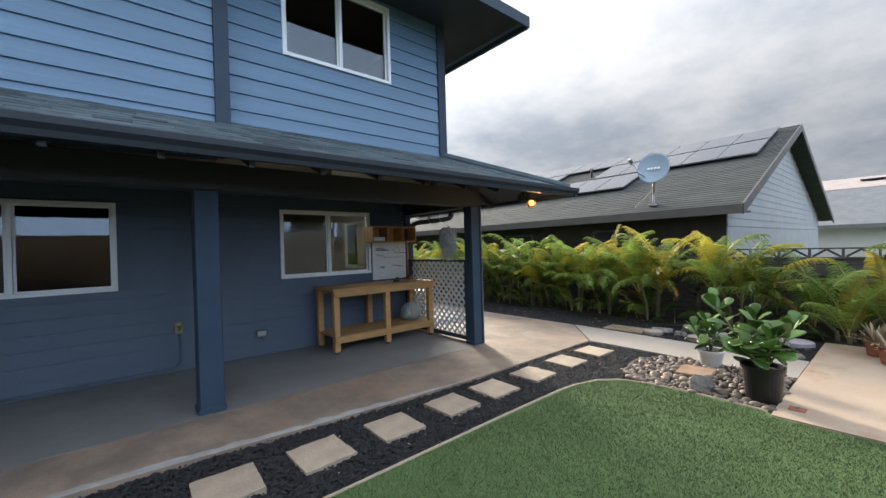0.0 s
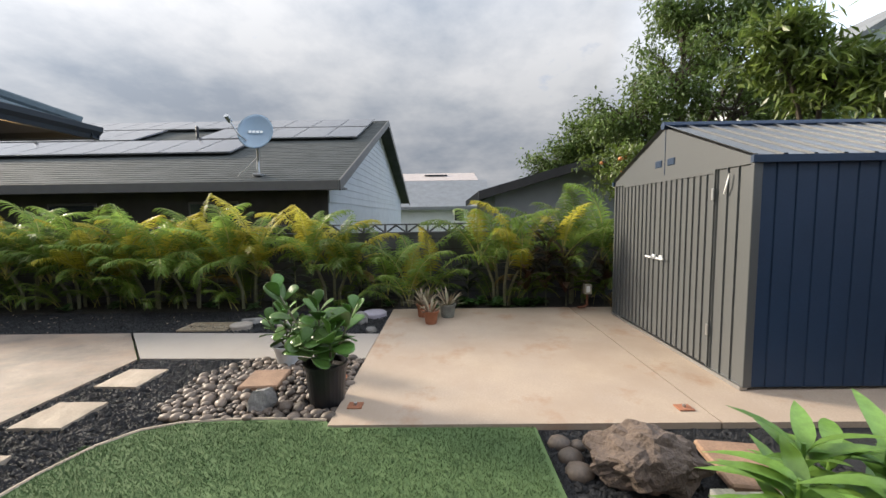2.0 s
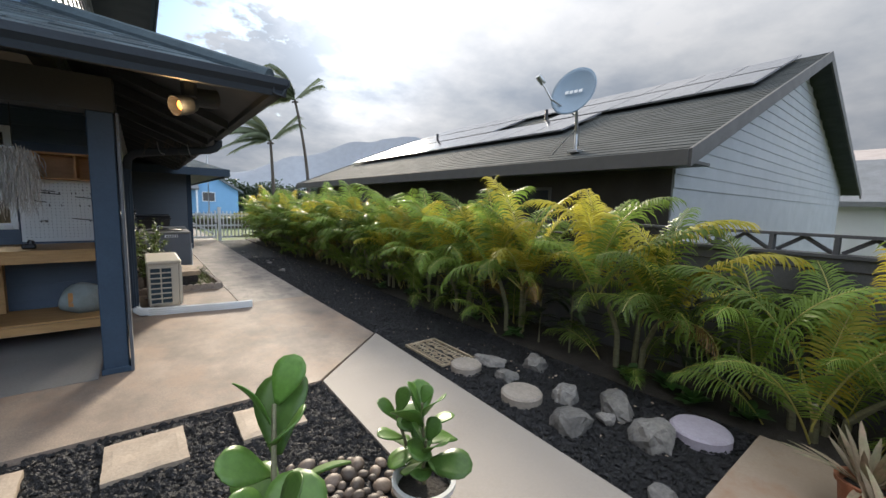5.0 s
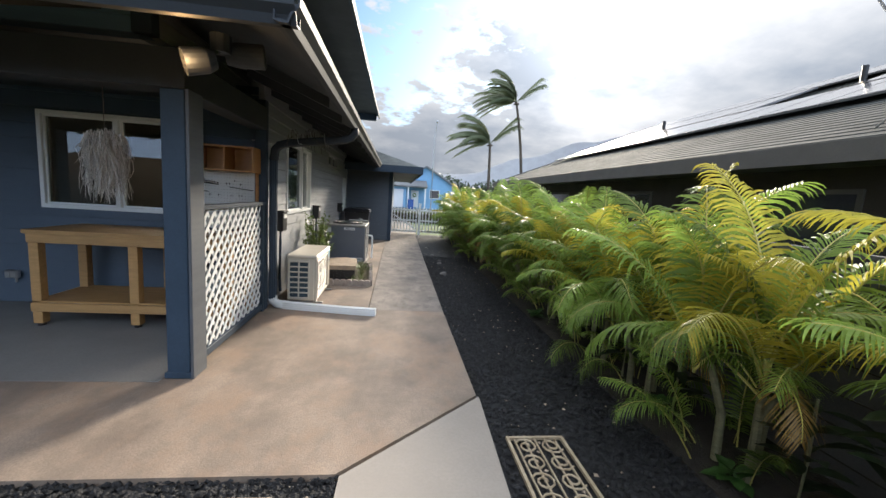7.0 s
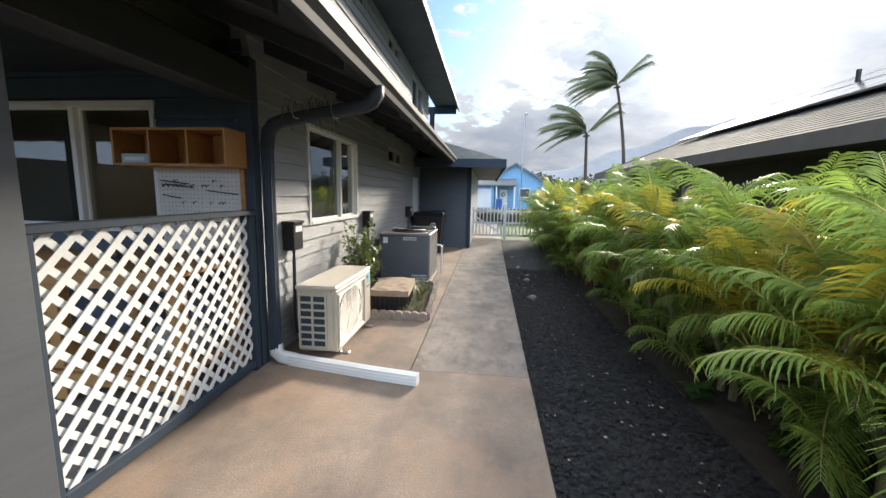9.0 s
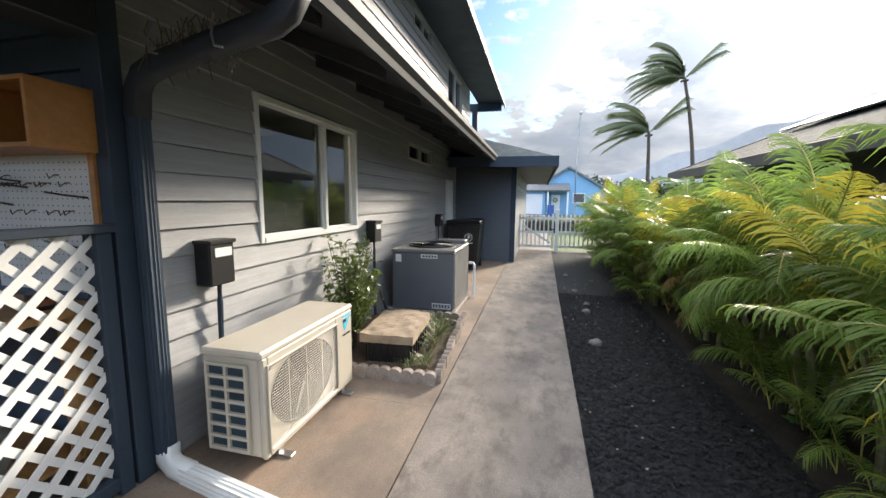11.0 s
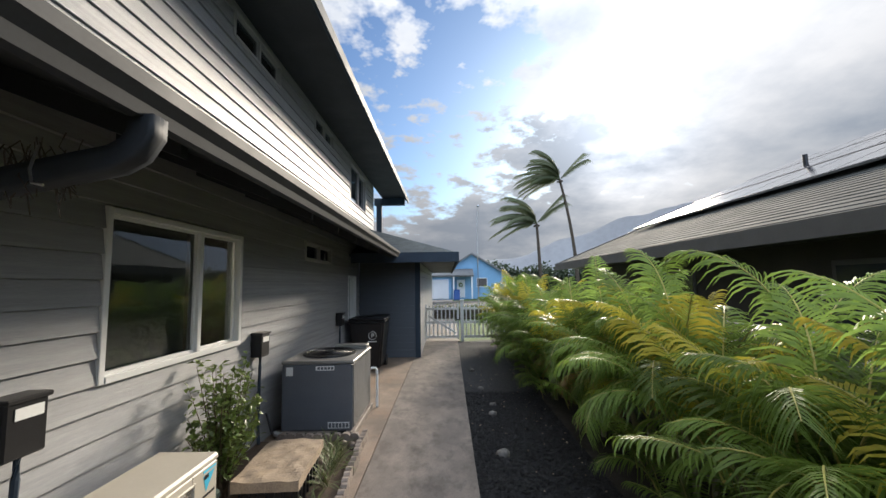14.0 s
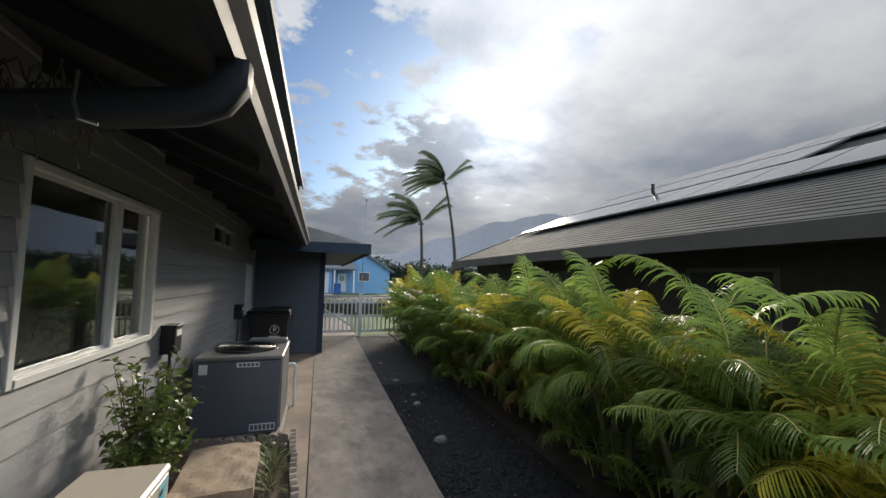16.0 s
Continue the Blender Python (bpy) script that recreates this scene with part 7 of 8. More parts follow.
for i, (x_, y_) in enumerate(STEP):
    s = thing("stepping_stone", "square tan split-stone stepping slab in black gravel", "stepping stone", (x_, y_, -0.045), group="square stepping stones", rz=radians(rr.uniform(-3, 3)))
    b = bmesh.new()
    bmesh.ops.create_grid(b, x_segments=9, y_segments=9, size=0.205)
    o_ = Vector((i * 3.1, i * 1.7, 0))
    for v in b.verts:
        edge = max(abs(v.co.x), abs(v.co.y)) > 0.2
        if edge:
            v.co.x *= 1 + 0.02 * noise.noise(v.co * 14 + o_)
            v.co.y *= 1 + 0.02 * noise.noise(v.co * 12 + o_ * 2)
        v.co.z = 0.048 + 0.006 * noise.noise(v.co * 11 + o_) - (0.005 if edge else 0)
    r = bmesh.ops.extrude_face_region(b, geom=b.faces[:])
    for v in [g for g in r["geom"] if isinstance(g, bmesh.types.BMVert)]:
        v.co.z = -0.01
    bmesh.ops.recalc_face_normals(b, faces=b.faces)
    part("slab", b, M_FLAG, s)
for x_, y_, a_, w_ in ((5.34, 2.0, 0.08, 0.2), (4.02, -1.55, -0.15, 0.23)):
    s = thing("flagstone", "rust-brown flat flagstone among stones", "flagstone", (x_, y_, -0.02), rz=a_)
    b = boxes(((-w_, -w_ * 0.9, 0.0), (w_, w_ * 0.9, 0.05)), bev=0.012)
    part("slab", b, mat("rust_brown_flag", (0.36, 0.22, 0.14), 0.85, var=0.35, scale=6, fine=60, bump=0.4), s)

for x_, y_ in ((4.74, -1.6), (4.82, 1.02)):
    r_ = thing("anchor_plate", "small rusty metal plate on the concrete pad", "plate", (x_, y_, 0.0))
    part("plate", boxes(((-0.05, -0.06, 0.0), (0.05, 0.06, 0.012)), bev=0.003), M_TERRA, r_)
    part("bolt", rod(bmesh.new(), (0, 0, 0.012), (0, 0, 0.03), 0.014, seg=6), M_ALU, r_)

# river pebbles: a shared set of shapes, each stone its own object
heap = tagged(new("pebble_bed"), "bed of rounded grey and brown river pebbles", "pebbles", kind="structure")
heap.location = (0, 0, 0)
PEBS = []
for i in range(8):
    b = stone(rr, (1.0, rr.uniform(0.65, 0.9), rr.uniform(0.5, 0.7)), 0.07, 2)
    me = bpy.data.meshes.new("pebble")
    b.to_mesh(me)
    b.free()
    for p in me.polygons:
        p.use_smooth = True
    me.materials.append(M_PEB)
    PEBS.append(me)


def in_heap(x, y):
    if not (4.66 < x < 5.93 and 1.18 < y < 2.72):
        return False
    if (x - 4.95) ** 2 + (y - 1.29) ** 2 < 0.17 ** 2 or (x - 5.83) ** 2 + (y - 1.98) ** 2 < 0.1 ** 2:
        return False
    # ragged edge towards the stepping stones, and the flagstone left free
    if abs(x - 5.34) < 0.19 and abs(y - 2.0) < 0.2:
        return False
    return y < 2.50 + 0.2 * math.sin((x - 4.66) / 1.27 * math.pi) + 0.1 * noise.noise(Vector((x * 5, y * 5, 0)))


cells, cnt = {}, 0
for tries in range(9000):
    if cnt >= 420:
        break
    x_, y_ = rr.uniform(4.6, 5.93), rr.uniform(1.17, 2.75)
    if not in_heap(x_, y_):
        continue
    s_ = rr.choice((0.03, 0.038, 0.046, 0.055, 0.066))
    if any((x_ - a) ** 2 + (y_ - b_) ** 2 < (0.72 * (s_ + c_)) ** 2 for a, b_, c_ in cells.values()):
        continue
    cells[cnt] = (x_, y_, s_)
    ob = new("pebble", PEBS[cnt % 8])
    ob.parent = heap
    ob.matrix_basis = Matrix.Translation((x_, y_, -0.02 + rr.uniform(0, 0.015))) @ pose(0, 0, 0, rr.uniform(-15, 15), rr.uniform(-15, 15), rr.uniform(0, 360)) @ Matrix.Diagonal((s_, s_, s_, 1))
    cnt += 1
rock((4.84, 1.80, 0.05), (0.11, 0.12, 0.12), M_ROCKG, "broken grey stone among the pebbles", 0.2)


# gravel: many small chips joined in one mesh, made from plain arrays
def chips(name, region, count, size, z, m, label, seed):
    g = np.random.default_rng(seed)
    base = np.array([(1, 0, 0), (-1, 0, 0), (0, 1, 0), (0, -1, 0), (0, 0, 0.8), (0, 0, -0.8)], float)
    tri = np.array([(0, 2, 4), (2, 1, 4), (1, 3, 4), (3, 0, 4), (2, 0, 5), (1, 2, 5), (3, 1, 5), (0, 3, 5)])
    x0, y0, x1, y1 = region[0]
    P = np.column_stack([g.uniform(x0, x1, count * 2), g.uniform(y0, y1, count * 2)])
    keep = np.array([region[1](x, y) for x, y in P])
    P = P[keep][:count]
    n = len(P)
    jit = 1 + g.uniform(-0.45, 0.45, (n, 6, 3))
    s = g.uniform(size[0], size[1], (n, 1, 1)) * np.stack([g.uniform(0.7, 1.3, n), g.uniform(0.7, 1.3, n), g.uniform(0.5, 0.9, n)], 1)[:, None, :]
    V = base[None] * jit * s
    a = g.uniform(0, 6.28, n)
    c, sn = np.cos(a)[:, None], np.sin(a)[:, None]
    V = np.stack([V[:, :, 0] * c - V[:, :, 1] * sn, V[:, :, 0] * sn + V[:, :, 1] * c, V[:, :, 2]], 2)
    V[:, :, 0] += P[:, 0:1]
    V[:, :, 1] += P[:, 1:2]
    V[:, :, 2] += z + g.uniform(0, 0.012, (n, 1))
    F = (tri[None] + 6 * np.arange(n)[:, None, None]).reshape(-1, 3)
    me = bpy.data.meshes.new(name)
    me.from_pydata(V.reshape(-1, 3).tolist(), [], F.tolist())
    me.materials.append(m)
    return tagged(new(name, me), label, "gravel", kind="stuff")


def in_steps(x, y):
    top = 3.73 + max(0, (3.4 - x)) * 0.07
    low = 2.80 if x < 3.9 else (2.80 - (x - 3.9) * 0.55 if x < 4.5 else 2.45)
    if x > 4.75 and y < 2.2:
        return False
    return low < y < top and x < 5.95 and not any(abs(x - a) < 0.2 and abs(y - b_) < 0.2 for a, b_ in STEP)


chips("gravel_chips_steps", ((-1.0, 2.2, 5.95, 4.0), in_steps), 14000, (0.010, 0.024), -0.034, M_GRAV, "loose black cinder chips round the stepping stones", 1)
chips("gravel_chips_side", ((6.82, 1.18, 8.15, 12.0), lambda x, y: x > 6.81 + min(0.14, max(0, y - 1.16) * 0.045) and not (7.02 < x < 7.42 and 3.36 < y < 4.04)), 18000, (0.010, 0.024), -0.032, M_GRAV, "loose black cinder chips beside the path", 2)
chips("gravel_chips_south", ((2.6, -2.2, 4.5, -0.42), lambda x, y: not (x < 3.6 and y < -1.05)), 7000, (0.010, 0.024), -0.05, M_GRAV, "loose dark cinder chips of the planting bed", 3)
chips("gravel_pale_chips", ((6.9, 1.3, 8.1, 16.0), lambda x, y: x > 6.98), 240, (0.007, 0.016), -0.025, M_FLAG, "few pale chips among the black gravel", 4)
chips("gravel_pale_chips_steps", ((-0.5, 2.9, 5.9, 3.7), in_steps), 90, (0.006, 0.012), -0.03, M_FLAG, "few pale chips among the black gravel", 6)
for x_, y_, s_ in ((7.26, 9.65, 0.075), (7.25, 12.2, 0.05), (7.35, 11.3, 0.05), (7.2, 13.6, 0.05), (7.30, 10.9, 0.06)):
    p = thing("pale_stone", "pale rounded stone on the black gravel", "stone", (x_, y_, -0.02), group="pale stones")
    part("body", stone(rr, (s_, s_ * 0.8, s_ * 0.7), 0.1), M_ROCKG, p, smooth=True)


# turf blades
def blades(name, count, seed):
    g = np.random.default_rng(seed)
    P = []
    x = g.uniform(0.4, 4.6, count * 2)
    y = g.uniform(-0.36, 2.78, count * 2)
    lim = np.where(x < 4.5, True, y > 1.2)
    lim &= np.where(x > 4.3, y < 2.66 - (x - 4.3) * 0.95, True)
    P = np.column_stack([x, y])[lim][:count]
    n = len(P)
    a = g.uniform(0, 6.28, n)
    h = g.uniform(0.010, 0.022, n)
    w = 0.0022
    dx, dy = np.cos(a) * w, np.sin(a) * w
    lx, ly = g.normal(0, 0.008, n), g.normal(0, 0.008, n)
    z = np.full(n, -0.012)
    A = np.column_stack([P[:, 0] - dx, P[:, 1] - dy, z])
    B = np.column_stack([P[:, 0] + dx, P[:, 1] + dy, z])
    C = np.column_stack([P[:, 0] + lx, P[:, 1] + ly, z + h])
    V = np.stack([A, B, C], 1).reshape(-1, 3)
    F = np.arange(3 * n).reshape(-1, 3)
    me = bpy.data.meshes.new(name)
    me.from_pydata(V.tolist(), [], F.tolist())
    me.materials.append(M_TURF)
    return tagged(new(name, me), "fine short blades of the artificial turf", "turf", kind="stuff")


blades("turf_blades", 170000, 7)


# ---- trees ----
M_BARK = mat("grey_brown_bark", (0.11, 0.085, 0.065), 0.9, var=0.4, scale=6, fine=40, bump=0.6, dist=0.02)
M_TLEAF = mat("tree_leaf", (0.10, 0.16, 0.04), 0.45, var=0.3, scale=2, fine=20, bump=0.05, color2=(0.15, 0.21, 0.05), per_island=0.5, transl=0.3)
M_TLEAF2 = mat("long_bright_leaf", (0.12, 0.18, 0.035), 0.42, var=0.3, scale=3, fine=20, bump=0.05, color2=(0.14, 0.18, 0.035), per_island=0.45, transl=0.3)
M_TLEAF3 = mat("blue_green_leaf", (0.055, 0.085, 0.045), 0.5, var=0.3, scale=2, fine=20, bump=0.05, per_island=0.45, transl=0.2)


def leaf_cloud(name, tips, per, spread, ln, wd, m, parent, seed, down=0.2):
    g = np.random.default_rng(seed)
    C = np.repeat(np.array(tips), per, axis=0)
    n = len(C)
    P = C + g.normal(0, spread, (n, 3)) * np.array([1, 1, 0.75])
    d = g.normal(0, 1, (n, 3))
    d[:, 2] -= down
    d /= np.linalg.norm(d, axis=1, keepdims=True)
    s = np.cross(d, g.normal(0, 1, (n, 3)) * 0.5 + np.array([0, 0, 1.0]))
    s /= np.linalg.norm(s, axis=1, keepdims=True) + 1e-6
    L = (g.uniform(0.65, 1.2, n) * ln)[:, None]
    W = (g.uniform(0.7, 1.2, n) * wd)[:, None] * 0.5
    up = np.cross(s, d)
    V = np.stack([P, P + d * L * 0.5 + s * W + up * W * 0.4, P + d * L, P + d * L * 0.5 - s * W + up * W * 0.4], 1)
    F = np.arange(4 * n).reshape(-1, 4)
    F = np.concatenate([F[:, [0, 1, 2]], F[:, [0, 2, 3]]])
    me = bpy.data.meshes.new(name)
    me.from_pydata(V.reshape(-1, 3).tolist(), [], F.tolist())
    me.materials.append(m)
    ob = new(name, me)
    ob.parent = parent
    return ob


def tree(name, label, loc, trunk_h, limbs, crown, leaves, seed, r0=0.2):
    """Trunk, limbs that end in twigs, and leaves round the twigs. crown: (cx, cy, cz, rx, ry, rz) of each bough's reach."""
    rng = random.Random(seed)
    t = thing(name, label, "tree", loc)
    b = tube(bmesh.new(), [(0, 0, -0.2), (0.05, 0.03, trunk_h * 0.5), (0, 0.1, trunk_h)], r0, 9, r0 * 0.65)
    part("trunk", b, M_BARK, t)
    tips = []
    for cx, cy, cz, rx, ry, rz in crown:
        top = Vector((cx, cy, cz))
        st = Vector((0, 0.1, trunk_h * rng.uniform(0.75, 1.0)))
        mid = st.lerp(top, 0.5) + Vector((0, 0, 0.15))
        lb = bmesh.new()
        tube(lb, [st, mid, top], r0 * 0.45, 6, 0.03)
        for k in range(limbs):
            u, v = rng.uniform(0, 6.28), rng.uniform(-1, 1)
            q = (1 - v * v) ** 0.5
            rad = rng.uniform(0.55, 1.05)
            tip = top + Vector((rx * q * math.cos(u) * rad, ry * q * math.sin(u) * rad, rz * v * rad))
            tube(lb, [mid.lerp(top, rng.uniform(0.4, 1.0)), (top + tip) / 2 + Vector((0, 0, 0.08)), tip], 0.025, 4, 0.006)
            tips.append(tuple(tip))
            tips.append(tuple(top.lerp(tip, 0.72)))
        part("bough", lb, M_BARK, t)
    per, spread, ln, wd, m = leaves
    leaf_cloud("crown", tips, per, spread, ln, wd, m, t, seed)
    return t


tree("garden_tree", "tall dark green broad-leaved tree behind the shed", (13.5, -6.8, 0), 2.6, 30,
     [(-0.5, 1.9, 4.3, 1.1, 1.3, 0.9), (-0.6, 0.7, 5.4, 1.3, 1.5, 1.1), (0, -0.9, 6.4, 1.4, 1.6, 1.3), (0, -2.6, 5.4, 1.4, 1.6, 1.3), (-0.6, -1.0, 4.4, 1.4, 1.8, 0.9), (0.3, -3.9, 4.3, 1.3, 1.5, 1.1), (0.4, 0.0, 7.4, 1.1, 1.3, 0.8), (0.2, -2.2, 7.2, 1.2, 1.5, 0.9), (-0.3, -3.0, 3.6, 1.3, 1.7, 0.7)],
     (55, 0.19, 0.19, 0.06, M_TLEAF), 41, 0.24)
tree("garden_tree", "low green bushy tree beyond the boundary wall", (15.0, -4.3, 0), 2.2, 26,
     [(0, 0.9, 3.2, 0.9, 1.0, 0.7), (0, -0.2, 3.9, 1.0, 1.2, 0.9), (-0.3, -1.4, 4.2, 1.0, 1.2, 0.9), (-0.2, -0.6, 2.9, 1.0, 1.4, 0.7)],
     (75, 0.17, 0.15, 0.06, M_TLEAF), 42, 0.14)
tree("flowering_tree", "yellow-green leafy tree behind the shed with a few orange flowers", (10.6, -4.2, 0), 1.5, 22,
     [(0, 0.6, 2.55, 0.8, 0.9, 0.5), (0.2, -0.6, 2.7, 0.9, 1.0, 0.5), (-0.4, 0.2, 2.3, 0.7, 0.7, 0.45)],
     (50, 0.14, 0.17, 0.05, M_TLEAF2), 43, 0.1)
tree("plumeria_tree", "near tree with long glossy green leaves over the shed roof", (8.9, -6.4, 0), 2.3, 20,
     [(-0.3, 0.3, 3.7, 0.9, 0.9, 0.55), (-0.8, -0.5, 3.6, 0.9, 1.0, 0.7), (-0.2, 0.9, 4.3, 0.7, 0.8, 0.5), (-1.0, -1.3, 2.9, 0.9, 1.0, 0.6), (-0.9, -1.6, 4.1, 1.0, 1.1, 0.6)],
     (34, 0.15, 0.26, 0.075, M_TLEAF2), 44, 0.12)
fb = bmesh.new()
frg = random.Random(3)
for i in range(6):
    bmesh.ops.create_icosphere(fb, subdivisions=1, radius=frg.uniform(0.03, 0.06), matrix=Matrix.Translation((10.0 + frg.uniform(-0.3, 0.3), -3.6 + frg.uniform(-0.7, 0.7), 2.55 + frg.uniform(-0.25, 0.3))))
tagged(link_mesh("orange_blossoms", fb, mat("orange_petal", (0.6, 0.2, 0.04), 0.6)), "few orange blossoms on the tree behind the wall", "flowers", kind="stuff")


# ---- far houses ----
M_DROOF = mat("dark_shingle", (0.045, 0.042, 0.042), 0.85, var=0.25, scale=3, fine=40, bump=0.3)
M_GREYW2 = mat("plain_grey_stucco", (0.30, 0.30, 0.32), 0.85, var=0.12, scale=1.5, fine=40, bump=0.15)
M_WHT = mat("white_stucco", (0.62, 0.64, 0.66), 0.8, var=0.08, scale=1, fine=30, bump=0.1)
M_BLUEH = mat("light_blue_siding", (0.20, 0.40, 0.62), 0.6, var=0.08, scale=2, fine=30, bump=0.1)
M_FROOF = mat("grey_far_shingle", (0.20, 0.21, 0.22), 0.9, var=0.2, scale=2, fine=20, bump=0.2)
M_TILE = mat("pale_tan_roof_tile", (0.42, 0.36, 0.33), 0.85, var=0.2, scale=2, fine=20, bump=0.2)


def gable_house(name, label, lo, hi, eave, peak, axis, wall, roof_m, over=0.5, windows=(), trim=None):
    """A house with its ridge along axis; windows: (face 'x-','x+','y-','y+', centre, sill, width, height)."""
    h = thing(name, label, "house", (0, 0, 0))
    x0, y0 = lo
    x1, y1 = hi
    b = bmesh.new()
    if axis == "x":
        ym = (y0 + y1) / 2
        for x_ in (x0, x1):
            b.faces.new([b.verts.new(v) for v in ((x_, y0, G), (x_, y1, G), (x_, y1, eave), (x_, ym, peak - 0.1), (x_, y0, eave))])
    else:
        xm = (x0 + x1) / 2
        for y_ in (y0, y1):
            b.faces.new([b.verts.new(v) for v in ((x0, y_, G), (x1, y_, G), (x1, y_, eave), (xm, y_, peak - 0.1), (x0, y_, eave))])
    bmesh.ops.bridge_loops(b, edges=b.edges[:])
    bmesh.ops.recalc_face_normals(b, faces=b.faces)
    part("wall", b, wall, h)
    half = ((y1 - y0) if axis == "x" else (x1 - x0)) / 2
    k = (peak - eave) / half
    for sgn in (-1, 1):
        b = bmesh.new()
        if axis == "x":
            q = [(x0 - over, ym + sgn * (half + over), eave - k * over), (x1 + over, ym + sgn * (half + over), eave - k * over), (x1 + over, ym, peak), (x0 - over, ym, peak)]
        else:
            q = [(xm + sgn * (half + over), y0 - over, eave - k * over), (xm + sgn * (half + over), y1 + over, eave - k * over), (xm, y1 + over, peak), (xm, y0 - over, peak)]
        hi_ = [b.verts.new((v[0], v[1], v[2] + 0.10)) for v in q]
        lo_2 = [b.verts.new((v[0], v[1], v[2] - 0.12)) for v in q]
        b.faces.new(hi_); b.faces.new(lo_2[::-1])
        for i in range(4):
            b.faces.new((hi_[i], lo_2[i], lo_2[(i + 1) % 4], hi_[(i + 1) % 4]))
        bmesh.ops.recalc_face_normals(b, faces=b.faces)
        part("roof", b, roof_m, h)
    for face, c, z, w, hh in windows:
        if face[0] == "x":
            xx = x0 if face[1] == "-" else x1
            s = -1 if face[1] == "-" else 1
            f = part("window", boxes(((min(xx, xx + s * 0.06), c - w / 2, z), (max(xx, xx + s * 0.06), c + w / 2, z + hh))), trim or M_WHITE, h)
            part("pane", boxes(((min(xx + s * 0.062, xx + s * 0.07), c - w / 2 + 0.08, z + 0.08), (max(xx + s * 0.062, xx + s * 0.07), c + w / 2 - 0.08, z + hh - 0.08))), M_SOLAR, f)
        else:
            yy_ = y0 if face[1] == "-" else y1
            s = -1 if face[1] == "-" else 1
            f = part("window", boxes(((c - w / 2, min(yy_, yy_ + s * 0.06), z), (c + w / 2, max(yy_, yy_ + s * 0.06), z + hh))), trim or M_WHITE, h)
            part("pane", boxes(((c - w / 2 + 0.08, min(yy_ + s * 0.062, yy_ + s * 0.07), z + 0.08), (c + w / 2 - 0.08, max(yy_ + s * 0.062, yy_ + s * 0.07), z + hh - 0.08))), M_SOLAR, f)
    return h


gable_house("garden_house", "dark roofed grey outbuilding beyond the boundary wall", (12.0, -6.1), (18, -1.0), 2.17, 2.88, "x", M_GREYW2, M_DROOF, 0.45)
two = gable_house("white_house", "white two-storey house with a pale roof", (38, -2.0), (48, 7.0), 4.75, 5.85, "y", M_WHT, M_TILE, 0.6, [("x-", 2.3, 3.55, 1.0, 0.9), ("x-", 0.3, 3.55, 1.5, 0.9), ("x-", -1.2, 1.2, 0.9, 0.9)])
part("panel_row", boxes(((40.2, 0.2, 5.45), (41.6, 2.4, 5.52))), M_SOLAR, two, "dark solar panels on the roof")
gable_house("grey_roof_house", "low white house with a wide grey shingle roof", (29, -2.4), (37, 12.0), 2.3, 4.2, "y", M_WHT, M_FROOF, 0.5, [("x-", -0.6, 1.1, 0.8, 0.9)])
gable_house("tall_neighbour_house", "tall pale house behind the trees", (15.5, -20.0), (24, -12.2), 6.6, 8.8, "x", M_WHT, M_FROOF, 0.6, [("x-", -14.5, 4.6, 1.4, 1.2), ("y+", 18, 4.6, 1.4, 1.2)])

# blue house across the street
bh = gable_house("blue_house", "light blue two-storey house across the street with a white garage door", (5.6, 52.0), (14.0, 62.0), 2.75, 5.3, "y", M_BLUEH, M_FROOF, 0.5, [("y-", 11.0, 1.3, 1.3, 1.1)])
part("garage", boxes(((-2.0, 50.6, G), (7.3, 51.98, 2.55))), M_BLUEH, bh)
part("garage_door", boxes(((3.6, 50.5, 0.0), (7.0, 50.59, 2.25)), bev=0.02), M_WHT, bh, "white garage door")
part("porch_roof", boxes(((-2.2, 50.0, 2.55), (9.9, 51.9, 2.7))), M_FROOF, bh)
b = bmesh.new()
v = [[b.verts.new((x_, y_, z_)) for y_, z_ in ((49.9, 2.7), (52.0, 3.5), (52.0, 2.7))] for x_ in (-2.2, 9.9)]
b.faces.new(v[0]); b.faces.new(v[1][::-1])
for i in range(3):
    b.faces.new((v[0][i], v[1][i], v[1][(i + 1) % 3], v[0][(i + 1) % 3]))
bmesh.ops.recalc_face_normals(b, faces=b.faces)
part("porch_roof", b, M_FROOF, bh)
part("upper_wall", boxes(((-1.0, 53.0, 3.2), (6.2, 60, 5.0))), M_BLUEH, bh)
for x_ in (7.5, 9.6):
    part("porch_post", boxes(((x_, 50.1, 0.0), (x_ + 0.16, 50.26, 2.55))), M_WHITE, bh)
dr = part("front_door", boxes(((8.0, 51.9, 0.1), (8.95, 51.985, 2.2)), bev=0.02), M_WHITE, bh, "white front door")
b = lathe(bmesh.new(), [(0.14, -0.04), (0.24, -0.04), (0.26, 0.0), (0.24, 0.04), (0.14, 0.04), (0.14, -0.04)], 16)
b.transform(pose(8.45, 51.84, 1.6, 90, 0, 0))
part("wreath", b, M_TLEAF, dr, "dark green wreath")
bn = thing("blue_bin", "blue plastic bin by the far porch", "bin", (7.9, 49.4, G))
part("body", boxes(((-0.35, -0.3, 0.0), (0.35, 0.3, 1.1)), bev=0.05), mat("blue_plastic", (0.03, 0.10, 0.35), 0.5), bn)
part("lid", boxes(((-0.38, -0.33, 1.1), (0.38, 0.33, 1.18)), bev=0.03), mat("blue_plastic_lid", (0.03, 0.09, 0.32), 0.5), bn)

# street, kerbs and verge
M_ASPH = mat("grey_asphalt", (0.055, 0.055, 0.056), 0.9, var=0.25, scale=2, fine=60, bump=0.3)
slab("road", [(-200, 34), (200, 34), (200, 44), (-200, 44)], G, G + 0.02, M_ASPH, "grey asphalt street beyond the front fence", "road")
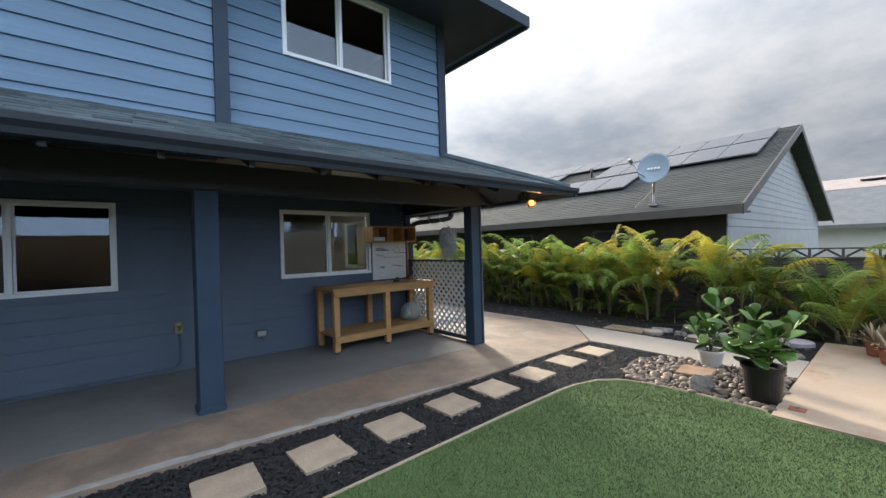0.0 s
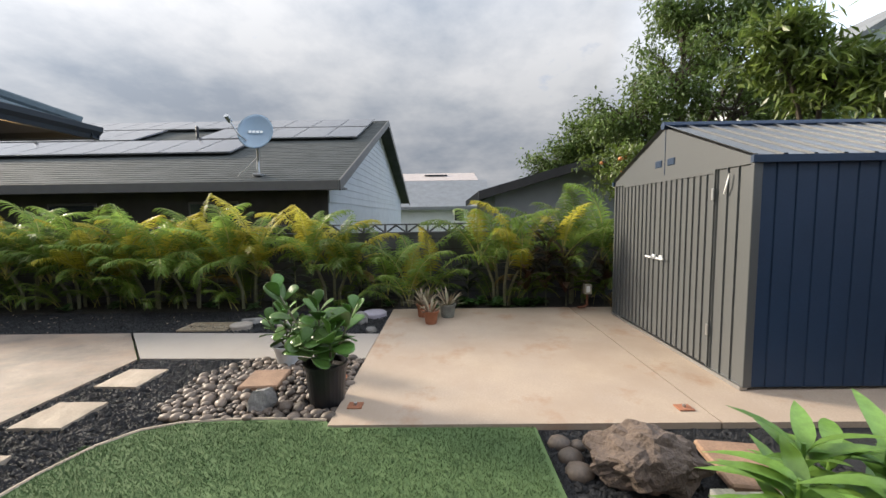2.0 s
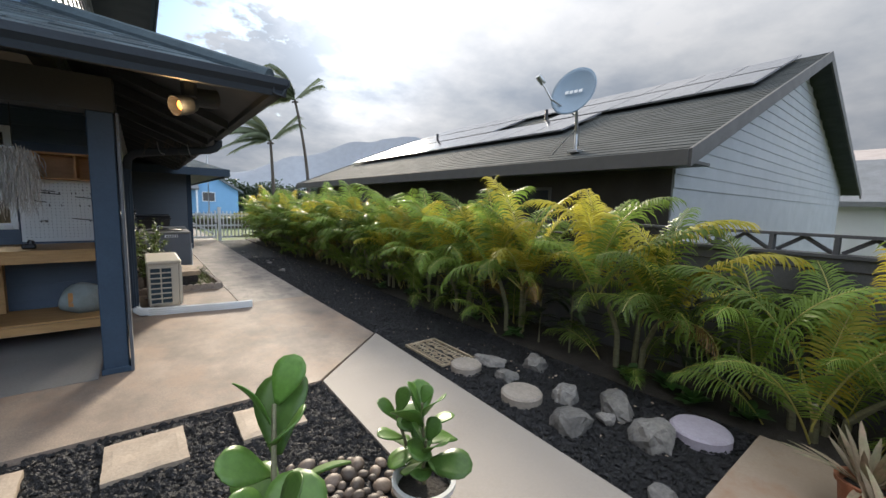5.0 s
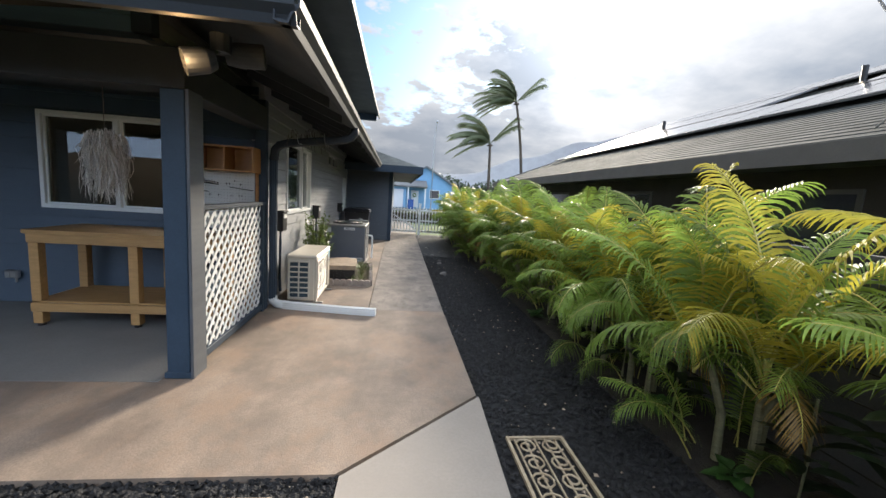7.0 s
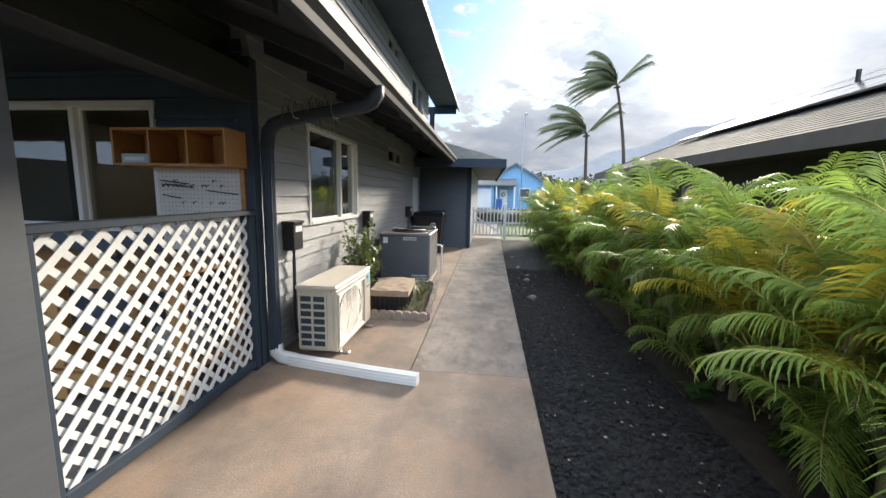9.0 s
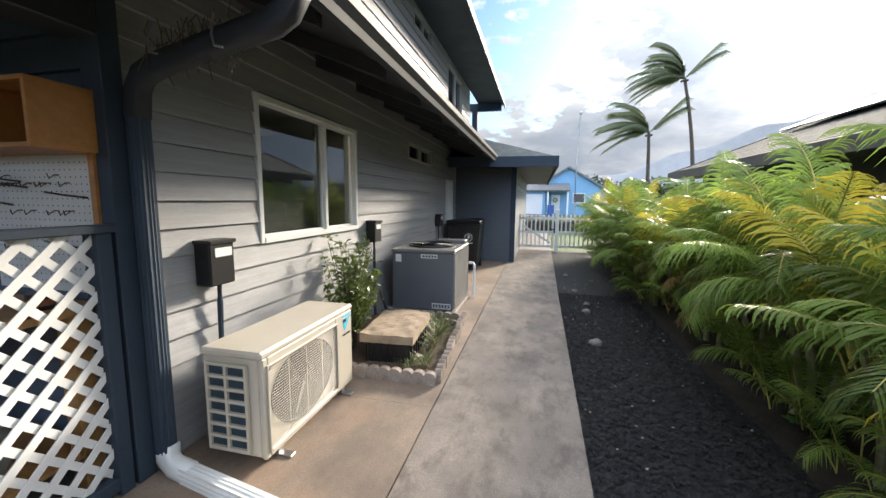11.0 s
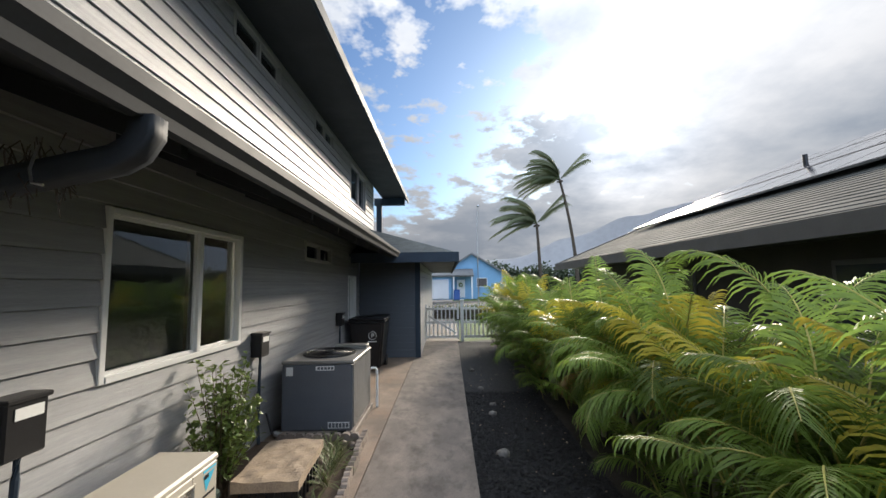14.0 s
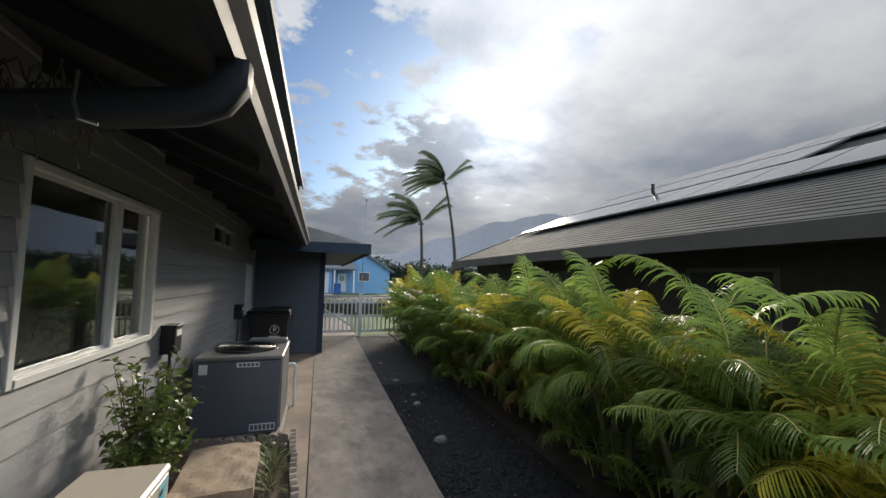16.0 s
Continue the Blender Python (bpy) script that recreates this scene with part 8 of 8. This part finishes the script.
slab("kerb_near", [(-200, 33.7), (200, 33.7), (200, 34), (-200, 34)], G, G + 0.12, M_CONC2, "concrete kerb of the street", "kerb")
slab("kerb_far", [(-200, 44), (200, 44), (200, 44.3), (-200, 44.3)], G, G + 0.12, M_CONC2, "concrete kerb of the street", "kerb")
slab("pavement_front", [(5.9, 17.9), (7.1, 17.9), (7.1, 33.6), (5.9, 33.6)], G, G + 0.05, M_CONC2, "concrete front path beyond the gate")
slab("driveway_far", [(3.0, 44.4), (7.4, 44.4), (7.4, 50.5), (3.0, 50.5)], G, G + 0.04, M_CONC2, "concrete driveway of the blue house", "driveway")
hd = thing("street_hedge", "low dark green hedge beyond the gate", "hedge", (0, 0, 0))
g = np.random.default_rng(5)
leaf_cloud("leaves", [(x_, 26.0 + g.uniform(-0.2, 0.2), z_) for x_ in np.arange(5.5, 16, 0.16) for z_ in (0.1, 0.32, 0.5)], 26, 0.13, 0.12, 0.06, M_TLEAF, hd, 6)
part("core", boxes(((5.5, 25.85, G), (16, 26.15, 0.5)), bev=0.05), M_BARK, hd)

sl = thing("street_lamp", "tall thin grey street lamp post", "street lamp", (9.6, 40.5, G))
part("pole", tube(bmesh.new(), [(0, 0, 0), (0, 0, 4.5), (0.02, 0, 7.6), (0.12, -0.1, 8.8)], 0.085, 8, 0.05), M_ALU, sl)
part("head", boxes(((0.02, -0.35, 8.75), (0.24, 0.05, 8.95)), bev=0.04), M_ALU, sl)


# Leaf green paled in the colour for the haze over the far palms.
M_COCO = mat("haze_paled_coconut_leaf", (0.15, 0.18, 0.10), 0.6, var=0.2, scale=2, transl=0.3)


def coconut(loc, h, bend, seed, label):
    rng = random.Random(seed)
    p = thing("coconut_palm", label, "palm", loc, group="coconut palms")
    pts = [Vector((bend[0] * u * u, bend[1] * u * u, h * u)) for u in (k / 8 for k in range(9))]
    part("trunk", tube(bmesh.new(), pts, 0.24, 8, 0.15), M_BARK, p)
    top = pts[-1]
    # wind from +x: leaves streamed to -x
    for i in range(25):
        b = bmesh.new()
        a = 2 * math.pi * i / 25 + rng.uniform(-0.2, 0.2)
        el = rng.uniform(-0.1, 1.25)
        d = Vector((math.cos(a), math.sin(a) * 0.7, el))
        d.x = d.x * 0.6 - 0.7
        if i in (0, 1):
            d = Vector((0.8, 0.1, 0.8 + 0.15 * i))
        d.normalize()
        ln = rng.uniform(4.6, 5.8)
        q, pp = Vector(d), [top.copy()]
        for k in range(9):
            pp.append(pp[-1] + q * ln / 9)
            q = (q + Vector((-0.10, 0, -0.13))).normalized()
        tube(b, pp, 0.035, 4, 0.01)
        for k in range(1, 9):
            for s_ in range(7):
                base = pp[k].lerp(pp[min(k + 1, 9)], s_ / 7)
                dd = (pp[k] - pp[k - 1]).normalized()
                for sgn in (-1, 1):
                    sd = dd.cross(Vector((0, 0, 1))).normalized() * sgn
                    tip = base + (sd * 0.45 + dd * 0.6 + Vector((-0.35, 0, -0.55))).normalized() * rng.uniform(0.8, 1.3)
                    w_ = dd * 0.06
                    b.faces.new([b.verts.new(base - w_), b.verts.new(base + w_), b.verts.new(tip)])
        part("frond", b, M_COCO, p)
    for i in range(5):
        b = bmesh.new()
        bmesh.ops.create_icosphere(b, subdivisions=2, radius=0.13, matrix=Matrix.Translation(top + Vector((rng.uniform(-0.25, 0.25), rng.uniform(-0.25, 0.25), -0.25))))
        part("coconut", b, M_BARK, p)


coconut((18.0, 52.0, G), 8.9, (-0.25, 0), 3, "wind-blown coconut palm with a straight trunk")
coconut((22.6, 52.5, G), 14.4, (-1.7, 0), 4, "tall leaning wind-blown coconut palm")

# dark tree line and hills
tl = thing("far_tree_line", "dark green tree line beyond the street", "trees", (0, 0, 0), kind="stuff")
rg = random.Random(12)
tips = []
for i in range(420):
    x_ = rg.uniform(9, 60)
    tips.append((x_, 66 + rg.uniform(-2, 2), rg.uniform(0.3, 1.0) * (3.6 + 1.6 * noise.noise(Vector((x_ * 0.25, 0, 0))))))
leaf_cloud("leaves", tips, 40, 0.55, 0.55, 0.35, M_TLEAF3, tl, 13)
b = bmesh.new()
box(b, (9, 66.8, G), (60, 67.4, 2.6))
part("core", b, M_TLEAF3, tl)

# The haze before the hills is put into this pale blue-grey.
M_HILL = mat("haze_coloured_hill", (0.30, 0.32, 0.35), 0.95, var=0.15, scale=0.004, fine=0.05, bump=0.0)


def hills(name, pts, dist, m):
    """A far ridge; pts: azimuth from +y towards +x and height angle, in degrees."""
    b = bmesh.new()
    lo, hi, bk = [], [], []
    n = 160
    for i in range(n + 1):
        az = pts[0][0] + (pts[-1][0] - pts[0][0]) * i / n
        for (a0, h0), (a1, h1) in zip(pts, pts[1:]):
            if a0 <= az <= a1:
                u = (az - a0) / (a1 - a0)
                u = u * u * (3 - 2 * u)
                h = h0 + (h1 - h0) * u
                break
        h += 0.25 * noise.noise(Vector((az * 0.35, 1.0, 0))) + 0.1 * noise.noise(Vector((az * 1.7, 3.0, 0)))
        r = radians(az)
        x, y = dist * math.sin(r), dist * math.cos(r)
        lo.append(b.verts.new((x, y, -20)))
        hi.append(b.verts.new((x * 1.12, y * 1.12, dist * 1.12 * math.tan(radians(max(h, 0.1))))))
        bk.append(b.verts.new((x * 1.3, y * 1.3, -20)))
    for i in range(n):
        b.faces.new((lo[i], lo[i + 1], hi[i + 1], hi[i]))
        b.faces.new((hi[i], hi[i + 1], bk[i + 1], bk[i]))
    bmesh.ops.recalc_face_normals(b, faces=b.faces)
    return tagged(link_mesh(name, b, m, smooth=True), "hills on the horizon with haze painted in as blue-grey", "hills", kind="structure")


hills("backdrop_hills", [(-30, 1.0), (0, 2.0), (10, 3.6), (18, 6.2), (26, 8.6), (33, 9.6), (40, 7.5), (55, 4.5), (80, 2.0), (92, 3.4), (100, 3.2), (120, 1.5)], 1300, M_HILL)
